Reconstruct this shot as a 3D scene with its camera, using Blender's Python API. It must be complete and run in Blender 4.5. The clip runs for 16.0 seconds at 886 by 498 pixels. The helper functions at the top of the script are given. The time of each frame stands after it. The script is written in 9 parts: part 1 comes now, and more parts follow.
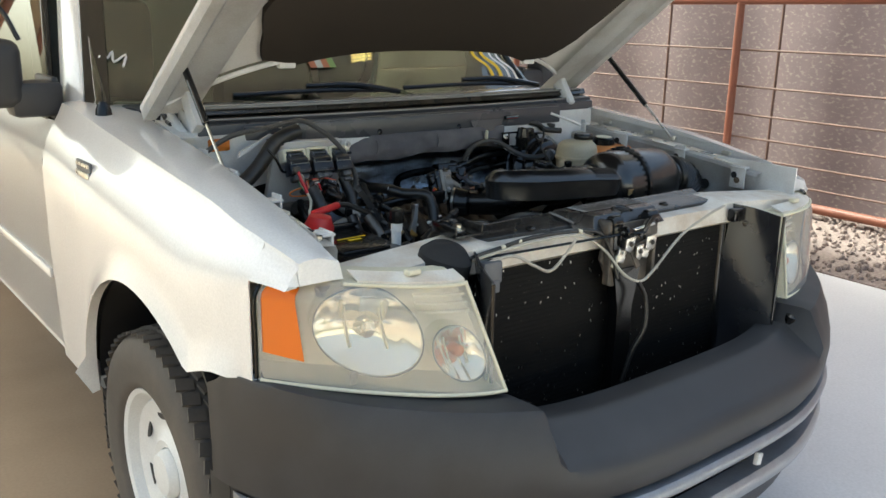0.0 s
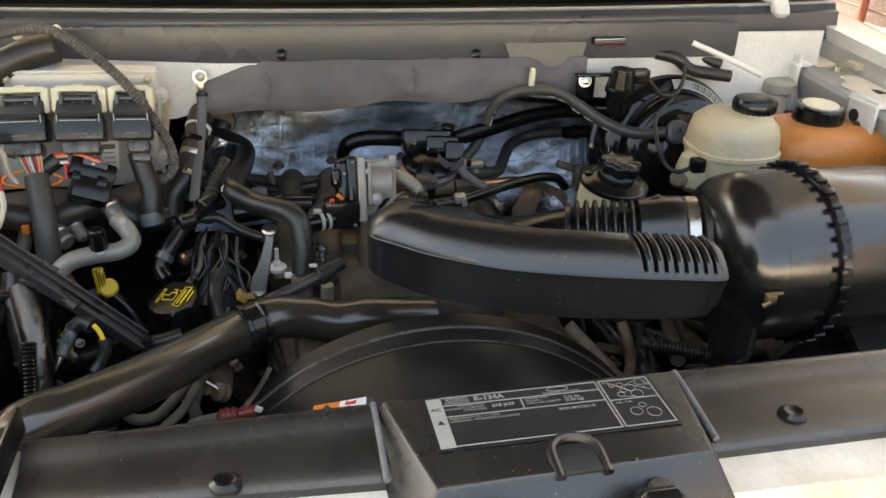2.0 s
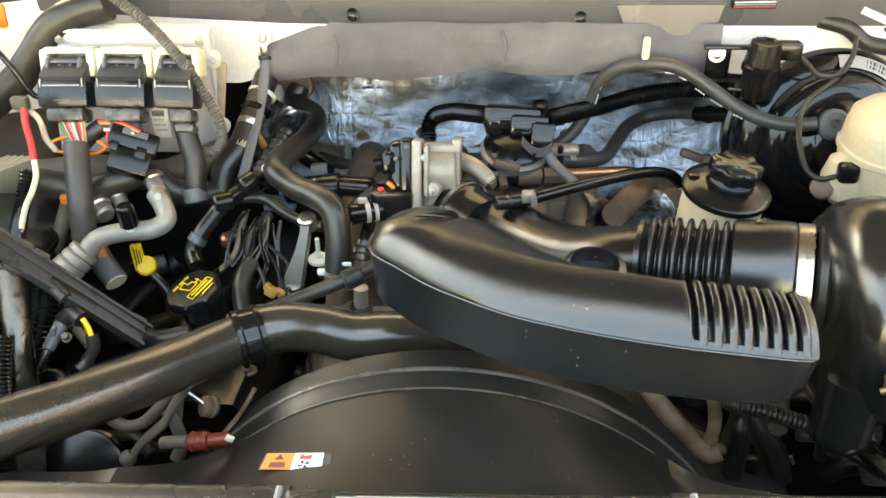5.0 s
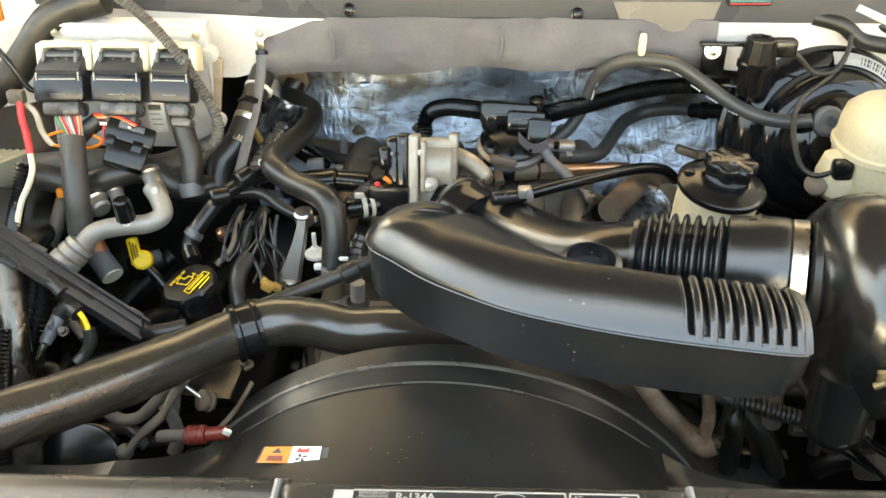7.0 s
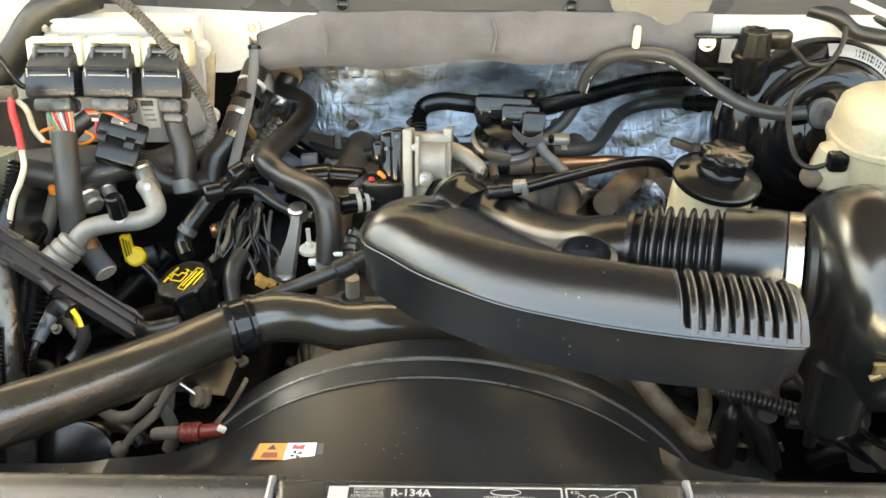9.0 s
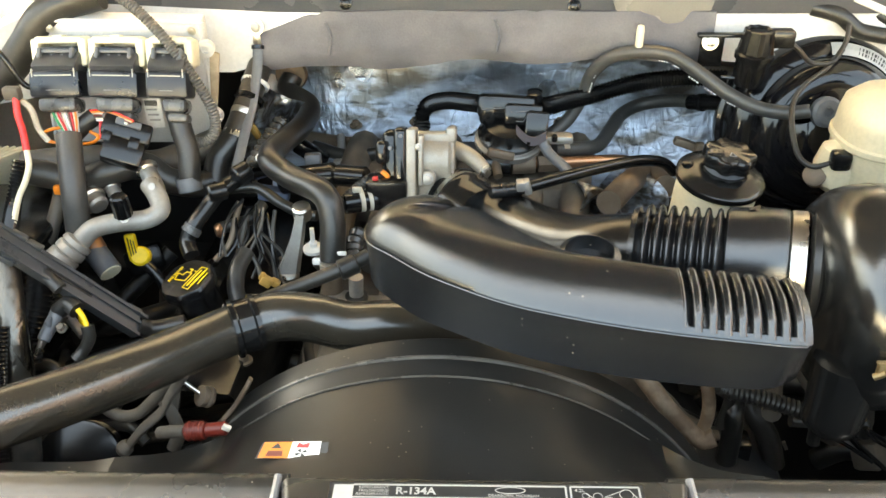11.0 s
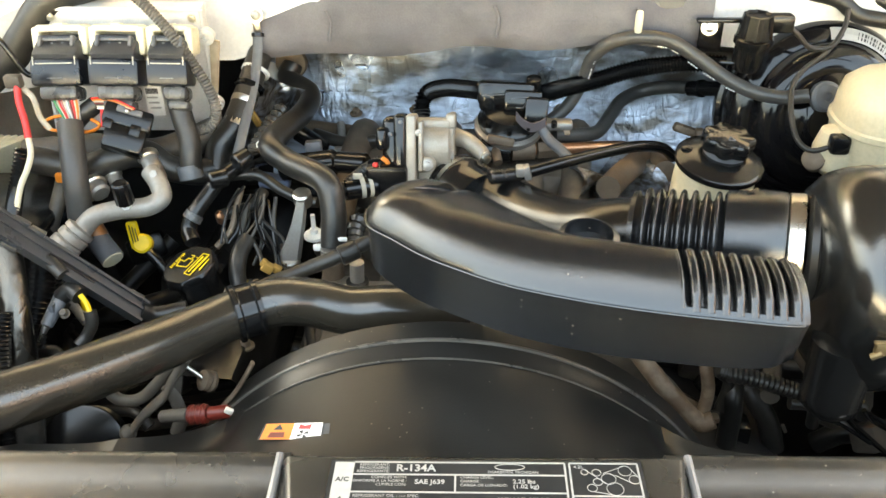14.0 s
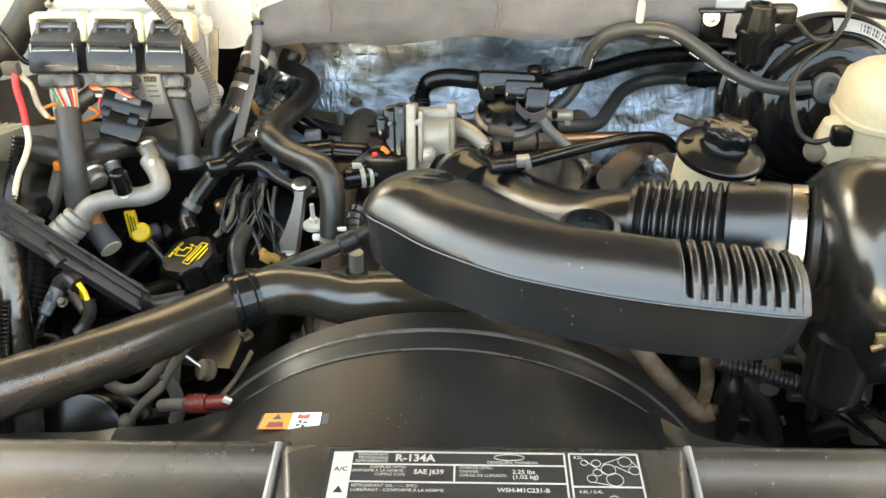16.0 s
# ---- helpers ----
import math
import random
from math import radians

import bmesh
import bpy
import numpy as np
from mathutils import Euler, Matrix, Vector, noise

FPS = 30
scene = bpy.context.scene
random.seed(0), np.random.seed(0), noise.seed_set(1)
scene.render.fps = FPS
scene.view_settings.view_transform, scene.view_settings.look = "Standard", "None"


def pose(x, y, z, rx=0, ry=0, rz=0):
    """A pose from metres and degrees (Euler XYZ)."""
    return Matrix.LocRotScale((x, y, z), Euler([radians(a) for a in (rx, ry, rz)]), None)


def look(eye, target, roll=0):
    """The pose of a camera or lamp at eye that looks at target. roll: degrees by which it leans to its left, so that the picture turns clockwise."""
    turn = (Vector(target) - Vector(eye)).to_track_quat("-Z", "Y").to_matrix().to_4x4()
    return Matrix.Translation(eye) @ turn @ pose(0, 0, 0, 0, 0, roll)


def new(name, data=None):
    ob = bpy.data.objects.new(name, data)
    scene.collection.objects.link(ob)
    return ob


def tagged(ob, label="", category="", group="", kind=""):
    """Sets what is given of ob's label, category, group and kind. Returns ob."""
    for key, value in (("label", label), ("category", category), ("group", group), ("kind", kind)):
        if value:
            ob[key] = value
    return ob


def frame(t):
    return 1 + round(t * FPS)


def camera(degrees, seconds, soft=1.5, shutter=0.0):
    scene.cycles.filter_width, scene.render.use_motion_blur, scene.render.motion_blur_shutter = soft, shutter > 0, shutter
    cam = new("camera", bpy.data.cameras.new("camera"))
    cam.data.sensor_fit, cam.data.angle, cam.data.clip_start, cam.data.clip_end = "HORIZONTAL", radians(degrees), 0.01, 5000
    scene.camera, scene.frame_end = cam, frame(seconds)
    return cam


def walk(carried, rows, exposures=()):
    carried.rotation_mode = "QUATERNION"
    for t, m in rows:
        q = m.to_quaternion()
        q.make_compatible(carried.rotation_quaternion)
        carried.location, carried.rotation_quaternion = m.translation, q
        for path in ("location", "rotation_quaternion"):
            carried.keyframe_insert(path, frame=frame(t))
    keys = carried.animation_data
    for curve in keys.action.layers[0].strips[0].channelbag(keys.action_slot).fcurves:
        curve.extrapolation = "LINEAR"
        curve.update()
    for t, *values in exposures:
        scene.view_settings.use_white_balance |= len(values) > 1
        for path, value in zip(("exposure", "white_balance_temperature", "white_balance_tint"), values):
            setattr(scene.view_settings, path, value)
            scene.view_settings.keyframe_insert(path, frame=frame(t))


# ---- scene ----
cam = camera(55.8, 16.0, soft=1.5, shutter=0.0)
PATH = [
    (0, (-1.476, -1.373, 1.481), (-0.359, 0.195, 0.94), 0.8),
    (0.5, (-1.056, -1.162, 1.496), (-0.075, 0.479, 0.909), 1.3),
    (1, (-0.691, -0.86, 1.463), (0.179, 0.809, 0.786), 2.6),
    (1.5, (-0.363, -0.664, 1.455), (0.223, 1.067, 0.644), 2.3),
    (2, (-0.179, -0.468, 1.451), (0.18, 1.278, 0.543), 2.0),
    (2.5, (-0.057, -0.317, 1.444), (0.047, 1.417, 0.453), 0.3),
    (3, (0.059, -0.286, 1.447), (0.006, 1.439, 0.436), -1.0),
    (3.5, (0.049, -0.283, 1.436), (-0.059, 1.427, 0.405), -1.2),
    (4, (0.036, -0.288, 1.437), (-0.107, 1.417, 0.402), -1.5),
    (6.5, (0.019, -0.295, 1.444), (-0.1, 1.406, 0.398), -0.7),
    (7, (0.02, -0.296, 1.442), (-0.1, 1.404, 0.394), -0.8),
    (7.5, (0.022, -0.294, 1.44), (-0.093, 1.405, 0.391), -0.8),
    (8, (0.023, -0.296, 1.44), (-0.091, 1.402, 0.388), -0.9),
    (8.5, (0.023, -0.295, 1.443), (-0.089, 1.4, 0.387), -1.0),
    (9, (0.021, -0.293, 1.44), (-0.089, 1.4, 0.382), -1.0),
    (11.5, (0.02, -0.295, 1.441), (-0.097, 1.397, 0.38), -1.2),
    (12, (0.02, -0.294, 1.44), (-0.093, 1.396, 0.377), -1.3),
    (12.5, (0.025, -0.297, 1.441), (-0.087, 1.394, 0.378), -1.4),
    (13, (0.025, -0.299, 1.441), (-0.088, 1.39, 0.376), -1.4),
    (13.5, (0.024, -0.301, 1.436), (-0.092, 1.387, 0.37), -1.5),
    (14, (0.022, -0.303, 1.436), (-0.098, 1.38, 0.362), -1.5),
    (14.5, (0.023, -0.302, 1.438), (-0.1, 1.379, 0.36), -1.5),
    (15, (0.022, -0.303, 1.436), (-0.101, 1.374, 0.353), -1.5),
    (15.5, (0.019, -0.302, 1.434), (-0.102, 1.372, 0.345), -1.3),
    (16, (0.021, -0.301, 1.433), (-0.096, 1.371, 0.342), -1.2),
]
# stops of exposure along the walk
walk(cam, [(t, look(eye, target, roll)) for t, eye, target, roll in PATH], exposures=[(0.0, 1.60, 6000, -6), (0.5, 1.72, 6200, -5), (1.0, 2.00, 6900, -3), (1.5, 2.40, 7200, -2), (2.0, 2.94, 7600, 0), (2.5, 3.80, 8100, -2), (3.0, 4.20, 8300, -5), (16.0, 4.33, 8300, -5)])

# ---- light ----
world = bpy.data.worlds.new("sky")
scene.world = world
world.use_nodes = True
wn = world.node_tree.nodes
sky = wn.new("ShaderNodeTexSky")
sky.sky_type = "NISHITA"
sky.sun_disc = False
SUN_UP, SUN_ROUND = radians(52), radians(-15)
sky.air_density, sky.dust_density, sky.ozone_density = 0.8, 10.0, 0.2
sky.sun_elevation, sky.sun_rotation = SUN_UP, SUN_ROUND
world.node_tree.links.new(sky.outputs[0], wn["Background"].inputs[0])
wn["Background"].inputs[1].default_value = 0.15
sun = new("sun", bpy.data.lights.new("sun", "SUN"))
sun.data.energy, sun.data.angle, sun.data.color = 2.4, radians(4), (1.0, 0.95, 0.88)
sun.matrix_world = look((math.sin(SUN_ROUND) * math.cos(SUN_UP) * 20, math.cos(SUN_ROUND) * math.cos(SUN_UP) * 20, math.sin(SUN_UP) * 20), (0, 0, 0))


# ---- materials ----
MATS = {}


def mat(name, color, rough=0.5, metal=0.0, tint=None, amount=0.35, scale=18.0, fine=220.0, bump=0.15, spec=0.5, coat=0.0, glass=0.0, sub=0.0, rvar=0.15, specks=0.0, speck_size=420.0):
    """A surface with a coarse stain and a fine grain: tint is the colour that the stains turn to."""
    if name in MATS:
        return MATS[name]
    m = bpy.data.materials.new(name)
    m.use_nodes = True
    nt = m.node_tree
    n, l = nt.nodes, nt.links
    b = n["Principled BSDF"]
    co = n.new("ShaderNodeTexCoord")
    big, small = n.new("ShaderNodeTexNoise"), n.new("ShaderNodeTexNoise")
    big.inputs["Scale"].default_value, big.inputs["Detail"].default_value = scale, 6
    small.inputs["Scale"].default_value, small.inputs["Detail"].default_value = fine, 3
    for q in (big, small):
        l.new(co.outputs["Object"], q.inputs["Vector"])
    ramp = n.new("ShaderNodeValToRGB")
    ramp.color_ramp.elements[0].position, ramp.color_ramp.elements[1].position = 0.42, 0.72
    l.new(big.outputs["Fac"], ramp.inputs["Fac"])
    t = tint or tuple(min(1, c * 1.5 + 0.01) for c in color)
    mul = n.new("ShaderNodeMath")
    mul.operation = "MULTIPLY"
    mul.inputs[1].default_value = amount
    l.new(ramp.outputs["Color"], mul.inputs[0])
    mix = n.new("ShaderNodeMix")
    mix.data_type = "RGBA"
    mix.inputs["A"].default_value, mix.inputs["B"].default_value = (*color, 1), (*t, 1)
    l.new(mul.outputs[0], mix.inputs["Factor"])
    gr = n.new("ShaderNodeMapRange")
    gr.inputs["To Min"].default_value, gr.inputs["To Max"].default_value = 0.86, 1.14
    l.new(small.outputs["Fac"], gr.inputs["Value"])
    sc = n.new("ShaderNodeVectorMath")
    sc.operation = "SCALE"
    l.new(mix.outputs["Result"], sc.inputs[0])
    l.new(gr.outputs[0], sc.inputs["Scale"])
    l.new(sc.outputs[0], b.inputs["Base Color"])
    if specks:
        # scattered grains of pale dust
        vo = n.new("ShaderNodeTexVoronoi")
        vo.inputs["Scale"].default_value = speck_size
        l.new(co.outputs["Object"], vo.inputs["Vector"])
        near = n.new("ShaderNodeMath")
        near.operation = "LESS_THAN"
        near.inputs[1].default_value = 0.15
        l.new(vo.outputs["Distance"], near.inputs[0])
        pick = n.new("ShaderNodeSeparateColor")
        l.new(vo.outputs["Color"], pick.inputs[0])
        some = n.new("ShaderNodeMath")
        some.operation = "LESS_THAN"
        some.inputs[1].default_value = specks
        l.new(pick.outputs[0], some.inputs[0])
        both = n.new("ShaderNodeMath")
        both.operation = "MULTIPLY"
        l.new(near.outputs[0], both.inputs[0])
        l.new(some.outputs[0], both.inputs[1])
        dm = n.new("ShaderNodeMix")
        dm.data_type = "RGBA"
        dm.inputs["B"].default_value = (0.14, 0.125, 0.10, 1)
        l.new(both.outputs[0], dm.inputs["Factor"])
        l.new(sc.outputs[0], dm.inputs["A"])
        l.new(dm.outputs["Result"], b.inputs["Base Color"])
    rr = n.new("ShaderNodeMapRange")
    rr.inputs["To Min"].default_value, rr.inputs["To Max"].default_value = max(0.03, rough - rvar), min(1, rough + rvar)
    l.new(big.outputs["Fac"], rr.inputs["Value"])
    l.new(rr.outputs[0], b.inputs["Roughness"])
    b.inputs["Metallic"].default_value = metal
    b.inputs["Specular IOR Level"].default_value = spec
    b.inputs["Coat Weight"].default_value = coat
    b.inputs["Coat Roughness"].default_value = max(0.06, rough * 0.9) if rough < 0.22 and color[0] < 0.1 else 0.06
    b.inputs["Transmission Weight"].default_value = glass
    b.inputs["Subsurface Weight"].default_value = sub
    b.inputs["Subsurface Radius"].default_value = (0.02, 0.015, 0.01)
    if bump:
        bp = n.new("ShaderNodeBump")
        bp.inputs["Strength"].default_value, bp.inputs["Distance"].default_value = bump, 0.0008
        l.new(small.outputs["Fac"], bp.inputs["Height"])
        l.new(bp.outputs[0], b.inputs["Normal"])
    MATS[name] = m
    return m


PAINT = mat("white_paint", (0.74, 0.73, 0.71), 0.22, tint=(0.60, 0.57, 0.52), amount=0.25, scale=3, bump=0.02, coat=0.7, rvar=0.05)
INNER = mat("inner_panel_paint", (0.74, 0.74, 0.725), 0.4, tint=(0.36, 0.30, 0.24), amount=0.45, scale=9, bump=0.05)
CREAM = mat("support_paint", (0.74, 0.70, 0.62), 0.42, tint=(0.46, 0.33, 0.20), amount=0.6, scale=14, bump=0.08)
BUMPER = mat("bumper_plastic", (0.029, 0.0292, 0.031), 0.5, tint=(0.07, 0.07, 0.075), scale=6, fine=500, bump=0.2)
LIDB = mat("lid_black", (0.006, 0.006, 0.006), 0.2, tint=(0.016, 0.015, 0.014), amount=0.3, scale=14, bump=0.03, spec=0.5, rvar=0.06)
HOSE2 = mat("satin_hose", (0.011, 0.0107, 0.010), 0.34, tint=(0.060, 0.053, 0.043), amount=0.5, scale=13, fine=260, bump=0.35, rvar=0.08, spec=0.6, specks=0.10)
LIP = mat("worn_lip", (0.075, 0.07, 0.062), 0.3, tint=(0.16, 0.15, 0.13), amount=0.5, scale=30, bump=0.1)
BLACK = mat("black_plastic", (0.005, 0.005, 0.0052), 0.22, tint=(0.018, 0.017, 0.016), amount=0.3, scale=12, bump=0.08)
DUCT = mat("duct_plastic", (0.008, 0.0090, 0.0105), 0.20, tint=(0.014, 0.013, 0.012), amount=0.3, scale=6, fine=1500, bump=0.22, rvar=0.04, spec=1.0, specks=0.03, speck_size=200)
COVER = mat("cover_plastic", (0.017, 0.0162, 0.015), 0.26, spec=0.9, specks=0.05, speck_size=240, tint=(0.040, 0.036, 0.031), amount=0.45, scale=10, fine=2400, bump=0.16)
SHROUD = mat("shroud_plastic", (0.013, 0.013, 0.0125), 0.36, spec=0.45, tint=(0.032, 0.029, 0.025), amount=0.45, scale=9, fine=600, bump=0.15, specks=0.06, speck_size=200)
RUBBER = mat("rubber", (0.014, 0.0135, 0.013), 0.33, tint=(0.05, 0.044, 0.036), amount=0.4, scale=10, bump=0.1)
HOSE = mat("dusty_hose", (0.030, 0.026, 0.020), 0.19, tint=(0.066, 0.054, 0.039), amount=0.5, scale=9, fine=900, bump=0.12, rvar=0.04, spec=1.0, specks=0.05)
TAPE = mat("harness_tape", (0.017, 0.0165, 0.0155), 0.36, specks=0.15, tint=(0.068, 0.059, 0.046), amount=0.5, scale=25, fine=120, bump=0.5)
GRIME = mat("grimy_metal", (0.065, 0.056, 0.046), 0.55, specks=0.2, tint=(0.22, 0.175, 0.13), amount=0.6, scale=22, fine=150, bump=0.4)
# black of liners and trays; also paints the shade of holes and deep panels
DARK = mat("black_recess_shade", (0.020, 0.0195, 0.0195), 0.6, amount=0.2, bump=0.1)
CASE = mat("module_case", (0.60, 0.59, 0.57), 0.45, 0.15, tint=(0.5, 0.47, 0.42), amount=0.3, scale=20, fine=400, bump=0.15)
GLOSSB = mat("gloss_black", (0.008, 0.008, 0.008), 0.14, tint=(0.02, 0.02, 0.018), amount=0.3, scale=14, bump=0.03, rvar=0.05)
ALLOY = mat("cast_alloy", (0.40, 0.385, 0.36), 0.5, 0.8, tint=(0.30, 0.26, 0.2), amount=0.4, scale=30, fine=300, bump=0.25)
STEEL = mat("zinc_steel", (0.62, 0.60, 0.55), 0.3, 1.0, tint=(0.40, 0.33, 0.24), amount=0.4, scale=40, bump=0.1)
ALU = mat("aluminium_tube", (0.34, 0.325, 0.295), 0.5, 0.3, tint=(0.20, 0.17, 0.13), amount=0.7, scale=18, bump=0.15)
COPPER = mat("copper_tube", (0.52, 0.28, 0.16), 0.35, 0.9, tint=(0.2, 0.12, 0.08), amount=0.5, scale=20)
RUST = mat("rusty_steel", (0.13, 0.095, 0.065), 0.6, 0.3, tint=(0.26, 0.20, 0.145), amount=0.6, scale=25, bump=0.4)
FELT = mat("felt_pad", (0.122, 0.119, 0.129), 0.85, specks=0.15, tint=(0.25, 0.24, 0.24), amount=0.5, scale=11, fine=420, bump=0.5, spec=0.2)
GUIDE = mat("guide_plastic", (0.032, 0.034, 0.037), 0.3, tint=(0.07, 0.068, 0.065), amount=0.4, scale=20, bump=0.1)
DRUM = mat("drum_plastic", (0.009, 0.0088, 0.0085), 0.20, tint=(0.04, 0.038, 0.034), amount=0.3, scale=8, fine=500, bump=0.12, rvar=0.05, spec=1.0)
CAST = mat("sand_casting", (0.34, 0.32, 0.28), 0.5, 0.5, tint=(0.26, 0.22, 0.165), amount=0.6, scale=40, fine=500, bump=0.4)
COWL = mat("cowl_plastic", (0.075, 0.077, 0.084), 0.30, tint=(0.10, 0.098, 0.098), amount=0.4, scale=5, fine=500, bump=0.15)
NYLON = mat("cream_nylon", (0.60, 0.53, 0.37), 0.34, tint=(0.56, 0.43, 0.25), amount=0.45, scale=14, bump=0.05, sub=0.15)
COOLANT = mat("orange_bottle", (0.62, 0.22, 0.05), 0.32, tint=(0.66, 0.36, 0.15), amount=0.6, scale=9, bump=0.05, sub=0.15)
IVORY = mat("ivory_plastic", (0.70, 0.66, 0.50), 0.45, tint=(0.6, 0.52, 0.34), amount=0.35, scale=30)
YELLOW = mat("yellow_plastic", (0.80, 0.55, 0.015), 0.4, tint=(0.65, 0.42, 0.02), amount=0.3)
RED = mat("red_plastic", (0.62, 0.03, 0.03), 0.35, tint=(0.35, 0.03, 0.03), amount=0.35)
MAROON = mat("maroon_plastic", (0.16, 0.022, 0.014), 0.4, tint=(0.14, 0.04, 0.03))
ORANGE = mat("orange_plastic", (0.72, 0.20, 0.015), 0.4, tint=(0.5, 0.2, 0.04))
WHITE = mat("white_plastic", (0.78, 0.77, 0.73), 0.45, tint=(0.6, 0.56, 0.48))
PAPER = mat("label_paper", (0.78, 0.77, 0.74), 0.4, tint=(0.62, 0.58, 0.5), amount=0.3)
INK = mat("label_ink", (0.02, 0.02, 0.02), 0.4)
GREENW = mat("green_wire", (0.05, 0.30, 0.12), 0.4)
TEAL = mat("teal_wire", (0.06, 0.30, 0.32), 0.4)
BROWNW = mat("tan_wire", (0.44, 0.41, 0.34), 0.4, tint=(0.3, 0.26, 0.2))
FOAM = mat("dark_foam", (0.012, 0.012, 0.0125), 0.8, tint=(0.04, 0.038, 0.035), amount=0.5, scale=20, fine=260, bump=0.6)
GREYRUB = mat("grey_rubber", (0.045, 0.044, 0.042), 0.42, tint=(0.10, 0.092, 0.08), amount=0.5, scale=16, bump=0.3)
ARM = mat("dusty_arm", (0.075, 0.066, 0.055), 0.6, tint=(0.15, 0.13, 0.105), amount=0.6, scale=24, bump=0.4, specks=0.2)
PRINT = mat("label_print", (0.37, 0.36, 0.335), 0.4, tint=(0.30, 0.285, 0.25), amount=0.3)
NAVY = mat("navy_plastic", (0.010, 0.0118, 0.017), 0.30, tint=(0.03, 0.03, 0.032), amount=0.3, scale=30, bump=0.08)
SLATE = mat("slate_shoulder", (0.036, 0.038, 0.043), 0.4, tint=(0.09, 0.088, 0.085), amount=0.4, scale=30, bump=0.1)
GREYTAPE = mat("grey_tape", (0.055, 0.054, 0.053), 0.28, tint=(0.17, 0.165, 0.155), amount=0.6, scale=60, fine=120, bump=0.8)
GREYP = mat("grey_plastic", (0.10, 0.105, 0.115), 0.45, tint=(0.17, 0.165, 0.155), amount=0.4)
LINER = mat("hood_liner", (0.042, 0.036, 0.031), 0.95, tint=(0.05, 0.045, 0.038), scale=4, fine=300, bump=0.5, spec=0.1)
TYRE = mat("tyre_rubber", (0.075, 0.066, 0.057), 0.75, tint=(0.17, 0.14, 0.11), amount=0.5, scale=8, bump=0.3)
WHEELW = mat("wheel_paint", (0.72, 0.72, 0.70), 0.35, tint=(0.5, 0.46, 0.4), amount=0.3, scale=8)
CONC = mat("tan_concrete", (0.36, 0.27, 0.185), 0.8, tint=(0.24, 0.175, 0.115), amount=0.5, scale=1.6, fine=90, bump=0.4)
CONC2 = mat("grey_concrete", (0.66, 0.635, 0.64), 0.8, tint=(0.52, 0.495, 0.495), amount=0.4, scale=1.2, fine=90, bump=0.4)
GRASS = mat("dry_yard", (0.30, 0.26, 0.20), 0.9, tint=(0.22, 0.19, 0.12), amount=0.6, scale=0.6, fine=20, bump=0.8)
GRAVEL = mat("gravel", (0.20, 0.15, 0.13), 0.9, tint=(0.34, 0.28, 0.25), amount=0.9, scale=60, fine=140, bump=1.0)
PIPE = mat("red_oxide_pipe", (0.24, 0.085, 0.05), 0.55, tint=(0.15, 0.06, 0.04), amount=0.5, scale=6)
WIRE = mat("rusty_wire", (0.16, 0.095, 0.075), 0.6, tint=(0.1, 0.07, 0.06))
def canopy_mat():
    """Tan fabric that lets some daylight through."""
    m = mat("canopy_cloth", (0.46, 0.41, 0.34), 0.8, tint=(0.36, 0.31, 0.25), amount=0.5, scale=2, bump=0.2)
    n, l = m.node_tree.nodes, m.node_tree.links
    tr = n.new("ShaderNodeBsdfTranslucent")
    tr.inputs["Color"].default_value = (0.80, 0.72, 0.60, 1)
    mx = n.new("ShaderNodeMixShader")
    mx.inputs[0].default_value = 0.08
    out = n["Material Output"]
    l.new(n["Principled BSDF"].outputs[0], mx.inputs[1])
    l.new(tr.outputs[0], mx.inputs[2])
    l.new(mx.outputs[0], out.inputs["Surface"])
    return m


CANOPY = canopy_mat()
ROOFM = mat("roof_boards", (0.40, 0.30, 0.19), 0.7, tint=(0.28, 0.20, 0.12), amount=0.5, scale=2, bump=0.2)


def leaf_mat():
    m = mat("screen_cloth", (0.185, 0.140, 0.142), 0.8, tint=(0.25, 0.19, 0.19), amount=0.6, scale=4, fine=160, bump=0.4)
    n, l = m.node_tree.nodes, m.node_tree.links
    mp = n.new("ShaderNodeMapping")
    mp.inputs["Scale"].default_value = (1.0, 24.0, 42.0)
    mp.inputs["Rotation"].default_value = (0.35, 0, 0)
    z = n.new("ShaderNodeTexNoise")
    z.inputs["Scale"].default_value, z.inputs["Detail"].default_value = 1.0, 3
    rp = n.new("ShaderNodeValToRGB")
    rp.color_ramp.elements[0].position, rp.color_ramp.elements[1].position = 0.54, 0.66
    mx = n.new("ShaderNodeMix")
    mx.data_type = "RGBA"
    mx.inputs["B"].default_value = (0.29, 0.245, 0.22, 1)
    b = n["Principled BSDF"]
    old = b.inputs["Base Color"].links[0].from_socket
    l.new([k for k in n if k.bl_idname == "ShaderNodeTexCoord"][0].outputs["Object"], mp.inputs["Vector"])
    l.new(mp.outputs[0], z.inputs["Vector"])
    l.new(z.outputs["Fac"], rp.inputs["Fac"])
    l.new(rp.outputs["Color"], mx.inputs["Factor"])
    l.new(old, mx.inputs["A"])
    l.new(mx.outputs["Result"], b.inputs["Base Color"])
    return m


def clear(name, color, rough=0.03, ior=1.45):
    m = bpy.data.materials.new(name)
    m.use_nodes = True
    b = m.node_tree.nodes["Principled BSDF"]
    b.inputs["Base Color"].default_value = (*color, 1)
    b.inputs["Roughness"].default_value = rough
    b.inputs["Transmission Weight"].default_value = 1.0
    b.inputs["IOR"].default_value = ior
    return m


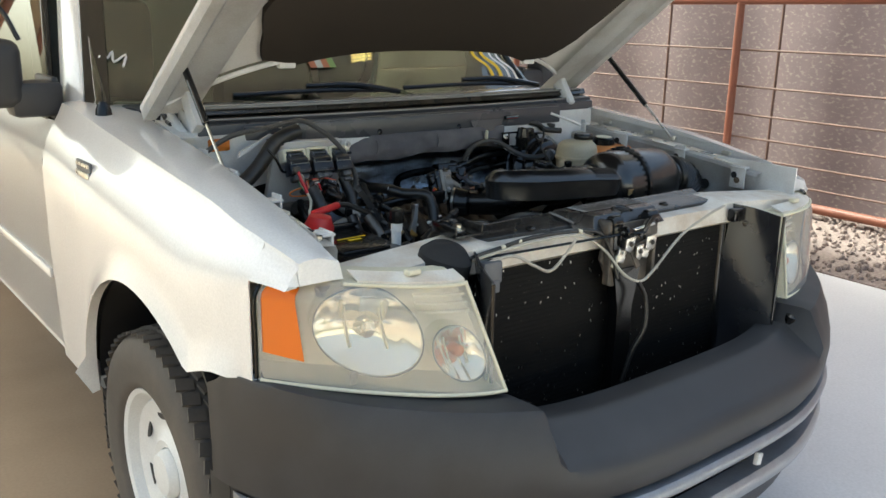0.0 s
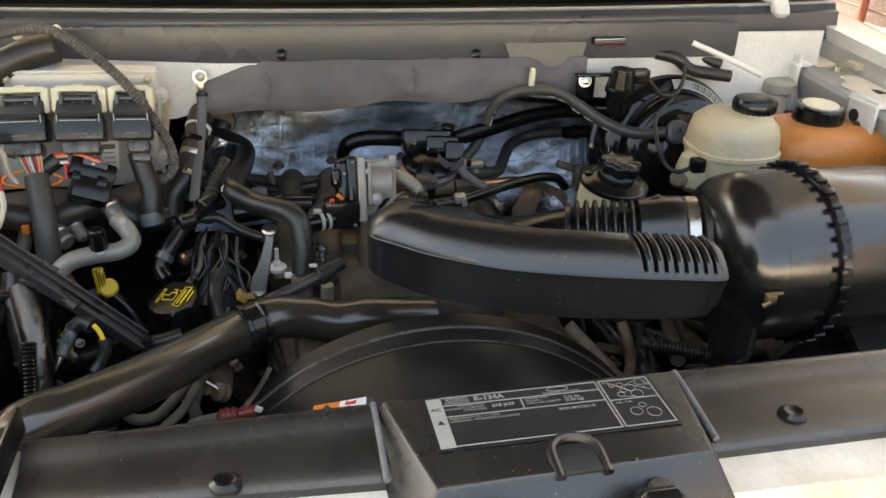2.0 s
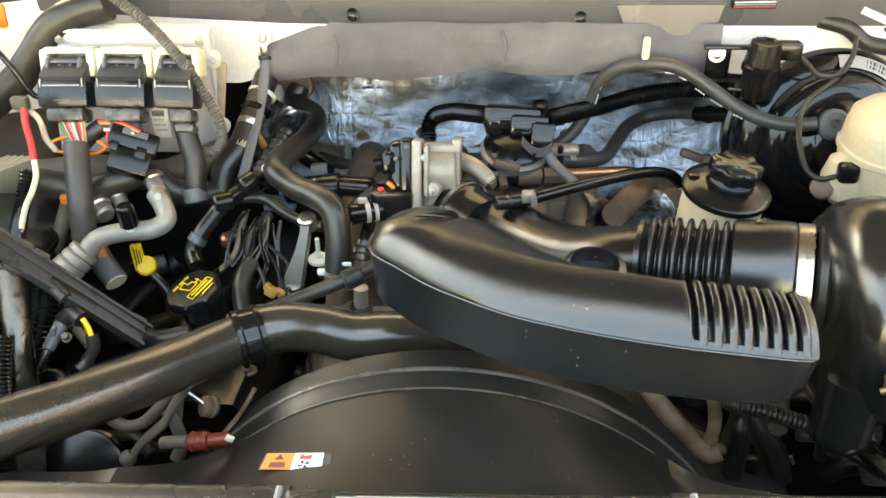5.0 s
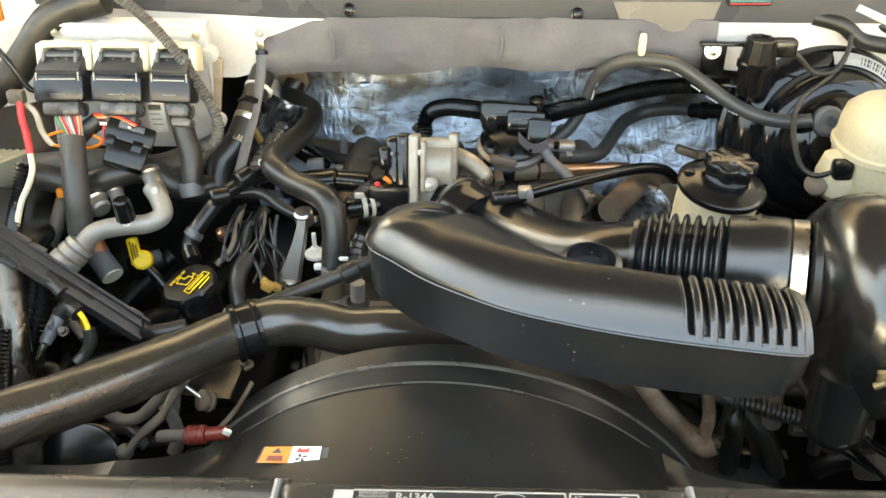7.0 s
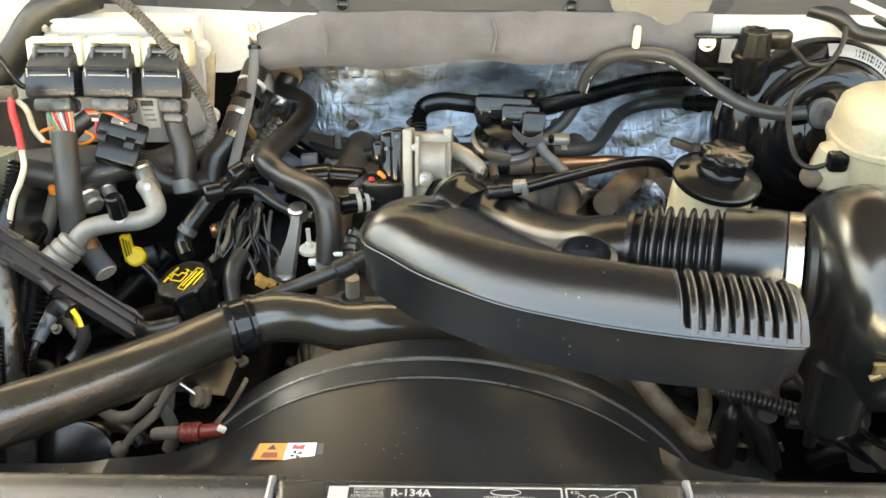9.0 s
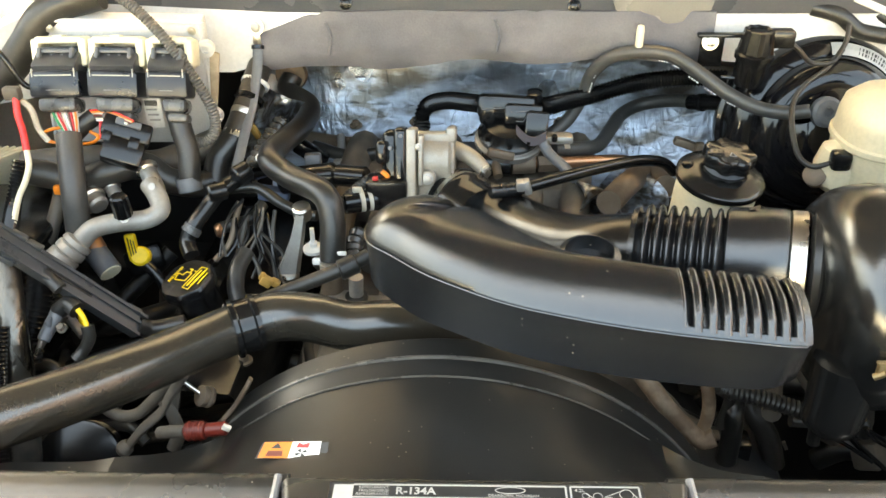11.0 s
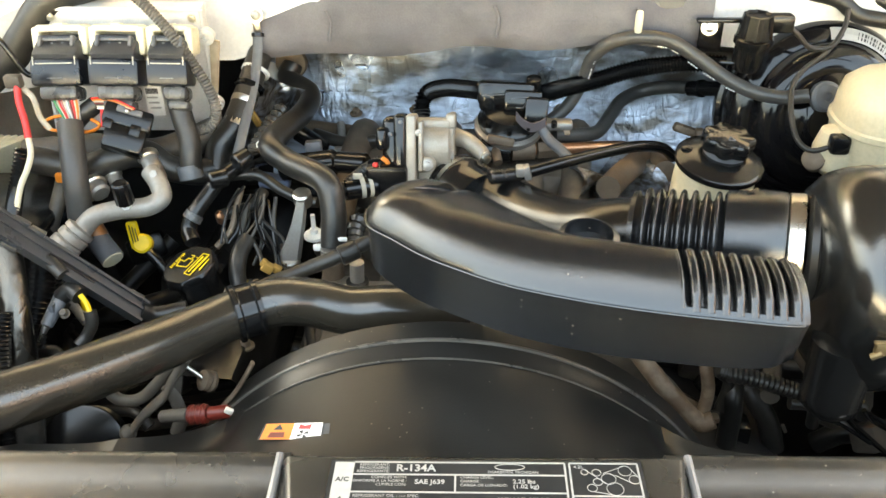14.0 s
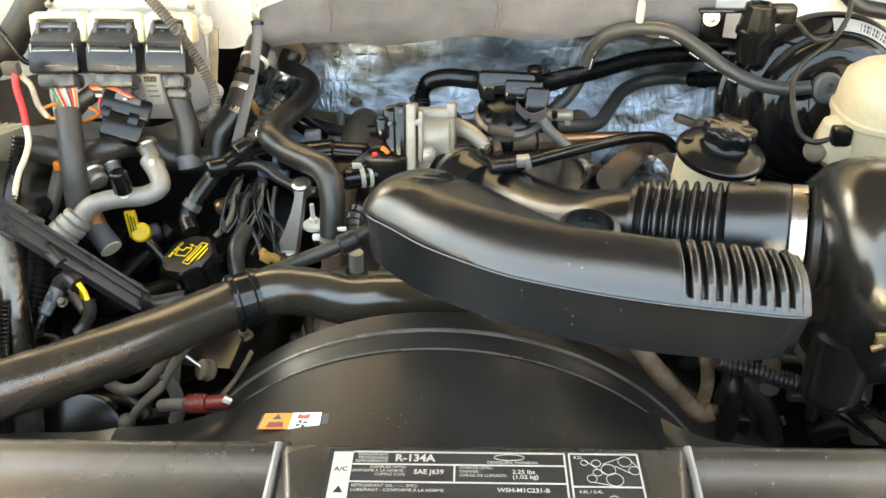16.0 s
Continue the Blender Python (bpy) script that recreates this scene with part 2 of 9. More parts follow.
GLASS = clear("window_glass", (0.46, 0.52, 0.40), 0.01, 1.7)
LENS = clear("headlight_lens", (0.995, 0.985, 0.945), 0.03)
LENS.node_tree.nodes["Principled BSDF"].inputs["Transmission Weight"].default_value = 0.84
AMBER = clear("amber_lens", (0.72, 0.17, 0.012), 0.15)
AMBER.node_tree.nodes["Principled BSDF"].inputs["Transmission Weight"].default_value = 0.0
GLOW = bpy.data.materials.new("lamp_glow")
GLOW.use_nodes = True
GLOW.node_tree.nodes["Principled BSDF"].inputs["Emission Color"].default_value = (1.0, 0.62, 0.22, 1)
GLOW.node_tree.nodes["Principled BSDF"].inputs["Emission Strength"].default_value = 12.0
SATIN = mat("satin_reflector", (0.95, 0.87, 0.64), 0.20, 0.0, amount=0.1, bump=0.0, rvar=0.05)
CHROME = mat("reflector_chrome", (0.96, 0.92, 0.80), 0.09, 0.85, amount=0.1, bump=0.0, rvar=0.03)


def foil_mat():
    """Creased metal foil: folds at two sizes drive the relief."""
    m = bpy.data.materials.new("foil")
    m.use_nodes = True
    nt = m.node_tree
    n, l = nt.nodes, nt.links
    b = n["Principled BSDF"]
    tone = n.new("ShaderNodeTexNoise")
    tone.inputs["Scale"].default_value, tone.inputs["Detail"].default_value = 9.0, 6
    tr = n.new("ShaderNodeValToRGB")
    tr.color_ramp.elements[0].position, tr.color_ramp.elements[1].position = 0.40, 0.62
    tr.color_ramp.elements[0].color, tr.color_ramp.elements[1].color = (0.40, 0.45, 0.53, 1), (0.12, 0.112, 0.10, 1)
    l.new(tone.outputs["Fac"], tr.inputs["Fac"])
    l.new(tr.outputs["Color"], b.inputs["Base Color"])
    b.inputs["Metallic"].default_value = 1.0
    b.inputs["Roughness"].default_value = 0.34
    co = n.new("ShaderNodeTexCoord")
    mp = n.new("ShaderNodeMapping")
    mp.inputs["Scale"].default_value = (0.8, 1.0, 1.5)
    mp.inputs["Rotation"].default_value = (0, 0.28, 0)
    l.new(co.outputs["Object"], mp.inputs["Vector"])
    mp2 = n.new("ShaderNodeMapping")
    mp2.inputs["Scale"].default_value = (1.9, 1.0, 0.5)
    mp2.inputs["Rotation"].default_value = (0, -0.55, 0)
    l.new(co.outputs["Object"], mp2.inputs["Vector"])
    v, v2 = n.new("ShaderNodeTexVoronoi"), n.new("ShaderNodeTexVoronoi")
    for q, m2, sc2 in ((v, mp, 30), (v2, mp2, 20)):
        q.feature = "DISTANCE_TO_EDGE"
        q.inputs["Scale"].default_value = sc2
        l.new(m2.outputs[0], q.inputs["Vector"])
    z = n.new("ShaderNodeTexNoise")
    z.inputs["Scale"].default_value, z.inputs["Detail"].default_value, z.inputs["Distortion"].default_value = 34, 6, 1.6
    l.new(mp2.outputs[0], z.inputs["Vector"])
    crease = n.new("ShaderNodeMath")
    crease.operation = "MINIMUM"
    l.new(v.outputs["Distance"], crease.inputs[0])
    l.new(v2.outputs["Distance"], crease.inputs[1])
    sharp = n.new("ShaderNodeMapRange")
    sharp.inputs["From Max"].default_value = 0.16
    l.new(crease.outputs[0], sharp.inputs["Value"])
    ad = n.new("ShaderNodeMath")
    ad.operation = "MULTIPLY_ADD"
    ad.inputs[1].default_value = 0.22
    l.new(sharp.outputs[0], ad.inputs[0])
    l.new(z.outputs["Fac"], ad.inputs[2])
    bp = n.new("ShaderNodeBump")
    bp.inputs["Strength"].default_value, bp.inputs["Distance"].default_value = 0.42, 0.004
    l.new(ad.outputs[0], bp.inputs["Height"])
    l.new(bp.outputs[0], b.inputs["Normal"])
    dust = n.new("ShaderNodeTexNoise")
    dust.inputs["Scale"].default_value = 9
    l.new(co.outputs["Object"], dust.inputs["Vector"])
    rr = n.new("ShaderNodeMapRange")
    rr.inputs["From Min"].default_value, rr.inputs["From Max"].default_value = 0.35, 0.7
    rr.inputs["To Min"].default_value, rr.inputs["To Max"].default_value = 0.24, 0.48
    l.new(dust.outputs["Fac"], rr.inputs["Value"])
    l.new(rr.outputs[0], b.inputs["Roughness"])
    return m


FOIL = foil_mat()


# ---- shape helpers ----
def part(name, bm, material, parent=None, label="", smooth=True, **tags):
    me = bpy.data.meshes.new(name)
    bmesh.ops.recalc_face_normals(bm, faces=bm.faces)
    bm.to_mesh(me)
    bm.free()
    for p in me.polygons:
        p.use_smooth = smooth
    me.materials.append(material)
    if smooth:
        me.set_sharp_from_angle(angle=radians(38))
    ob = new(name, me)
    ob.parent = parent
    return tagged(ob, label, **tags)


def thing(name, label, category, kind="", group=""):
    return tagged(new(name), label, category, group, kind)


def box(c, size, bevel=0.003, rot=None, seg=2):
    bm = bmesh.new()
    bmesh.ops.create_cube(bm, size=1.0)
    bmesh.ops.scale(bm, vec=size, verts=bm.verts)
    if bevel:
        bmesh.ops.bevel(bm, geom=bm.edges[:], offset=min(bevel, 0.45 * min(size)), segments=seg, affect="EDGES", profile=0.5)
    m = Matrix.Translation(c)
    if rot:
        m = m @ Euler([radians(a) for a in rot]).to_matrix().to_4x4()
    bmesh.ops.transform(bm, matrix=m, verts=bm.verts)
    return bm


def join(*bms):
    out = bmesh.new()
    for b in bms:
        me = bpy.data.meshes.new("tmp")
        b.to_mesh(me)
        b.free()
        out.from_mesh(me)
        bpy.data.meshes.remove(me)
    return out


def smooth_path(pts, n=8):
    """Points along a Catmull-Rom spline through pts."""
    p = [Vector(q) for q in pts]
    p = [p[0] * 2 - p[1]] + p + [p[-1] * 2 - p[-2]]
    out = []
    for i in range(1, len(p) - 2):
        for k in range(n):
            t = k / n
            out.append(0.5 * ((2 * p[i]) + (p[i + 1] - p[i - 1]) * t + (2 * p[i - 1] - 5 * p[i] + 4 * p[i + 1] - p[i + 2]) * t * t
                              + (3 * p[i] - p[i - 1] - 3 * p[i + 1] + p[i + 2]) * t ** 3))
    out.append(p[-2].copy())
    return out


def tube(pts, r, sides=14, n=8, cap=True, ribs=0.0, pitch=0.006, flat=1.0, r_end=None):
    """A round hose through pts. ribs: the depth of corrugation, one wave every pitch metres."""
    path = smooth_path(pts, n) if len(pts) > 2 else [Vector(pts[0]).lerp(Vector(pts[1]), i / max(1, n)) for i in range(max(1, n) + 1)]
    if ribs:
        total = sum((a - b).length for a, b in zip(path, path[1:]))
        m = max(8, int(total / pitch * 4))
        dist = [0.0]
        for a, b in zip(path, path[1:]):
            dist.append(dist[-1] + (a - b).length)
        res, j = [], 0
        for i in range(m + 1):
            d = total * i / m
            while j < len(dist) - 2 and dist[j + 1] < d:
                j += 1
            res.append(path[j].lerp(path[j + 1], (d - dist[j]) / max(1e-9, dist[j + 1] - dist[j])))
        path = res
    bm = bmesh.new()
    rings, up = [], None
    for i, c in enumerate(path):
        d = (path[min(i + 1, len(path) - 1)] - path[max(i - 1, 0)]).normalized()
        if up is None:
            up = Vector((0, 0, 1)) if abs(d.z) < 0.9 else Vector((0, 1, 0))
        side = d.cross(up).normalized()
        up = side.cross(d).normalized()
        f = i / (len(path) - 1)
        rad = r + ((r_end - r) * f if r_end is not None else 0)
        if ribs:
            rad += ribs * (0.5 - 0.5 * math.cos(i * math.pi / 2)) - ribs * 0.5
        rings.append([bm.verts.new(c + (side * math.cos(2 * math.pi * k / sides) + up * math.sin(2 * math.pi * k / sides) * flat) * rad) for k in range(sides)])
    for a, b in zip(rings, rings[1:]):
        for k in range(sides):
            bm.faces.new((a[k], a[(k + 1) % sides], b[(k + 1) % sides], b[k]))
    if cap:
        bm.faces.new(rings[0][::-1])
        bm.faces.new(rings[-1])
    return bm


def lathe(profile, base, axis=(0, 0, 1), sides=40, lobes=0, lobe=0.0, caps=True):
    """A turned body: profile is (radius, height) along axis from base."""
    z = Vector(axis).normalized()
    x = z.orthogonal().normalized()
    y = z.cross(x)
    bm = bmesh.new()
    rings = []
    for r, h in profile:
        rings.append([bm.verts.new(Vector(base) + z * h + (x * math.cos(2 * math.pi * k / sides) + y * math.sin(2 * math.pi * k / sides))
                                   * r * (1 + lobe * math.cos(lobes * 2 * math.pi * k / sides))) for k in range(sides)])
    for a, b in zip(rings, rings[1:]):
        for k in range(sides):
            bm.faces.new((a[k], a[(k + 1) % sides], b[(k + 1) % sides], b[k]))
    if caps:
        bm.faces.new(rings[0][::-1])
        bm.faces.new(rings[-1])
    return bm


def cyl(a, b, r, r2=None, sides=24, bevel=0.0):
    a, b = Vector(a), Vector(b)
    L = (b - a).length
    r2 = r if r2 is None else r2
    e = min(bevel, L * 0.4)
    prof = [(r - e, 0), (r, e), (r2, L - e), (r2 - e, L)] if e else [(r, 0), (r2, L)]
    return lathe(prof, a, b - a, sides)


def loft(sections, close=True, caps=True):
    """Skin over sections of equally many points; close: each section is a ring."""
    bm = bmesh.new()
    rows = [[bm.verts.new(p) for p in s] for s in sections]
    n = len(rows[0])
    for a, b in zip(rows, rows[1:]):
        for k in range(n if close else n - 1):
            bm.faces.new((a[k], a[(k + 1) % n], b[(k + 1) % n], b[k]))
    if close and caps:
        bm.faces.new(rows[0][::-1])
        bm.faces.new(rows[-1])
    return bm


def plate(corners, thick, bevel=0.0, axis=None):
    """A flat sheet through corners, in order, with a thickness along its normal."""
    bm = bmesh.new()
    f = bm.faces.new([bm.verts.new(c) for c in corners])
    bm.normal_update()
    nrm = Vector(axis).normalized() if axis else f.normal.copy()
    g = bmesh.ops.extrude_face_region(bm, geom=[f])
    bmesh.ops.translate(bm, vec=nrm * thick, verts=[v for v in g["geom"] if isinstance(v, bmesh.types.BMVert)])
    if bevel:
        bmesh.ops.bevel(bm, geom=bm.edges[:], offset=bevel, segments=2, affect="EDGES", profile=0.5)
    return bm


def sheet(fn, nu, nv, thick=0.0, axis=(0, 0, -1)):
    """A curved panel: fn(u, v) gives its points for u, v from 0 to 1."""
    bm = bmesh.new()
    g = [[bm.verts.new(fn(i / nu, j / nv)) for j in range(nv + 1)] for i in range(nu + 1)]
    for i in range(nu):
        for j in range(nv):
            bm.faces.new((g[i][j], g[i + 1][j], g[i + 1][j + 1], g[i][j + 1]))
    if thick:
        r = bmesh.ops.extrude_face_region(bm, geom=bm.faces[:])
        bmesh.ops.translate(bm, vec=Vector(axis).normalized() * thick, verts=[v for v in r["geom"] if isinstance(v, bmesh.types.BMVert)])
    return bm


def text_bm(body, size, m, align="LEFT", bold=0.0, depth=0.0002):
    cu = bpy.data.curves.new("lettering", "FONT")
    cu.body, cu.size, cu.align_x, cu.extrude, cu.offset = body, size, align, depth, bold
    cu.resolution_u = 2
    ob = bpy.data.objects.new("lettering", cu)
    scene.collection.objects.link(ob)
    me = bpy.data.meshes.new_from_object(ob.evaluated_get(bpy.context.evaluated_depsgraph_get()))
    bpy.data.objects.remove(ob)
    bpy.data.curves.remove(cu)
    bm = bmesh.new()
    bm.from_mesh(me)
    bpy.data.meshes.remove(me)
    bmesh.ops.transform(bm, matrix=m, verts=bm.verts)
    return bm


def plane_matrix(origin, right, up):
    """A frame with its x to the right and y upwards on a surface."""
    x = Vector(right).normalized()
    z = x.cross(Vector(up)).normalized()
    y = z.cross(x)
    return Matrix.Translation(origin) @ Matrix((x, y, z)).transposed().to_4x4()


def bolt(c, axis, r=0.006, h=0.005, material=None, parent=None, name="bolt", flange=1.6):
    b = join(lathe([(r * flange, 0), (r * flange, h * 0.25), (r * 1.15, h * 0.3)], c, axis, 20), lathe([(r, h * 0.25), (r, h), (r * 0.8, h * 1.1)], c, axis, 6))
    return part(name, b, material or STEEL, parent)


# ---- setting: ground, fence, roof ----
def setting():
    part("ground", sheet(lambda u, v: (-400 + 800 * u, -400 + 800 * v, -0.03), 8, 8, 0.5), GRASS, label="dry tan dirt yard around the concrete pads", kind="structure", category="ground")
    part("floor", box((-3.1, 2.0, -0.06), (6.2, 16.0, 0.12), 0.01), CONC, label="tan stained concrete floor under the truck", kind="structure", category="floor")
    part("pavement", box((1.62, 2.0, -0.062), (3.2, 16.0, 0.12), 0.01), CONC2, label="pale grey concrete slab beside the truck", kind="structure", category="pavement")
    random.seed(3)
    bm = bmesh.new()
    for i in range(2600):
        x, y = random.uniform(3.24, 4.7), random.uniform(-1.0, 5.5)
        s = random.uniform(0.012, 0.03)
        bmesh.ops.create_icosphere(bm, subdivisions=1, radius=s, matrix=Matrix.Translation((x, y, s * 0.25 - 0.005)) @ Euler((random.random() * 6, random.random() * 6, 0)).to_matrix().to_4x4() @ Matrix.Diagonal((1, random.uniform(0.6, 1), random.uniform(0.45, 0.8), 1)))
    part("gravel", bm, GRAVEL, label="brown crushed gravel strip under the fence", category="gravel", kind="stuff", smooth=False)
    part("gravel_bed", box((6.2, 2.5, -0.045), (5.9, 9.0, 0.08), 0.01), GRAVEL, label="bed of brown crushed gravel", kind="structure", category="ground")
    fence = thing("fence", "rust-red pipe fence with welded wire rails", "fence")
    X = 4.5
    for y in (2.95, 0.2, 5.7):
        part("post", cyl((X, y, -0.1), (X, y, 1.6), 0.032, bevel=0.004), PIPE, fence)
    part("top_rail", cyl((X, -4, 1.62), (X, 9, 1.62), 0.035), PIPE, fence)
    part("bottom_rail", cyl((X, -4, 0.075), (X, 9, 0.075), 0.036), PIPE, fence)
    for z in (1.235, 0.945, 0.72, 0.535, 0.37, 0.21):
        part("wire_rail", cyl((X + 0.03, -4, z), (X + 0.03, 9, z), 0.009, sides=8), WIRE, fence)
    for y in (2.76, 3.9, 1.35):
        part("stay", cyl((X + 0.3, y, -0.03), (X + 0.3, y, 2.4), 0.012, sides=8), WIRE, fence)
    # woven screening behind the fence
    part("screen_wall", sheet(lambda u, v: (X + 0.45 + 0.03 * math.sin(u * 90), -6 + 18 * u, -0.05 + 3.4 * v), 240, 24, 0.02, (1, 0, 0)), leaf_mat(), label="brownish pink woven privacy screen behind the fence", kind="structure", category="screen")
    def trees(u, v):
        x = -16 + 32 * u
        w = noise.noise((x * 0.5, v * 3, 1.7)) + 0.5 * noise.noise((x * 1.7, v * 9, 4.2))
        return (x * 1.6, -12.0 + 0.6 * w, 0.9 * v + 0.3 * v * noise.noise((x * 0.35, 0.0, 8.0)))
    part("backdrop", sheet(trees, 160, 40, 0.1, (0, -1, 0)), mat("hedge_leaves", (0.05, 0.075, 0.025), 0.9, tint=(0.10, 0.13, 0.05), amount=0.8, scale=2.5, fine=12, bump=1.0), label="low green hedge beyond the yard", kind="structure", category="backdrop")
    part("wall_yard", box((0, -14.0, 1.5), (44, 0.3, 3.4), 0.02), mat("sunlit_stucco", (0.60, 0.555, 0.48), 0.85, tint=(0.50, 0.455, 0.38), amount=0.5, scale=0.5, fine=30, bump=0.4), label="cream stucco wall across the sunlit yard", kind="structure", category="wall")
    # open-sided shelter over the truck
    part("ceiling", sheet(lambda u, v: (-3.10 + 6.20 * u, 0.35 + 10.55 * v, 3.14 + 0.015 * math.sin(u * 9) * math.sin(v * 20)), 24, 60), CANOPY, label="tan cloth underside of the shelter roof", kind="structure", category="ceiling")
    lamp = thing("ceiling_light", "small warm grid lamp hung under the shelter roof", "ceiling light")
    part("frame", join(*[box((0.85 + dx, 1.33 + dy, 2.62), sz, 0.003) for dx, dy, sz in ((-0.11, 0, (0.02, 0.24, 0.05)), (0.11, 0, (0.02, 0.24, 0.05)), (0, -0.11, (0.22, 0.02, 0.05)), (0, 0.11, (0.22, 0.02, 0.05)))], box((0.85, 1.33, 2.65), (0.22, 0.22, 0.01), 0.002)), BLACK, lamp)
    for i in range(4):
        for j in range(3):
            part("lamp_cell", box((0.775 + 0.05 * i, 1.265 + 0.065 * j, 2.612), (0.036, 0.042, 0.012), 0.003), GLOW, lamp)
    part("stem", cyl((0.85, 1.33, 2.65), (0.85, 1.33, 3.10), 0.008, sides=10), BLACK, lamp)
    for x in (-3.05, 3.05):
        for y in (7.6, 10.3):
            part("shelter_post", box((x, y, 1.55), (0.1, 0.1, 3.1), 0.006), PIPE, label="steel post of the shelter", kind="structure", category="post", group="shelter posts")
    part("wall_back", box((0.0, 10.8, 1.5), (6.2, 0.15, 3.1), 0.01), ROOFM, label="tan back wall of the shelter", kind="structure", category="wall")


setting()


# ---- the truck's body ----
truck = thing("pickup_truck", "white pickup truck with its hood raised and grille removed", "truck")
truck.rotation_euler = (0, radians(0.7), radians(3.7))


def lerp(a, b, t):
    return a + (b - a) * t


def interp(x, table):
    for (a, p), (b, q) in zip(table, table[1:]):
        if x <= b:
            t = max(0.0, (x - a) / (b - a))
            return lerp(p, q, t)
    return table[-1][1]


def curve(x, table):
    """A smooth line through the points of table."""
    n = len(table)
    x = min(max(x, table[0][0]), table[-1][0])
    i = next((k for k in range(n - 1) if x <= table[k + 1][0]), n - 2)
    (x0, p), (x1, q) = table[i], table[i + 1]
    h = x1 - x0
    m0 = (q - table[i - 1][1]) / (x1 - table[i - 1][0]) if i else (q - p) / h
    m1 = (table[i + 2][1] - p) / (table[i + 2][0] - x0) if i < n - 2 else (q - p) / h
    t = (x - x0) / h
    return (2 * t ** 3 - 3 * t * t + 1) * p + (t ** 3 - 2 * t * t + t) * h * m0 + (3 * t * t - 2 * t ** 3) * q + (t ** 3 - t * t) * h * m1


def side_x(y, z):
    """Half width of the body's outer skin at a height."""
    bulge = curve(y, [(-0.12, 0.87), (0.0, 0.895), (0.08, 0.916), (0.2, 0.945), (0.45, 0.966), (0.9, 0.968), (1.3, 0.963), (2.4, 0.963)])
    d = max(0.0, fender_top(y) - z)
    k = curve(y, [(-0.12, 0.3), (0.08, 0.45), (0.3, 1.0), (2.4, 1.0)])
    return bulge - 0.05 * k + (0.015 + 0.05 * k) * math.sin(min(1, d / (0.16 * k)) * math.pi / 2) - 0.035 * max(0, d - 0.42)


def fender_top(y):
    return curve(y, [(-0.05, 1.020), (0.1, 1.062), (0.4, 1.116), (0.9, 1.172), (1.25, 1.205), (2.4, 1.20)])


def fender_panel(s):
    """The outer wing from the door to the headlight with its wheel arch; s: -1 or 1 for the two sides."""
    wy, wz, wr = 0.545, 0.485, 0.395
    sink = lambda y: 0.012 * max(0.0, 1 - (y + 0.09) / 0.5) if s > 0 else 0.0

    def section(y, low):
        top = fender_top(y)
        inner = curve(y, [(-0.12, 0.805), (0.2, 0.792), (0.6, 0.775), (1.25, 0.75)]) + (0.03 * min(1.0, max(0.0, (y - 0.02) / 0.2)) if s > 0 else 0.0)
        edge = side_x(y, top)
        pts = [(s * (inner + 0.004), y, top - (0.016 if s < 0 else 0.030) - sink(y))]
        for k in range(7):
            t = k / 6
            pts.append((s * lerp(inner, edge, t), y, top + (0.012 * math.sin(t * math.pi * 0.8) if s < 0 else 0.006 - 0.012 * t * t) - sink(y)))
        lips = abs(y - wy) < wr + 0.03
        for k in range(1, 17):
            t = (k / 16) ** 1.25
            z = lerp(top, low, t)
            flare = 0.014 * max(0.0, 1 - (z - low) / 0.05) if lips and low > 0.5 else 0.0
            pts.append((s * (side_x(y, z) + flare), y, z - sink(y)))
        z = low
        pts.append((s * (side_x(y, z) - 0.02 + (0.014 if lips else 0)), y, z + 0.001 - sink(y)))
        return pts

    def low(y):
        base = interp(y, [(0.07, 0.80), (0.17, 0.797), (0.20, 0.790), (0.22, 0.783), (0.32, 0.745), (0.95, 0.47), (1.3, 0.47)])
        if y > wy + wr - 0.002:
            return 0.47
        if abs(y - wy) < wr:
            z = wz + math.sqrt(wr * wr - (y - wy) ** 2)
            return max(base, z) if y > 0.19 else base
        return base
    ys = sorted([0.075 + 1.173 * i / 70 for i in range(71)] + [0.171, 0.201, 0.221, wy + wr - 0.012, wy + wr - 0.004, wy + wr - 0.001])
    main = loft([section(y, low(y)) for y in ys], close=False)
    nose = [(x, y - 0.005, min(z, 1.000 - sink(y))) for x, y, z in section(-0.012, 1.000)]
    tip = loft([nose] + [section(y, 1.000 - 0.06 * max(0, 0.03 - y)) for y in [-0.012, 0.0, 0.02, 0.045, 0.075]], close=False)
    bm = join(main, tip)
    bmesh.ops.remove_doubles(bm, verts=bm.verts, dist=0.0004)
    bmesh.ops.solidify(bm, geom=bm.faces[:], thickness=0.003)
    return bm


def wheel_house(s):
    return sheet(lambda u, v: (s * lerp(0.60, 0.952, v), 0.56 - 0.41 * math.cos(math.pi * u), 0.47 + 0.415 * math.sin(math.pi * u) - (0 if 0.02 < u < 0.98 else 0.2)), 24, 3, 0.01, (0, 0, 1))


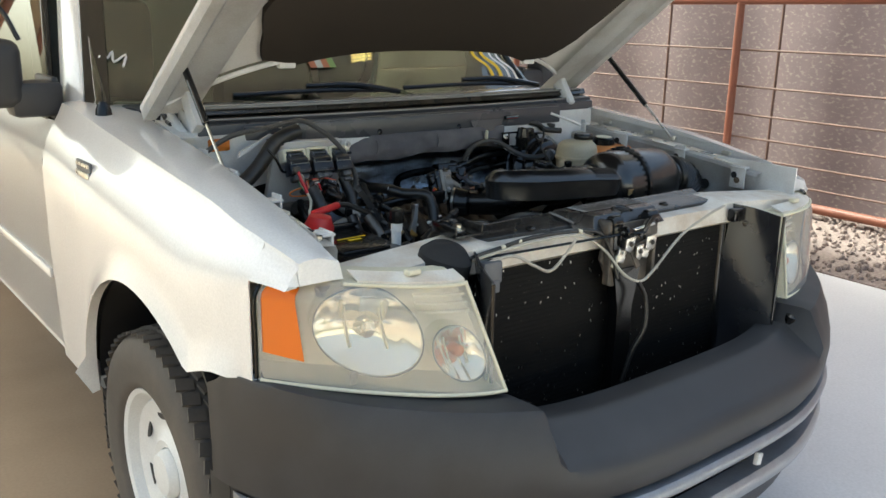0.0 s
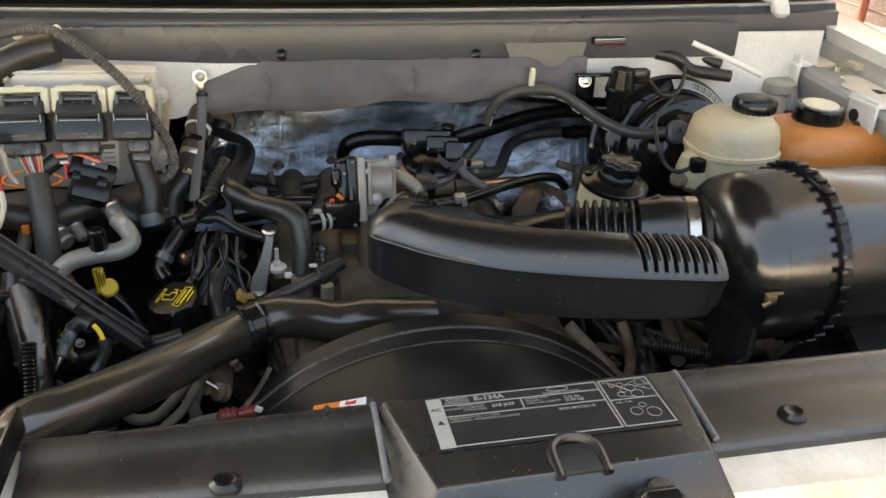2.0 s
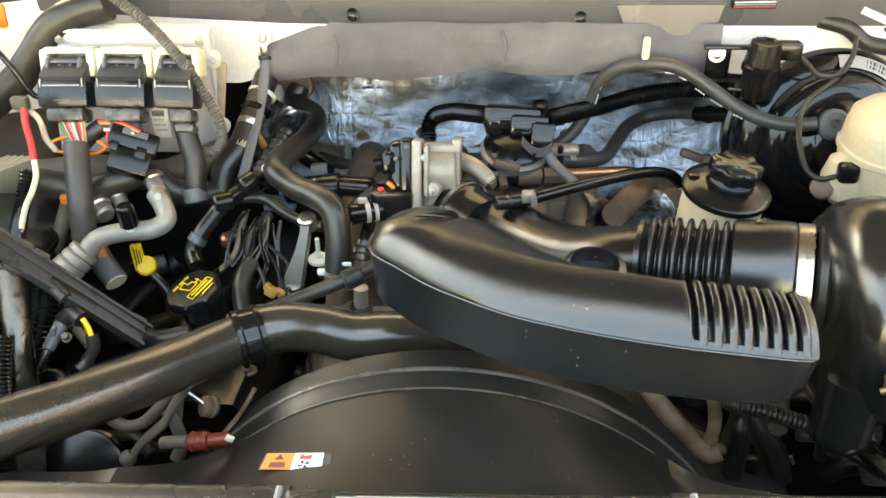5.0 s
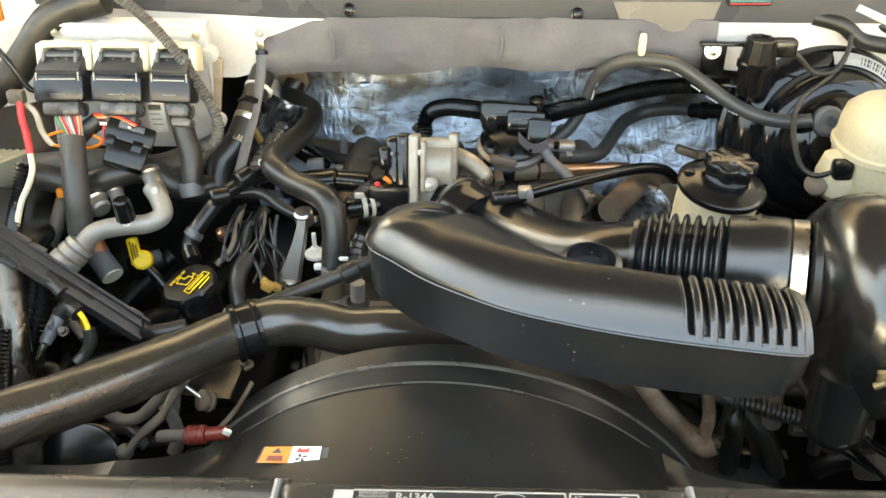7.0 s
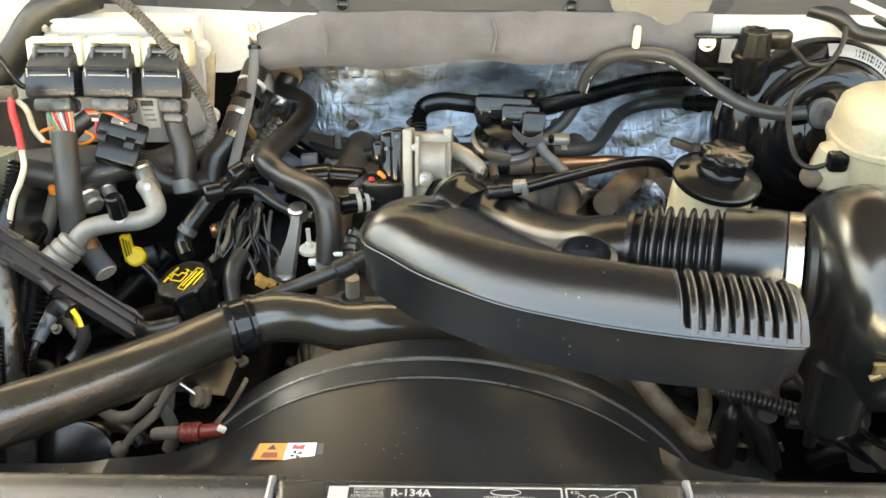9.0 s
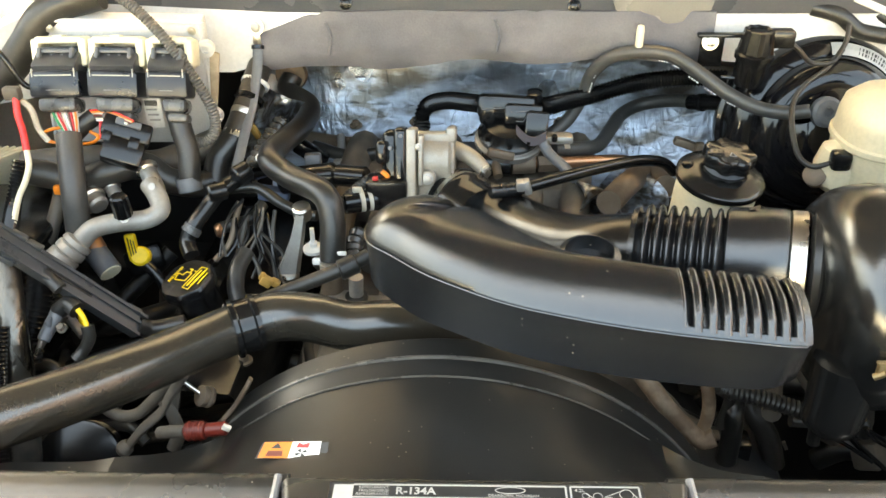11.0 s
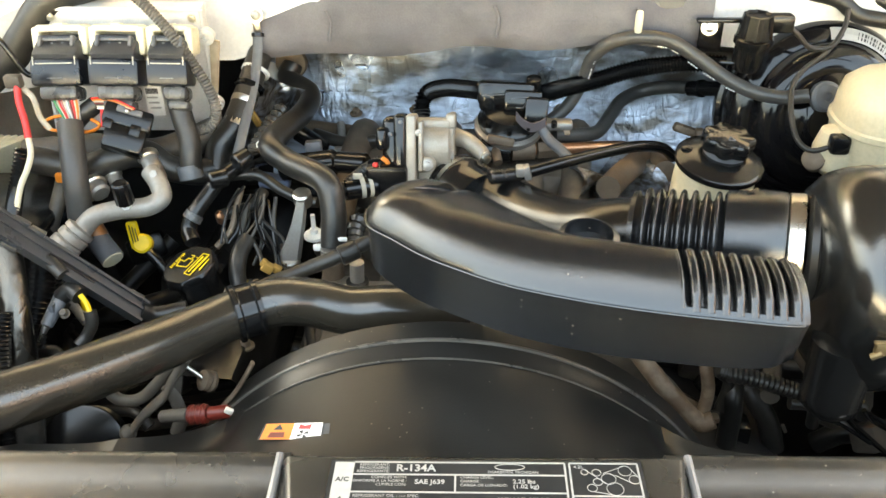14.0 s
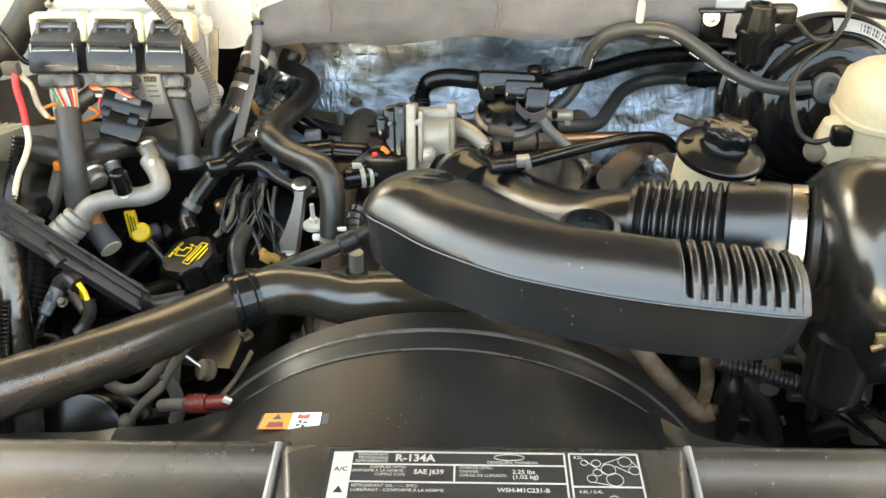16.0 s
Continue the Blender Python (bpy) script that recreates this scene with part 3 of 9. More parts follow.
def front_wheel(s):
    c = Vector((s * 0.83, 0.60, 0.352))
    w = part("front_wheel", lathe([(0.06, -0.115), (0.19, -0.10), (0.19, -0.02), (0.06, -0.02)], c, (s, 0, 0), 30), DARK, truck, "front wheel with a white steel rim")
    prof = [(0.222, -0.115), (0.232, -0.128), (0.30, -0.132), (0.345, -0.124), (0.362, -0.105), (0.366, -0.05), (0.367, 0.0), (0.366, 0.05), (0.362, 0.105), (0.345, 0.124), (0.32, 0.13), (0.30, 0.134), (0.285, 0.131), (0.25, 0.130), (0.232, 0.124), (0.222, 0.112)]
    part("tyre", lathe(prof, c, (s, 0, 0), 72, caps=False), TYRE, w, "dusty black all-terrain tyre")
    blocks = bmesh.new()
    for k in range(58):
        a = 2 * math.pi * k / 58
        for j, off in enumerate((-0.103, -0.055, 0.0, 0.055, 0.103)):
            wd = 0.040 if abs(off) > 0.09 else 0.042
            m = Matrix.Translation(c) @ Matrix.Rotation(a + (j % 2) * 0.05, 4, "X") @ Matrix.Translation((off, 0, 0.370 if abs(off) < 0.09 else 0.365)) @ Matrix.Rotation((0.25 if j % 2 else -0.25), 4, "Z") @ Matrix.Diagonal((wd, 0.029, 0.008, 1))
            bmesh.ops.create_cube(blocks, size=1, matrix=m)
    part("tread", blocks, TYRE, w, smooth=False)
    rp = [(0.065, 0.03), (0.065, 0.082), (0.085, 0.088), (0.105, 0.075), (0.125, 0.07), (0.165, 0.085), (0.185, 0.092), (0.195, 0.075), (0.203, 0.092), (0.212, 0.112), (0.224, 0.118), (0.229, 0.110), (0.222, 0.09), (0.2, 0.0)]
    part("rim", lathe(rp, c, (s, 0, 0), 60, caps=False), WHEELW, w, "white painted steel wheel")
    for k in range(7):
        a = 2 * math.pi * k / 7 + 0.45
        d, e = Vector((0, math.cos(a), math.sin(a))), Vector((0, -math.sin(a), math.cos(a)))
        p = c + d * 0.15 + Vector((s * 0.081, 0, 0))
        ring = [p + d * 0.012 * math.cos(q) + e * 0.03 * math.sin(q) for q in [2 * math.pi * i / 14 for i in range(14)]]
        part("hand_hole", loft([[v for v in ring], [v - Vector((s * 0.012, 0, 0)) for v in ring]]), DARK, w)
    part("hub_cap", lathe([(0.062, 0), (0.062, 0.03), (0.052, 0.045), (0.001, 0.05)], c + Vector((s * 0.06, 0, 0)), (s, 0, 0), 24), WHEELW, w)


def body():
    for s in (-1, 1):
        part("fender", fender_panel(s), PAINT, truck, "white painted front fender with gloss reflections")
        part("wheel_house", wheel_house(s), DARK, truck, "black wheel house liner")
        front_wheel(s)
        # inner rail under the fender's edge; its ledge is wider on one side
        wide = 0.03 if s > 0 else 0.0
        rx = lambda y: interp(y, [(0.05, 0.80), (0.2, 0.792), (0.6, 0.777), (1.2, 0.75)]) + wide * min(1.0, max(0.0, (y - 0.02) / 0.2))
        rail = loft([[(s * rx(y), y, z0 + interp(y, [(-0.1, 1.045), (0.4, 1.105), (0.9, 1.15), (1.2, 1.18)]))
                      for z0 in (0.004,)] +
                     [(s * (rx(y) - d), y, dz + interp(y, [(-0.1, 1.045), (0.4, 1.105), (0.9, 1.15), (1.2, 1.18)]))
                      for d, dz in ((0.008, -0.008), (0.010, -0.022), (0.046 + wide, -0.026), (0.050 + wide, -0.035), (0.046 - 0.018 * (s > 0) + wide, -0.10), (0.048 - 0.030 * (s > 0) + wide, -0.18), (0.07 - 0.05 * (s > 0) + wide, -0.42))]
                     for y in [0.06 + 1.14 * i / 26 for i in range(27)]], close=False)
        bmesh.ops.solidify(rail, geom=rail.faces[:], thickness=0.004)
        part("inner_rail", rail, INNER, truck, "grey-white inner fender rail with dirt and bolts")
        for y in (0.1, 0.2, 0.36, 0.55, 0.72, 0.9):
            xr = rx(y) - 0.030
            bolt((s * xr, y, interp(y, [(-0.1, 1.045), (0.4, 1.105), (0.9, 1.15)]) - 0.024), (0, 0, 1), 0.007, 0.007, STEEL, truck)
        # welded tabs, slots and clips along the rail
        rz = lambda y: interp(y, [(-0.1, 1.045), (0.4, 1.105), (0.9, 1.15), (1.2, 1.18)])
        for k, y in enumerate((0.15, 0.28, 0.45, 0.63, 0.80)):
            part("rail_slot", box((s * (rx(y) - 0.032), y, rz(y) - 0.0225), (0.014, 0.035 + 0.01 * (k % 2), 0.004), 0.0015), DARK, truck)
        for y, w, h in ((0.12, 0.05, 0.03), (0.34, 0.04, 0.045), (0.58, 0.06, 0.035), (0.76, 0.05, 0.05)):
            t2 = part("rail_bracket", join(box((s * (rx(y) - 0.058 - wide), y, rz(y) - 0.05), (0.006, w, h + 0.04), 0.002), box((s * (rx(y) - 0.05 - wide), y, rz(y) - 0.021), (0.03, w, 0.006), 0.002)), INNER, truck)
            bolt((s * (rx(y) - 0.062 - wide), y, rz(y) - 0.06), (-s, 0, 0), 0.006, 0.006, RUST, t2)
            part("bracket_hole", lathe([(0.010, 0), (0.010, 0.002)], (s * (rx(y) - 0.0605 - wide), y + 0.012, rz(y) - 0.045), (-s, 0, 0), 16), DARK, t2)
        for y0, y1, w0, m2 in ((0.10, 0.26, 0.026 + wide, CREAM), (0.30, 0.50, 0.030 + wide, CREAM), (0.53, 0.69, 0.024 + wide, CREAM), (0.74, 0.98, 0.032 + wide, CREAM)):
            fl = part("rail_flange", loft([[(s * (rx(y) - 0.014), y, rz(y) - 0.0195), (s * (rx(y) - 0.014 - w0 * (1.0 if 0.15 < t < 0.85 else 0.55)), y, rz(y) - 0.0215), (s * (rx(y) - 0.014 - w0 * (1.0 if 0.15 < t < 0.85 else 0.55)), y, rz(y) - 0.0245), (s * (rx(y) - 0.014), y, rz(y) - 0.0225)] for t, y in [(k2 / 10, lerp(y0, y1, k2 / 10)) for k2 in range(11)]]), m2, truck, "stained painted flange on the fender rail")
            part("flange_hole", lathe([(0.006, 0), (0.006, 0.0015)], (s * (rx(y0 + 0.05) - 0.026), y0 + 0.05, rz(y0 + 0.05) - 0.0205), (0, 0, 1), 14), DARK, fl)
        for y in (0.22, 0.52, 0.70):
            part("edge_clip", box((s * (rx(y) - 0.014), y, rz(y) - 0.008), (0.016, 0.03, 0.012), 0.003), BROWNW, truck)
        for y in (0.25, 0.42):
            part("wall_hole", lathe([(0.016, 0), (0.016, 0.002)], (s * (rx(y) - 0.0585 + 0.018 * (s > 0) - wide), y, rz(y) - 0.11), (-s, 0, 0), 18), DARK, truck)
        part("hinge_plate", join(plate([(s * 0.70, 0.80, 1.155), (s * 0.76, 0.80, 1.16), (s * 0.75, 0.98, 1.185), (s * 0.70, 0.98, 1.18)], 0.006), box((s * 0.70, 0.88, 1.185), (0.008, 0.12, 0.05), 0.003, (12, 0, 0))), INNER, truck)
        # headlight
        head(s)
    # door, cab side, mirror on both sides
    for s in (-1, 1):
        skin = loft([[(s * (side_x(y, z) + 0.001), y, z) for z in [1.165 - 0.665 * k / 18 for k in range(19)]] for y in [1.256, 1.35, 1.6, 1.9, 2.35]], close=False)
        bmesh.ops.solidify(skin, geom=skin.faces[:], thickness=0.02)
        d = part("door", skin, PAINT, truck, "white front door, closed")
        rear = loft([[(s * (side_x(y, z) - 0.001), y, z) for z in [1.165 - 0.665 * k / 12 for k in range(13)]] for y in (2.356, 2.6, 3.0)], close=False)
        bmesh.ops.solidify(rear, geom=rear.faces[:], thickness=0.02)
        part("cab_side", rear, PAINT, truck)
        part("quarter_panel", plate([(s * 0.925, 2.3, 1.165), (s * 0.925, 3.0, 1.165), (s * 0.74, 3.0, 1.80), (s * 0.765, 2.2, 1.80)], 0.02, axis=(-s, 0, 0)), PAINT, truck)
        part("belt_seal", box((s * 0.925, 1.83, 1.168), (0.03, 1.02, 0.012), 0.004), BLACK, d)
        part("rocker", loft([[(s * (0.90 + dx), y, z) for dx, z in ((0, 0.50), (0.055, 0.495), (0.058, 0.47), (0.04, 0.445), (0, 0.44))] for y in (0.96, 1.2, 1.6, 2.4)]), PAINT, truck)
        part("side_moulding", box((s * (side_x(1.8, 0.72) + 0.004), 1.8, 0.72), (0.012, 1.06, 0.03), 0.006), PAINT, d)
        part("side_window", plate([(s * 0.92, 1.36, 1.17), (s * 0.92, 2.3, 1.17), (s * 0.76, 2.2, 1.78), (s * 0.77, 1.9, 1.78)], 0.005), GLASS, d)
        part("window_frame", tube([(s * 0.905, 1.40, 1.17), (s * 0.83, 1.655, 1.5), (s * 0.765, 1.92, 1.79)], 0.012, 8, 6), BLACK, d)
        mir = part("door_mirror", join(box((s * 1.10, 1.30, 1.295), (0.20, 0.11, 0.185), 0.035, seg=3), box((s * 0.97, 1.30, 1.225), (0.14, 0.09, 0.10), 0.02), box((s * 0.92, 1.36, 1.225), (0.02, 0.18, 0.12), 0.008)), BUMPER, truck, "black plastic door mirror")
        part("mirror_glass", box((s * 1.10, 1.357, 1.30), (0.16, 0.006, 0.145), 0.02), CHROME, mir)
        part("mirror_arm", tube([(s * 1.0, 1.28, 1.385), (s * 1.03, 1.30, 1.46), (s * 1.08, 1.32, 1.52)], 0.007, 8, 5), BLACK, mir)
        pil = []
        for k in range(9):
            t = k / 8
            y, z = lerp(1.20, 1.70, t), lerp(1.19, 1.81, t)
            x = lerp(0.865, 0.70, t)
            pil.append([(s * x, y + 0.01, z), (s * (x + 0.02), y + 0.05, z + 0.004), (s * (x + 0.018), y + 0.17, z), (s * (x - 0.03), y + 0.19, z), (s * (x - 0.05), y + 0.06, z)])
        part("pillar", loft(pil), PAINT, truck)
        part("weatherstrip", loft([[(s * lerp(0.868, 0.703, k / 8) - s * dx, lerp(1.19, 1.69, k / 8) + dy, lerp(1.20, 1.82, k / 8) + dz) for dx, dy, dz in ((0, 0, 0), (0.05, -0.055, 0.012), (0.055, -0.05, 0.0), (0.0, 0.012, -0.01))] for k in range(9)]), BLACK, truck)
        badge = part("fender_badge", box((s * (side_x(0.9, 1.085) + 0.003), 0.90, 1.078), (0.008, 0.11, 0.05), 0.003, (0, 0, 0)), GREYP, truck, "chrome and grey badge on the fender")
        part("badge_bar", box((s * (side_x(0.9, 1.085) + 0.006), 0.90, 1.094), (0.008, 0.10, 0.010), 0.003), STEEL, badge)
        part("badge_bar", box((s * (side_x(0.9, 1.085) + 0.008), 0.90, 1.070), (0.008, 0.10, 0.016), 0.003), STEEL, badge)
    part("antenna_base", join(lathe([(0.022, 0), (0.02, 0.02), (0.01, 0.04)], (-0.868, 1.03, 1.195), (0, 0, 1), 16), cyl((-0.868, 1.03, 1.23), (-0.868, 1.03, 1.30), 0.002, sides=6)), BLACK, truck, "black radio antenna")
    # windshield, roof and cab interior
    part("windshield", sheet(lambda u, v: (lerp(-1, 1, u) * lerp(0.85, 0.69, v), 1.15 - 0.13 * (1 - (2 * u - 1) ** 2) + 0.58 * v, 1.215 + 0.59 * v), 16, 4, 0.005, (0, 1, 0.5)), GLASS, truck, "tinted windshield with painted sale figures")
    def on_glass(u, v):
        return Vector((lerp(-1, 1, u) * lerp(0.85, 0.69, v), 1.15 - 0.13 * (1 - (2 * u - 1) ** 2) + 0.58 * v - 0.004, 1.215 + 0.59 * v + 0.004))
    for k, (u, v, m2, r) in enumerate(((0.862, 0.05, YELLOW, 0.007), (0.895, 0.05, YELLOW, 0.008), (0.925, 0.04, PAPER, 0.005), (0.95, 0.03, PAPER, 0.005))):
        part("paint_stroke", tube([on_glass(u, v), on_glass(u + 0.012, v + 0.08), on_glass(u - 0.012, v + 0.15), on_glass(u + 0.006, v + 0.22)], r, 6, 5, flat=0.25), m2, truck)
    BADGEO, BADGEW, BADGEG = mat("faded_orange", (0.30, 0.10, 0.05), 0.5), mat("faded_white", (0.34, 0.36, 0.34), 0.5), mat("faded_green", (0.14, 0.24, 0.08), 0.5)
    for k, m2 in enumerate((BADGEO, BADGEW, BADGEO, BADGEG)):
        part("striped_sticker", plate([on_glass(0.385 + 0.014 * k, 0.15), on_glass(0.399 + 0.014 * k, 0.15), on_glass(0.397 + 0.014 * k, 0.26), on_glass(0.383 + 0.014 * k, 0.26)], 0.001, axis=(0, -0.7, 0.7)), m2, truck, smooth=False)
    part("white_scrawl", tube([on_glass(0.012, 0.20), on_glass(0.022, 0.235), on_glass(0.024, 0.195), on_glass(0.034, 0.23), on_glass(0.034, 0.18), on_glass(0.055, 0.215), on_glass(0.048, 0.16)], 0.0035, 6, 3), PAPER, truck)
    part("cab_roof", sheet(lambda u, v: (lerp(-0.72, 0.72, u), lerp(1.72, 3.0, v), 1.80 + 0.05 * math.sin(math.pi * u)), 10, 6, 0.03), PAINT, truck)
    part("cab_rear", box((0, 3.0, 1.1), (1.9, 0.05, 1.5), 0.03), PAINT, truck)
    part("dashboard", sheet(lambda u, v: (lerp(-0.78, 0.78, u), lerp(1.1, 1.65, v), 1.20 + 0.05 * math.sin(math.pi * v)), 10, 6, 0.05), COWL, truck, "dark grey dashboard behind the windshield")
    for x in (-0.4, 0.4):
        part("seat", join(box((x, 2.6, 1.15), (0.5, 0.16, 0.75), 0.06), box((x, 2.3, 0.75), (0.5, 0.55, 0.2), 0.05)), GREYP, truck, "grey cloth cab seat")
    st = [(0.42 + 0.19 * math.cos(a), 1.82 + 0.09 * math.sin(a), 1.22 + 0.17 * math.sin(a)) for a in [2 * math.pi * k / 16 for k in range(17)]]
    part("steering_wheel", tube(st, 0.014, 8, 3), BLACK, truck)
    part("cab_floor", box((0, 2.0, 0.5), (1.85, 2.0, 0.2), 0.02), DARK, truck)
    part("firewall", box((0, 1.16, 0.75), (1.6, 0.03, 0.95), 0.01), INNER, truck)
    part("cargo_bed", box((0, 4.2, 0.95), (1.95, 2.3, 0.7), 0.04), PAINT, truck, "white cargo bed behind the cab")


def head(s):
    """Headlight: clear wrap-round lens over a chrome bowl, with an amber side lamp."""
    drop = 0.012 if s > 0 else 0.0

    def face(u, v, off=0.0):
        # u from the inner edge to the outer one, v from the bottom up
        wrap, bend = (0.258, 1.6) if s < 0 else (0.20, 2.2)
        xi = lerp(0.520, 0.575, v)
        x = lerp(xi, 0.918 - 0.03 * max(0.0, v - 0.85) / 0.15, u)
        y = -0.190 + 0.07 * v * (1 - u) + wrap * u ** bend + off
        zb = lerp(0.764, 0.797, u ** 1.3)
        zt = lerp(0.982, 1.000, u)
        return (s * (x - off * 0.25), y, lerp(zb, zt, v) - drop)

    def flute(p, q):
        # upright reflector flutes with a step between the upper and the lower half
        return 0.0035 * abs(math.sin(p * 5.2)) + (0.006 if q > 0.12 else 0.0) * (1 - p * p - q * q)

    def dish(name, u0, v0, ru, rv, deep, m, label=""):
        bowl = sheet(lambda a, r: face(u0 + ru * r * math.cos(2 * math.pi * a), v0 + rv * r * math.sin(2 * math.pi * a), 0.016 + deep * (1 - r * r) + flute(r * math.cos(2 * math.pi * a), r * math.sin(2 * math.pi * a))), 72, 16)
        wall = sheet(lambda a, r: face(u0 + ru * math.cos(2 * math.pi * a), v0 + rv * math.sin(2 * math.pi * a), lerp(0.016, 0.06, r)), 40, 2)
        d = part(name, join(bowl, wall), m, h, label)
        rim = [face(u0 + ru * 1.02 * math.cos(a), v0 + rv * 1.02 * math.sin(a), 0.014) for a in [2 * math.pi * k / 40 for k in range(41)]]
        part("bowl_ring", tube(rim, 0.0018, 8, 1), GREYP, d)
        for k in (-1, 1):
            w = math.sqrt(1 - (k / 3) ** 2) * 0.5
            part("facet", tube([face(u0 + ru * k / 3, v0 + rv * w * q, 0.014 + deep * (1 - (k / 3) ** 2 - (w * q) ** 2)) for q in (-1, -0.5, 0, 0.5, 1)], 0.0022, 6, 3), SATIN, d)
        return d
    h = part("headlight", sheet(lambda u, v: face(u, v, 0.058), 24, 10, 0.01, (0, 1, 0)), SATIN, truck, "clear headlight with chrome bowl and amber side lamp")
    lens = part("lens", sheet(face, 28, 12, 0.003, (0, 1, 0)), LENS, h, "yellowed clear plastic lens")
    lens.visible_shadow = False
    edge = [face(k / 24, 0) for k in range(24)] + [face(1, k / 10) for k in range(10)] + [face(1 - k / 24, 1) for k in range(24)] + [face(0, 1 - k / 10) for k in range(11)]
    shell = loft([[(p[0], p[1] + 0.002, p[2]) for p in edge], [(p[0] - s * 0.03, p[1] + 0.12, p[2]) for p in edge]], close=True, caps=False)
    part("housing", shell, IVORY, h, "grey-cream lamp housing")
    part("gasket", tube([face(0.78, 1.02, 0.006), face(0.9, 1.02, 0.006), face(1.0, 0.97, 0.006), face(1.01, 0.8, 0.006), face(1.01, 0.4, 0.006), face(1.01, 0.0, 0.006)], 0.004, 6, 6), BLACK, h)
    rimline = [face(k / 16, 0.012) for k in range(17)]
    part("lens_rim", tube(rimline, 0.004, 8, 2), IVORY, h)
    part("lens_rim", tube([face(0.006, k / 8) for k in range(9)], 0.004, 8, 2), IVORY, h)
    part("lens_rim", tube([face(k / 16, 0.985) for k in range(12)], 0.0035, 8, 2), IVORY, h)
    part("top_flange", sheet(lambda u, v: (face(lerp(0.0, 0.62, u), 1)[0], face(lerp(0.0, 0.62, u), 1)[1] + lerp(0.004, 0.04, v), face(lerp(0.0, 0.62, u), 1)[2] + 0.004 + 0.012 * v), 12, 4, 0.004), CREAM, h, "cream plastic top flange")
    part("flange_tab", box((face(0.3, 1)[0], face(0.3, 1)[1] + 0.03, face(0.3, 1)[2] + 0.018), (0.03, 0.02, 0.012), 0.004), IVORY, h)
    main = dish("main_bowl", 0.56, 0.55, 0.225, 0.40, 0.040, CHROME)
    part("bulb_shield", lathe([(0.001, 0.032), (0.016, 0.028), (0.02, 0.0)], Vector(face(0.56, 0.55, 0.058)), (s * 0.2, -1, 0), 20), STEEL, main)
    turn = dish("turn_bowl", 0.17, 0.36, 0.13, 0.25, 0.034, CHROME)
    part("bulb", lathe([(0.001, 0.030), (0.012, 0.024), (0.012, 0.0)], Vector(face(0.17, 0.36, 0.05)), (s * 0.1, -1, 0), 16), AMBER, turn, "amber turn signal bulb")
    for k in range(4):
        part("trim_rib", tube([face(0.02, 0.93 - 0.075 * k, 0.03), face(0.17, 0.93 - 0.075 * k, 0.035), face(0.31, 0.93 - 0.075 * k, 0.04)], 0.007, 8, 4, flat=0.5), SATIN, h)
    part("lower_trim", sheet(lambda u, v: face(lerp(0.02, 0.98, u), lerp(0.02, 0.13 + 0.05 * math.sin(u * 3.0), v), lerp(0.012, 0.07, v)), 20, 4, 0.004, (0, 1, 0)), IVORY, h)
    part("aim_vent", box(face(0.66, 0.12, 0.01), (0.016, 0.008, 0.026), 0.003), BROWNW, h)
    part("amber_lamp", sheet(lambda u, v: face(lerp(0.862, 0.985, u) - 0.02 * (1 - u) * (1 - v), lerp(0.30, 0.93, v) - 0.05 * (1 - u) * (1 - v), -0.0025), 8, 10, 0.006, (0, 1, 0)), AMBER, h, "amber side marker lens")


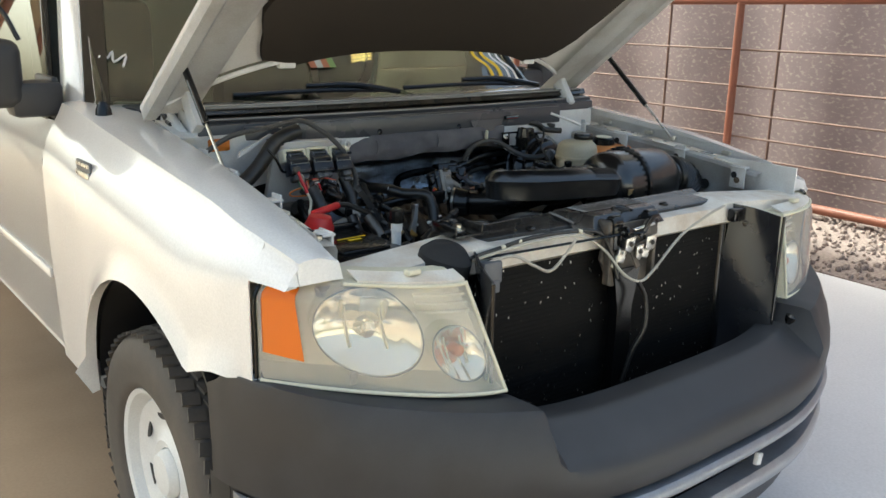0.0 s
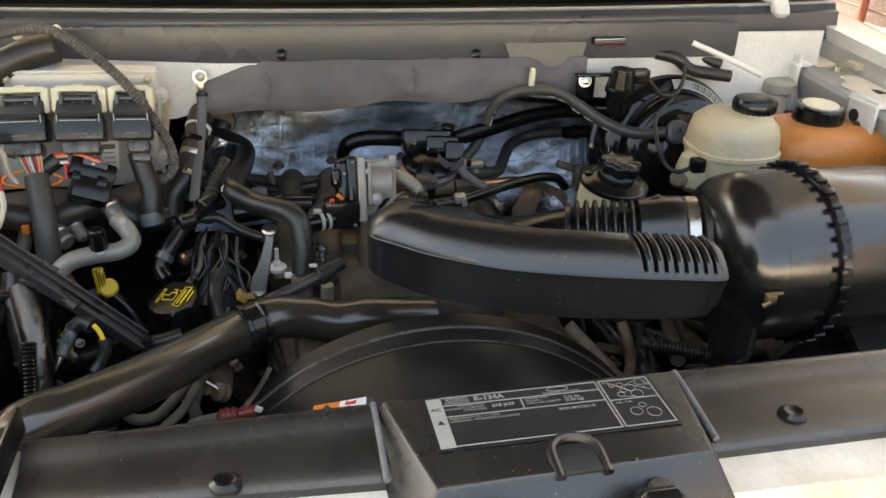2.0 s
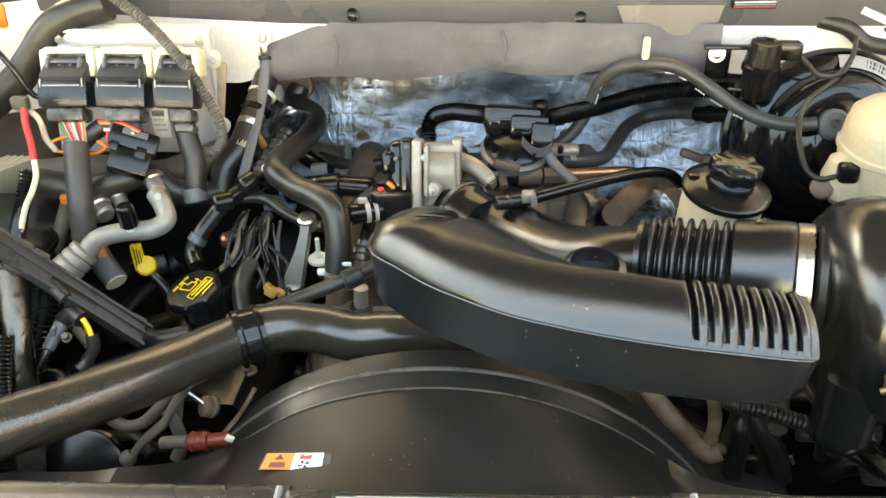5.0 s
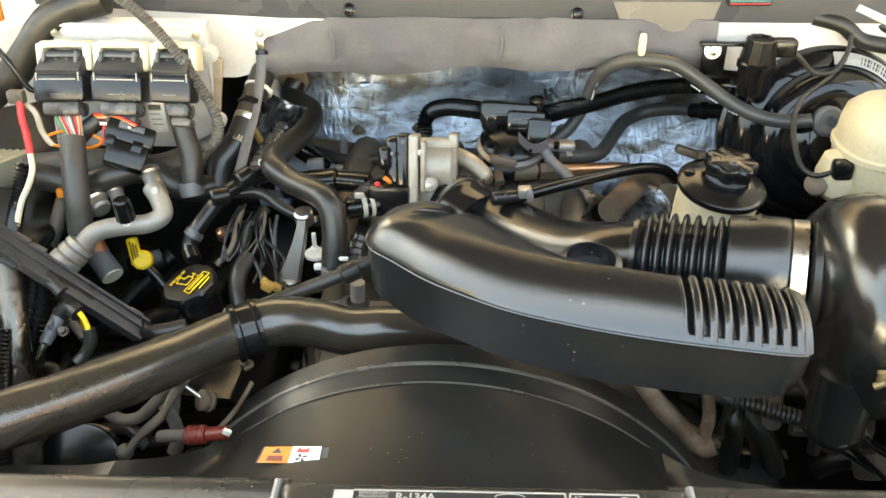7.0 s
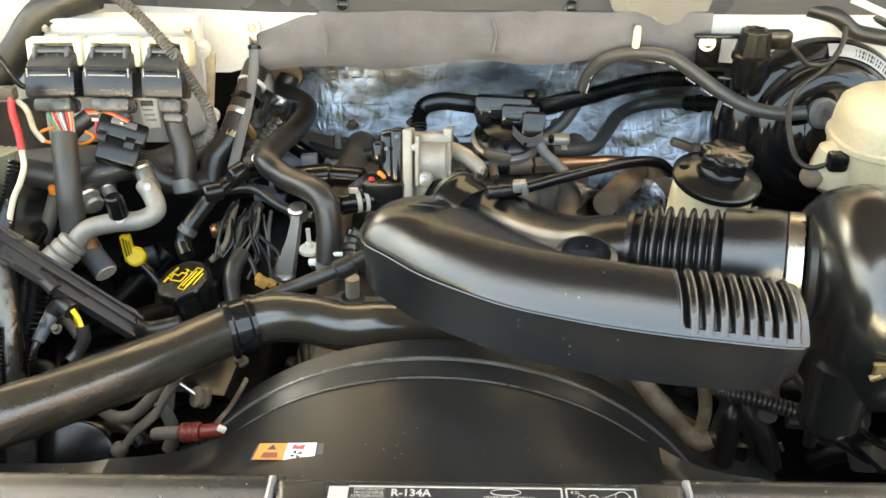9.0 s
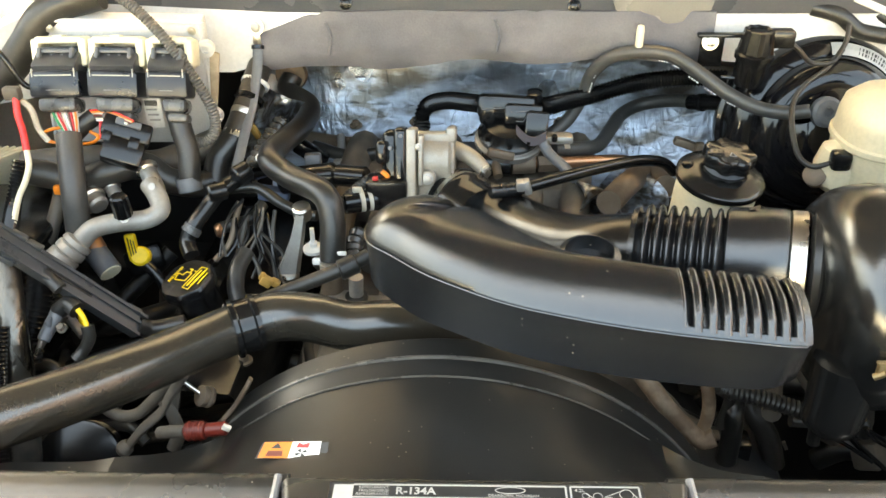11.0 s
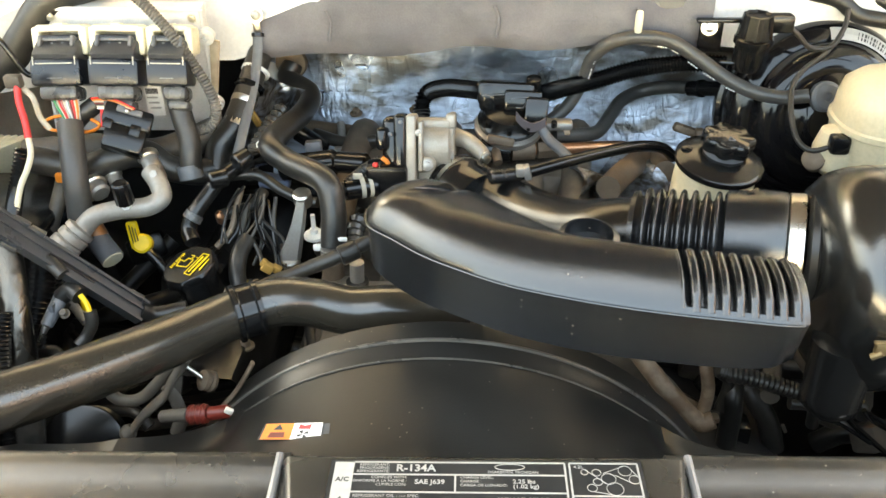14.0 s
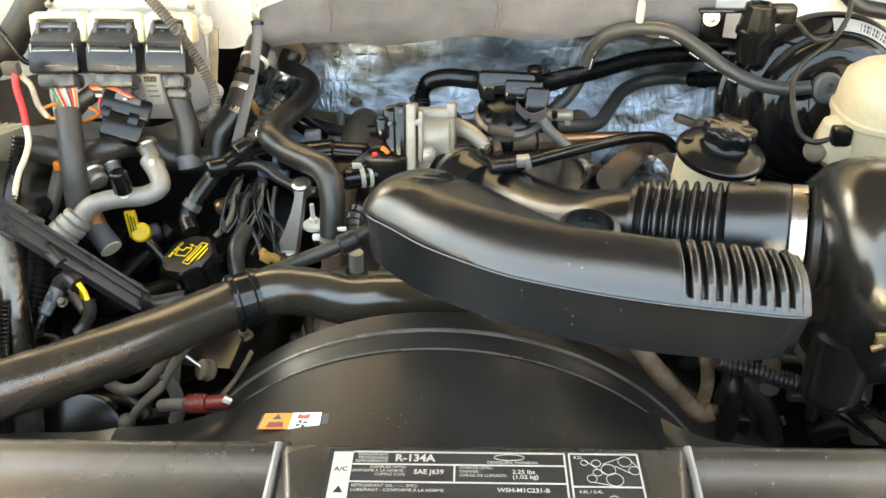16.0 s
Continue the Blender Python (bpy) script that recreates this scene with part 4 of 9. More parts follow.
def bumper():
    half = [(0.0, -0.345), (0.30, -0.335), (0.52, -0.280), (0.69, -0.205), (0.83, -0.09), (0.915, 0.03), (0.955, 0.14), (0.966, 0.205)]
    line = smooth_path([(-x, y, 0) for x, y in half[::-1]] + [(x, y, 0) for x, y in half[1:]], 9)
    N = len(line) - 1

    def plan(u):
        i = min(int(u * N), N - 1)
        p = line[i].lerp(line[i + 1], u * N - i)
        return p.x, p.y
    top = lambda x: interp(abs(x), [(0, 0.735), (0.40, 0.74), (0.47, 0.748), (0.53, 0.753), (0.80, 0.780), (0.915, 0.795), (0.945, 0.795), (0.958, 0.785), (0.966, 0.75), (0.97, 0.73)])
    secs = []
    for i in range(N + 1):
        x, y = line[i].x, line[i].y
        zt = top(x)
        c = min(1.0, max(0.0, (0.505 - abs(x)) / 0.035))
        c = c * c * (3 - 2 * c)
        k = min(1, max(0, abs(x) - 0.83) / 0.11)
        g = 1 - 0.85 * k
        inw = -0.02 * k * (1 if x > 0 else -1)
        wing = [(0.11, zt), (0.03, zt + 0.004), (0.010, zt + 0.001), (0.002, zt - 0.010), (-0.008, zt - 0.034), (-0.020, zt - 0.056), (-0.035, 0.660), (-0.040, 0.62), (-0.036, 0.570), (-0.026, 0.552), (0.10, 0.55)]
        # the middle steps back under the open grille
        mid = [(0.15, 0.688), (0.088, 0.696), (0.076, 0.694), (0.064, 0.687), (0.030, 0.667), (-0.010, 0.646), (-0.032, 0.632), (-0.040, 0.61), (-0.036, 0.570), (-0.026, 0.552), (0.10, 0.55)]
        row = [(lerp(p[0], q[0], c), lerp(p[1], q[1], c), 0) for p, q in zip(wing, mid)]
        secs.append([(x + inw * (1 if dy > 0.05 else 0) * 3, y + dy * g, z) for dy, z, _ in row])
    b = part("front_bumper", loft(secs), BUMPER, truck, "textured dark grey plastic front bumper")
    # bright lips above and below the lower air opening
    for z, h, off, m in ((0.527, 0.030, -0.040, mat("satin_grey", (0.30, 0.31, 0.33), 0.35, 0.5)), (0.425, 0.044, -0.034, mat("satin_grey", (0.30, 0.31, 0.33), 0.35, 0.5))):
        secs = []
        for i in range(41):
            x, y = plan(0.08 + 0.84 * i / 40)
            secs.append([(x, y + off, z - h / 2), (x, y + off - 0.005, z - h * 0.25), (x, y + off - 0.006, z), (x, y + off - 0.004, z + h * 0.28), (x, y + off + 0.004, z + h / 2), (x, y + off + 0.05, z + h / 2), (x, y + off + 0.05, z - h / 2)])
        part("lower_lip", loft(secs), m, b)
    secs = []
    for i in range(41):
        x, y = plan(0.06 + 0.88 * i / 40)
        secs.append([(x, y + 0.03, 0.42), (x, y + 0.03, 0.55), (x, y + 0.08, 0.55), (x, y + 0.08, 0.42)])
    part("air_opening", loft(secs), DARK, b)
    secs = []
    for i in range(41):
        x, y = plan(0.06 + 0.88 * i / 40)
        secs.append([(x, y + 0.02, 0.30), (x, y - 0.02, 0.415), (x, y + 0.10, 0.415), (x, y + 0.10, 0.30)])
    part("valance", loft(secs), BUMPER, b)
    part("opening_tag", box((0.14, -0.372, 0.478), (0.03, 0.012, 0.03), 0.003, (0, 20, 10)), WHITE, b)


def hood():
    """The raised hood: a pale inner skin with a dark liner, hinged at the cowl."""
    hinge = Vector((0, 0.93, 1.20))
    up = Vector((0, -math.cos(radians(36.5)), math.sin(radians(36.5))))
    out = Vector((0, -math.sin(radians(36.5)), -math.cos(radians(36.5))))
    def rear(u):
        return 0.205 * (1 - abs(2 * u - 1) ** 3.6)
    def pt(u, v, d=0.0):
        w = lerp(0.80, 0.745, v)
        crown = 0.05 * (1 - (2 * u - 1) ** 2)
        return hinge + Vector((lerp(-w, w, u), 0, 0)) + up * (v * 1.20) - out * (crown * 0.8 + 0.02) + out * d
    h = part("hood", sheet(lambda u, v: pt(u, lerp(rear(u), 1, v)), 40, 10, 0.012, -out), PAINT, truck, "white hood propped open on two gas struts")
    for s in (0, 1):
        secs = []
        for k in range(17):
            v = k / 16
            e = 0.0 if s == 0 else 1.0
            sg = 1 if s == 0 else -1
            a = pt(e, v)
            secs.append([a, a + out * 0.03, a + out * 0.03 + Vector((sg * 0.03, 0, 0)), a + out * 0.012 + Vector((sg * 0.05, 0, 0)), a + out * 0.014 + Vector((sg * 0.13, 0, 0)), a + out * 0.005 + Vector((sg * 0.15, 0, 0))])
        bm = loft(secs, close=False)
        bmesh.ops.solidify(bm, geom=bm.faces[:], thickness=0.004)
        part("hood_edge", bm, INNER, h, "pale painted inner edge of the hood")
    def liner(u, v):
        a = 2 * u - 1
        low = rear(lerp(0.09, 0.91, u)) + 0.006 + 0.07 * max(0, abs(a) - 0.8) / 0.2
        w = 0.112 + 0.020 * noise.noise((v * 5.0, (0.0 if a < 0 else 9.0), 2.2)) + 0.010 * noise.noise((v * 17.0, (0.0 if a < 0 else 9.0), 5.1)) + 0.05 * max(0.0, 0.22 - v) / 0.22
        return pt(lerp(w, 1 - w, u), lerp(low, 0.97, v), 0.03 - 0.015 * abs(a) ** 6)
    part("hood_liner", sheet(liner, 40, 18, 0.02, -out), LINER, h, "dark grey felt hood insulation")
    edge = [pt(0.03 + 0.94 * k / 40, rear(0.03 + 0.94 * k / 40), 0.016) for k in range(41)]
    part("hood_rear_rim", tube(edge, 0.007, 8, 2), INNER, h)
    for x in (-0.46, 0.46):
        part("hood_clip", box(pt(0.5 + x / 1.6, rear(0.5 + x / 1.6) - 0.01, 0.02), (0.05, 0.02, 0.025), 0.004), WHITE, h)
    for s in (-1, 1):
        a, b = (Vector((-0.748, 0.790, 1.365)), Vector((-0.773, 0.497, 1.112))) if s < 0 else (Vector((0.812, 0.745, 1.357)), Vector((0.793, 0.416, 1.092)))
        strut = part("gas_strut", cyl(a, a.lerp(b, 0.6), 0.009, bevel=0.002), BLACK, truck, "black gas strut holding the hood")
        part("rod", cyl(a.lerp(b, 0.6), b, 0.004), STEEL, strut)
        part("ball_end", lathe([(0.008, 0), (0.01, 0.006), (0.008, 0.014)], b, (0, 0, 1), 14), STEEL, strut)
        part("hood_hinge", join(box((s * 0.72, 0.93, 1.17), (0.02, 0.14, 0.06), 0.006, (25, 0, 0)), box((s * 0.70, 0.84, 1.22), (0.03, 0.05, 0.11), 0.008, (-35, 0, 0))), INNER, truck)


def cowl():
    c = thing("cowl_cover", "dark grey plastic cowl panel below the windshield", "cowl panel")
    bow = lambda x: -0.05 * (1 - (x / 0.78) ** 2)
    def sweep(prof, x0=-0.78, x1=0.78, n=30):
        return loft([[(lerp(x0, x1, i / n), y + bow(lerp(x0, x1, i / n)), z) for y, z in prof] for i in range(n + 1)])
    # cowl top: lighter base colour stands in for the sky's reflection
    SHEENC = mat("cowl_sheen", (0.15, 0.151, 0.160), 0.18, tint=(0.22, 0.215, 0.21), amount=0.4, scale=5, fine=500, bump=0.06, coat=0.6, rvar=0.06)
    # pale grey of the highlight streaks on the seals
    GLINTC = mat("seal_highlight", (0.22, 0.215, 0.20), 0.2, tint=(0.34, 0.33, 0.30), amount=0.4, scale=6, bump=0.04, coat=0.5, rvar=0.05)
    part("cowl_top", sweep([(0.925, 1.213), (0.94, 1.222), (1.24, 1.212), (1.24, 1.20), (0.94, 1.205)]), SHEENC, c)
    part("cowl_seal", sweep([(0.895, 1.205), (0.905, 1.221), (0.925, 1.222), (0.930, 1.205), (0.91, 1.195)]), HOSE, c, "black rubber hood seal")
    part("cowl_lip", sweep([(0.865, 1.178), (0.872, 1.192), (0.90, 1.197), (0.90, 1.18)]), RUBBER, c)
    part("cowl_front", sweep([(0.850, 1.13), (0.858, 1.18), (0.875, 1.185), (0.875, 1.125)]), COWL, c)
    part("cowl_lower", box((-0.02, 0.797, 1.150), (1.16, 0.012, 0.056), 0.003), COWL, c, "grey lower lip with push clips")
    part("cowl_face", sweep([(0.853, 1.118), (0.858, 1.150), (0.868, 1.150), (0.868, 1.118)], -0.70, 0.66), COWL, c)
    part("cowl_step", box((-0.02, 0.826, 1.143), (1.24, 0.05, 0.010), 0.003), COWL, c)
    for x in (-0.55, -0.35, -0.05, 0.25, 0.42):
        part("face_rib", box((x, 0.805, 1.156), (0.012, 0.02, 0.03), 0.002), COWL, c)
    # thin pale tubes added as the bright reflections along the seal bands
    for y0, z0 in ((0.8725, 1.1935), (0.9285, 1.2235), (0.899, 1.2215)):
        part("highlight_line", tube([(lerp(-0.76, 0.76, i / 24), y0 + bow(lerp(-0.76, 0.76, i / 24)), z0) for i in range(25)], 0.0032, 8, 1), GLINTC, c)
    part("cowl_corner", plate([(0.165, 0.788, 1.150), (0.30, 0.788, 1.150), (0.285, 0.782, 1.100), (0.275, 0.781, 1.093), (0.20, 0.781, 1.095), (0.185, 0.782, 1.105)], 0.006, axis=(0, 1, 0)), COWL, c)
    for p in ((-0.175, 0.79, 1.137), (0.121, 0.79, 1.133)):
        part("push_clip", lathe([(0.0085, 0), (0.0085, 0.0015), (0.006, 0.0025), (0.0045, 0.0015), (0.002, 0.0025)], p, (0, -1, 0.3), 18), BLACK, c)
    part("vent_slot", box((0.335, 0.787, 1.152), (0.055, 0.012, 0.012), 0.003), DARK, c)
    for k, m in enumerate((RED, TEAL, PAPER)):
        part("slot_wire", cyl((0.31, 0.781, 1.149 + 0.003 * k), (0.36, 0.781, 1.150 + 0.003 * k), 0.0008, sides=8), m, c)
    for x, y0 in ((-0.25, 0), (0.35, 0)):
        w = part("wiper", join(tube([(x - 0.28, 1.04, 1.24), (x, 1.0, 1.247), (x + 0.22, 0.99, 1.24)], 0.008, 8, 6), tube([(x + 0.26, 0.97, 1.235), (x + 0.1, 0.99, 1.262), (x - 0.05, 1.02, 1.26)], 0.009, 8, 6)), BLACK, c, "black windshield wiper")


body()
bumper()
hood()
cowl()


DEFLECT = mat("deflector_sheet", (0.020, 0.021, 0.025), 0.27, tint=(0.05, 0.048, 0.046), amount=0.4, scale=8, fine=300, bump=0.2, spec=0.9)
# ---- front end: support, cover, condenser, latch ----
def front_end():
    sup = thing("radiator_support", "cream painted steel radiator support bar", "radiator support")
    beam = []
    for i in range(41):
        x = lerp(-0.80, 0.80, i / 40)
        dy = -0.04 * max(0, abs(x) - 0.5)
        drop = 0.03 * max(0, (abs(x) - 0.42)) / 0.38
        f = -0.03 if abs(x) < 0.45 else -0.02
        hh = 0.014 if abs(x) < 0.40 else 0.0
        beam.append([(x, 0.095 + dy, 1.000 - drop - hh), (x, 0.085 + dy, 1.012 - drop - hh), (x, f + 0.012 + dy, 1.010 - drop - hh), (x, f + dy, 1.004 - drop - hh * 0.6), (x, f - 0.006 + dy, 0.955 - drop), (x, f + 0.01 + dy, 0.945 - drop), (x, 0.10 + dy, 0.95 - drop)])
    part("support_beam", loft(beam), CREAM, sup)
    for s in (-1, 1):
        part("support_leg", loft([[(s * a, -0.02, z), (s * b, -0.02, z), (s * b, 0.05, z), (s * a, 0.05, z)] for z, a, b in ((0.96, 0.44, 0.52), (0.5, 0.44, 0.5))]), BLACK, sup)
    # black mounting brackets with plated bolts
    for x in (-0.425,):
        b = part("mount_bracket", join(box((x, 0.05, 1.024), (0.075, 0.09, 0.006), 0.002), box((x - 0.035, 0.05, 1.034), (0.005, 0.09, 0.022), 0.002), box((x + 0.035, 0.05, 1.034), (0.005, 0.09, 0.022), 0.002)), BLACK, sup, "black mount bracket")
        bolt((x + 0.004, 0.055, 1.027), (0, 0, 1), 0.010, 0.011, STEEL, b, flange=1.8)
    # latch and centre post
    latch = thing("hood_latch", "greasy steel hood latch with a cable and yellow tag", "hood latch")
    part("latch_plate", plate([(-0.075, -0.060, 1.012), (0.085, -0.060, 1.012), (0.095, -0.055, 0.93), (0.07, -0.06, 0.86), (-0.05, -0.06, 0.86), (-0.085, -0.055, 0.93)], 0.008, 0.002), GRIME, latch)
    for x in (-0.07, 0.08):
        part("latch_ear", join(box((x, -0.050, 1.008), (0.02, 0.04, 0.035), 0.008), box((x, -0.065, 0.93), (0.012, 0.02, 0.12), 0.004)), GRIME, latch)
        part("pivot_tab", box((x * 0.55, -0.075, 0.940), (0.028, 0.012, 0.035), 0.004, (0, 20, 0)), STEEL, latch)
        bolt((x * 0.55, -0.082, 0.947), (0, -1, 0), 0.005, 0.005, STEEL, latch)
    for k, (x, z, a) in enumerate(((-0.03, 0.985, 30), (0.01, 0.97, -25), (0.045, 0.98, 15), (0.0, 0.93, 60), (0.03, 1.002, -50))):
        part("latch_lever", box((x, -0.072 - 0.004 * k, z), (0.06, 0.005, 0.014), 0.002, (0, a, 0)), GRIME if k % 2 else BLACK, latch)
    for x in (-0.050, 0.070):
        part("latch_barrel", join(cyl((x - 0.016, -0.060, 1.018), (x + 0.016, -0.060, 1.018), 0.017, bevel=0.004), box((x, -0.066, 0.984), (0.030, 0.022, 0.06), 0.006)), GLOSSB, latch, "greasy black latch barrel")
    for x, z, w in ((-0.03, 0.985, 0.032), (0.042, 0.980, 0.036), (0.004, 0.962, 0.024)):
        pl = part("latch_tab", plate([(x - w / 2, -0.098, z), (x + w / 2, -0.098, z + 0.004), (x + w * 0.42, -0.094, z - 0.03), (x + w * 0.1, -0.094, z - 0.036), (x - w * 0.45, -0.094, z - 0.028)], 0.004, 0.001), STEEL, latch, "bare steel latch tab")
        bolt((x, -0.099, z - 0.014), (0, -1, 0), 0.004, 0.004, GRIME, pl)
    part("cross_shaft", cyl((-0.05, -0.086, 0.998), (0.06, -0.084, 1.006), 0.0035, sides=12), STEEL, latch)
    part("shaft_boot", lathe([(0.012, 0), (0.014, 0.004), (0.012, 0.012), (0.006, 0.03)], (-0.045, -0.088, 0.999), (1, 0.02, -0.05), 20), BLACK, latch)
    part("latch_wheel", lathe([(0.006, 0), (0.026, 0.001), (0.026, 0.008), (0.012, 0.012)], (0.05, -0.076, 0.992), (0.1, -1, 0.2), 26), GRIME, latch)
    part("latch_spring", tube([(-0.03, -0.085, 0.955), (0.03, -0.09, 0.97), (0.06, -0.085, 0.965)], 0.004, 8, 10, ribs=0.002, pitch=0.004), GRIME, latch)
    part("yellow_tag", box((-0.058, -0.078, 0.928), (0.012, 0.008, 0.032), 0.003, (0, 35, 0)), IVORY, latch, "pale yellow release tag")
    part("latch_cable", tube([(-0.42, -0.04, 0.985), (-0.2, -0.05, 0.985), (-0.08, -0.075, 0.992), (0.02, -0.092, 0.992)], 0.003, 8, 10), BLACK, latch)
    part("centre_post", loft([[(x0 - w, -0.065, z), (x0 + w, -0.065, z), (x0 + w, -0.035, z), (x0 - w, -0.035, z)] for z, x0, w in ((0.90, 0.0, 0.045), (0.80, 0.0, 0.025), (0.52, 0.0, 0.03))]), BLACK, latch, "black centre post")

    # condenser: fins between flat tubes
    FIN = mat("fin_black", (0.006, 0.0058, 0.0056), 0.7, tint=(0.016, 0.014, 0.012), amount=0.5, scale=40, spec=0.15, bump=0.3, specks=0.08, speck_size=160)
    con = thing("condenser", "black finned air conditioning condenser with flaking specks", "condenser")
    part("core", box((0.0, 0.0, 0.74), (0.84, 0.03, 0.46), 0.003), FIN, con)
    for k in range(40):
        z = 0.53 + 0.44 * k / 39
        part("flat_tube", box((0.0, -0.0146, z), (0.84, 0.0022, 0.003), 0.0), FIN, con)
    for x in (-0.425, 0.425):
        part("header_tank", cyl((x, -0.005, 0.50), (x, -0.005, 0.975), 0.016, bevel=0.004), BLACK, con)
    for k in range(22):
        part("tank_clip", box((-0.43, -0.024, 0.53 + 0.02 * k), (0.025, 0.006, 0.009), 0.001), BLACK, con)
    random.seed(11)
    bm = bmesh.new()
    for k in range(150):
        p = (random.uniform(-0.4, 0.4), -0.0225, random.uniform(0.55, 0.96))
        bmesh.ops.create_cube(bm, size=1, matrix=Matrix.Translation(p) @ Matrix.Rotation(random.uniform(-0.6, 0.6), 4, "Y") @ Matrix.Diagonal((random.uniform(0.001, 0.0025), 0.001, random.uniform(0.003, 0.008), 1)))
    part("paint_flakes", bm, STEEL, con, kind="stuff")
    # air deflectors beside the core
    for s in (-1, 1):
        d = part("air_deflector", sheet(lambda u, v: (s * (lerp(0.43, 0.513 if s < 0 else 0.472, u ** 1.3) + 0.009 * math.sin(v * 7 + u * 3) + (0.012 * math.sin(u * math.pi) if s > 0 else 0)), lerp(-0.02, -0.19 if s < 0 else -0.16, u) + 0.009 * math.sin(v * 5 + u * 4), lerp(0.52, 1.0 - 0.015 * u, v)), 14, 14, 0.004, (s, 0.3, 0)), DEFLECT, None, "grey-black plastic side air deflector", category="air deflector", group="air deflectors")
        part("edge_lip", tube([((-0.515 if s < 0 else 0.474), (-0.192 if s < 0 else -0.162), z) for z in (0.53, 0.76, 0.985)], 0.004, 8, 4), BLACK, d)
        part("push_clip", lathe([(0.008, 0), (0.007, 0.003), (0.002, 0.004)], (s * 0.45, -0.066, 0.95), (-s * 0.8, -1, 0), 14), BLACK, d)
    part("foam_flap", lathe([(0.002, -0.035), (0.050, -0.04), (0.058, -0.02), (0.056, 0.015), (0.04, 0.032), (0.002, 0.04)], (-0.502, -0.012, 0.985), (0.15, -0.25, 1), 30, 3, 0.05), FOAM, None, "black foam end of the air deflector", category="foam seal")
    part("lower_tray", box((0, -0.10, 0.50), (1.1, 0.28, 0.02), 0.005), DARK, None, "dark lower air tray behind the bumper", category="tray")
    for x in (-0.43, 0.52):
        part("bumper_bolt", join(lathe([(0.022, 0), (0.02, 0.025), (0.012, 0.03)], (x, -0.19, 0.69), (0, -0.3, 1), 14)), BLACK, None, "black rubber bumper stop", category="rubber stop", group="bumper stops")

    # sight shield over the radiator
    cov = thing("radiator_cover", "black plastic radiator cover with service label", "cover")
    cov.rotation_euler = (0, 0, radians(1.5))
    def cover(x0, x1, f0, f1, name="cover_wing"):
        secs = []
        for i in range(9):
            x = lerp(x0, x1, i / 8)
            fr = lerp(f0, f1, i / 8)
            secs.append([(x, 0.099, 0.995), (x, 0.099, 1.013), (x, 0.0975, 1.0172), (x, 0.094, 1.0196), (x, 0.089, 1.0204), (x, 0.083, 1.0190), (x, 0.075, 1.0152), (x, 0.066, 1.0118), (x, 0.056, 1.0105), (x, fr + 0.006, 1.0085), (x, fr, 1.004), (x, fr, 0.996)])
        part(name, loft(secs), COVER, cov)
    cover(-0.385, -0.110, 0.034, 0.016)
    cover(0.140, 0.425, 0.004, 0.002)
    # raised middle with sloping flanks
    mid = bmesh.new()
    top = [mid.verts.new(p) for p in ((-0.110, 0.084, 1.029), (0.148, 0.084, 1.029), (0.130, -0.022, 1.031), (-0.086, -0.025, 1.031))]
    low = [mid.verts.new(p) for p in ((-0.122, 0.097, 1.004), (0.158, 0.097, 1.004), (0.146, -0.048, 0.992), (-0.116, -0.056, 0.992))]
    mid.faces.new(top)
    mid.faces.new(low[::-1])
    for k in range(4):
        mid.faces.new((top[k], low[k], low[(k + 1) % 4], top[(k + 1) % 4]))
    bmesh.ops.bevel(mid, geom=mid.edges[:], offset=0.003, segments=3, affect="EDGES", profile=0.5)
    part("cover_centre", mid, COVER, cov)
    part("striker_slot", join(tube([(0.005, -0.028, 1.028), (0.006, 0.0, 1.033), (0.022, 0.010, 1.033), (0.040, 0.0, 1.033), (0.042, -0.028, 1.028)], 0.004, 8, 6)), COVER, cov)
    part("slot_hole", box((0.023, -0.012, 1.0305), (0.03, 0.03, 0.004), 0.001), DARK, cov)
    for x in (-0.1165, 0.1535):
        part("edge_bead", tube([(x, 0.092, 1.021), (x, 0.06, 1.018), (x - 0.001, 0.01, 1.012)], 0.0028, 8, 6), mat("worn_bead", (0.15, 0.145, 0.145), 0.3, tint=(0.24, 0.23, 0.225), amount=0.6, scale=40, bump=0.3), cov)
    for x in (-0.235, 0.235):
        part("push_clip", lathe([(0.012, 0), (0.012, 0.003), (0.008, 0.006), (0.004, 0.004)], (x, 0.03, 1.009), (0, 0, 1), 20), BLACK, cov)
    # service label
    o = Vector((-0.076, 0.0775, 1.0303))
    M = plane_matrix(o, (1, 0, 0), (0, 1, -0.018))
    def place(x, y, z=0.0):
        return M @ Vector((x, y, z))
    def patch(x0, y0, x1, y1, z, material, name):
        return part(name, plate([place(x0, y0, z), place(x1, y0, z), place(x1, y1, z), place(x0, y1, z)], 0.0002), material, lab, smooth=False)
    lab = part("service_label", plate([place(-0.003, 0.0015, 0.0002), place(0.196, 0.0015, 0.0002), place(0.196, -0.066, 0.0002), place(-0.003, -0.066, 0.0002)], 0.0003), INK, cov, "black and white refrigerant service label", smooth=False)
    patch(0.0, -0.001, 0.0125, -0.063, 0.0006, PRINT, "side_strip")
    def frame_line(x0, y0, x1, y1, w=0.0006):
        if abs(x1 - x0) > abs(y1 - y0):
            patch(x0, y0 - w, x1, y0 + w, 0.0006, PRINT, "rule")
        else:
            patch(x0 - w, y0, x0 + w, y1, 0.0006, PRINT, "rule")
    for y in (-0.001, -0.0115, -0.026, -0.062):
        frame_line(0.0125, y, 0.147, y)
    for x, y0, y1 in ((0.147, -0.001, -0.062), (0.0775, -0.0115, -0.026), (0.150, -0.001, -0.062), (0.193, -0.001, -0.062)):
        frame_line(x, y0, x, y1)
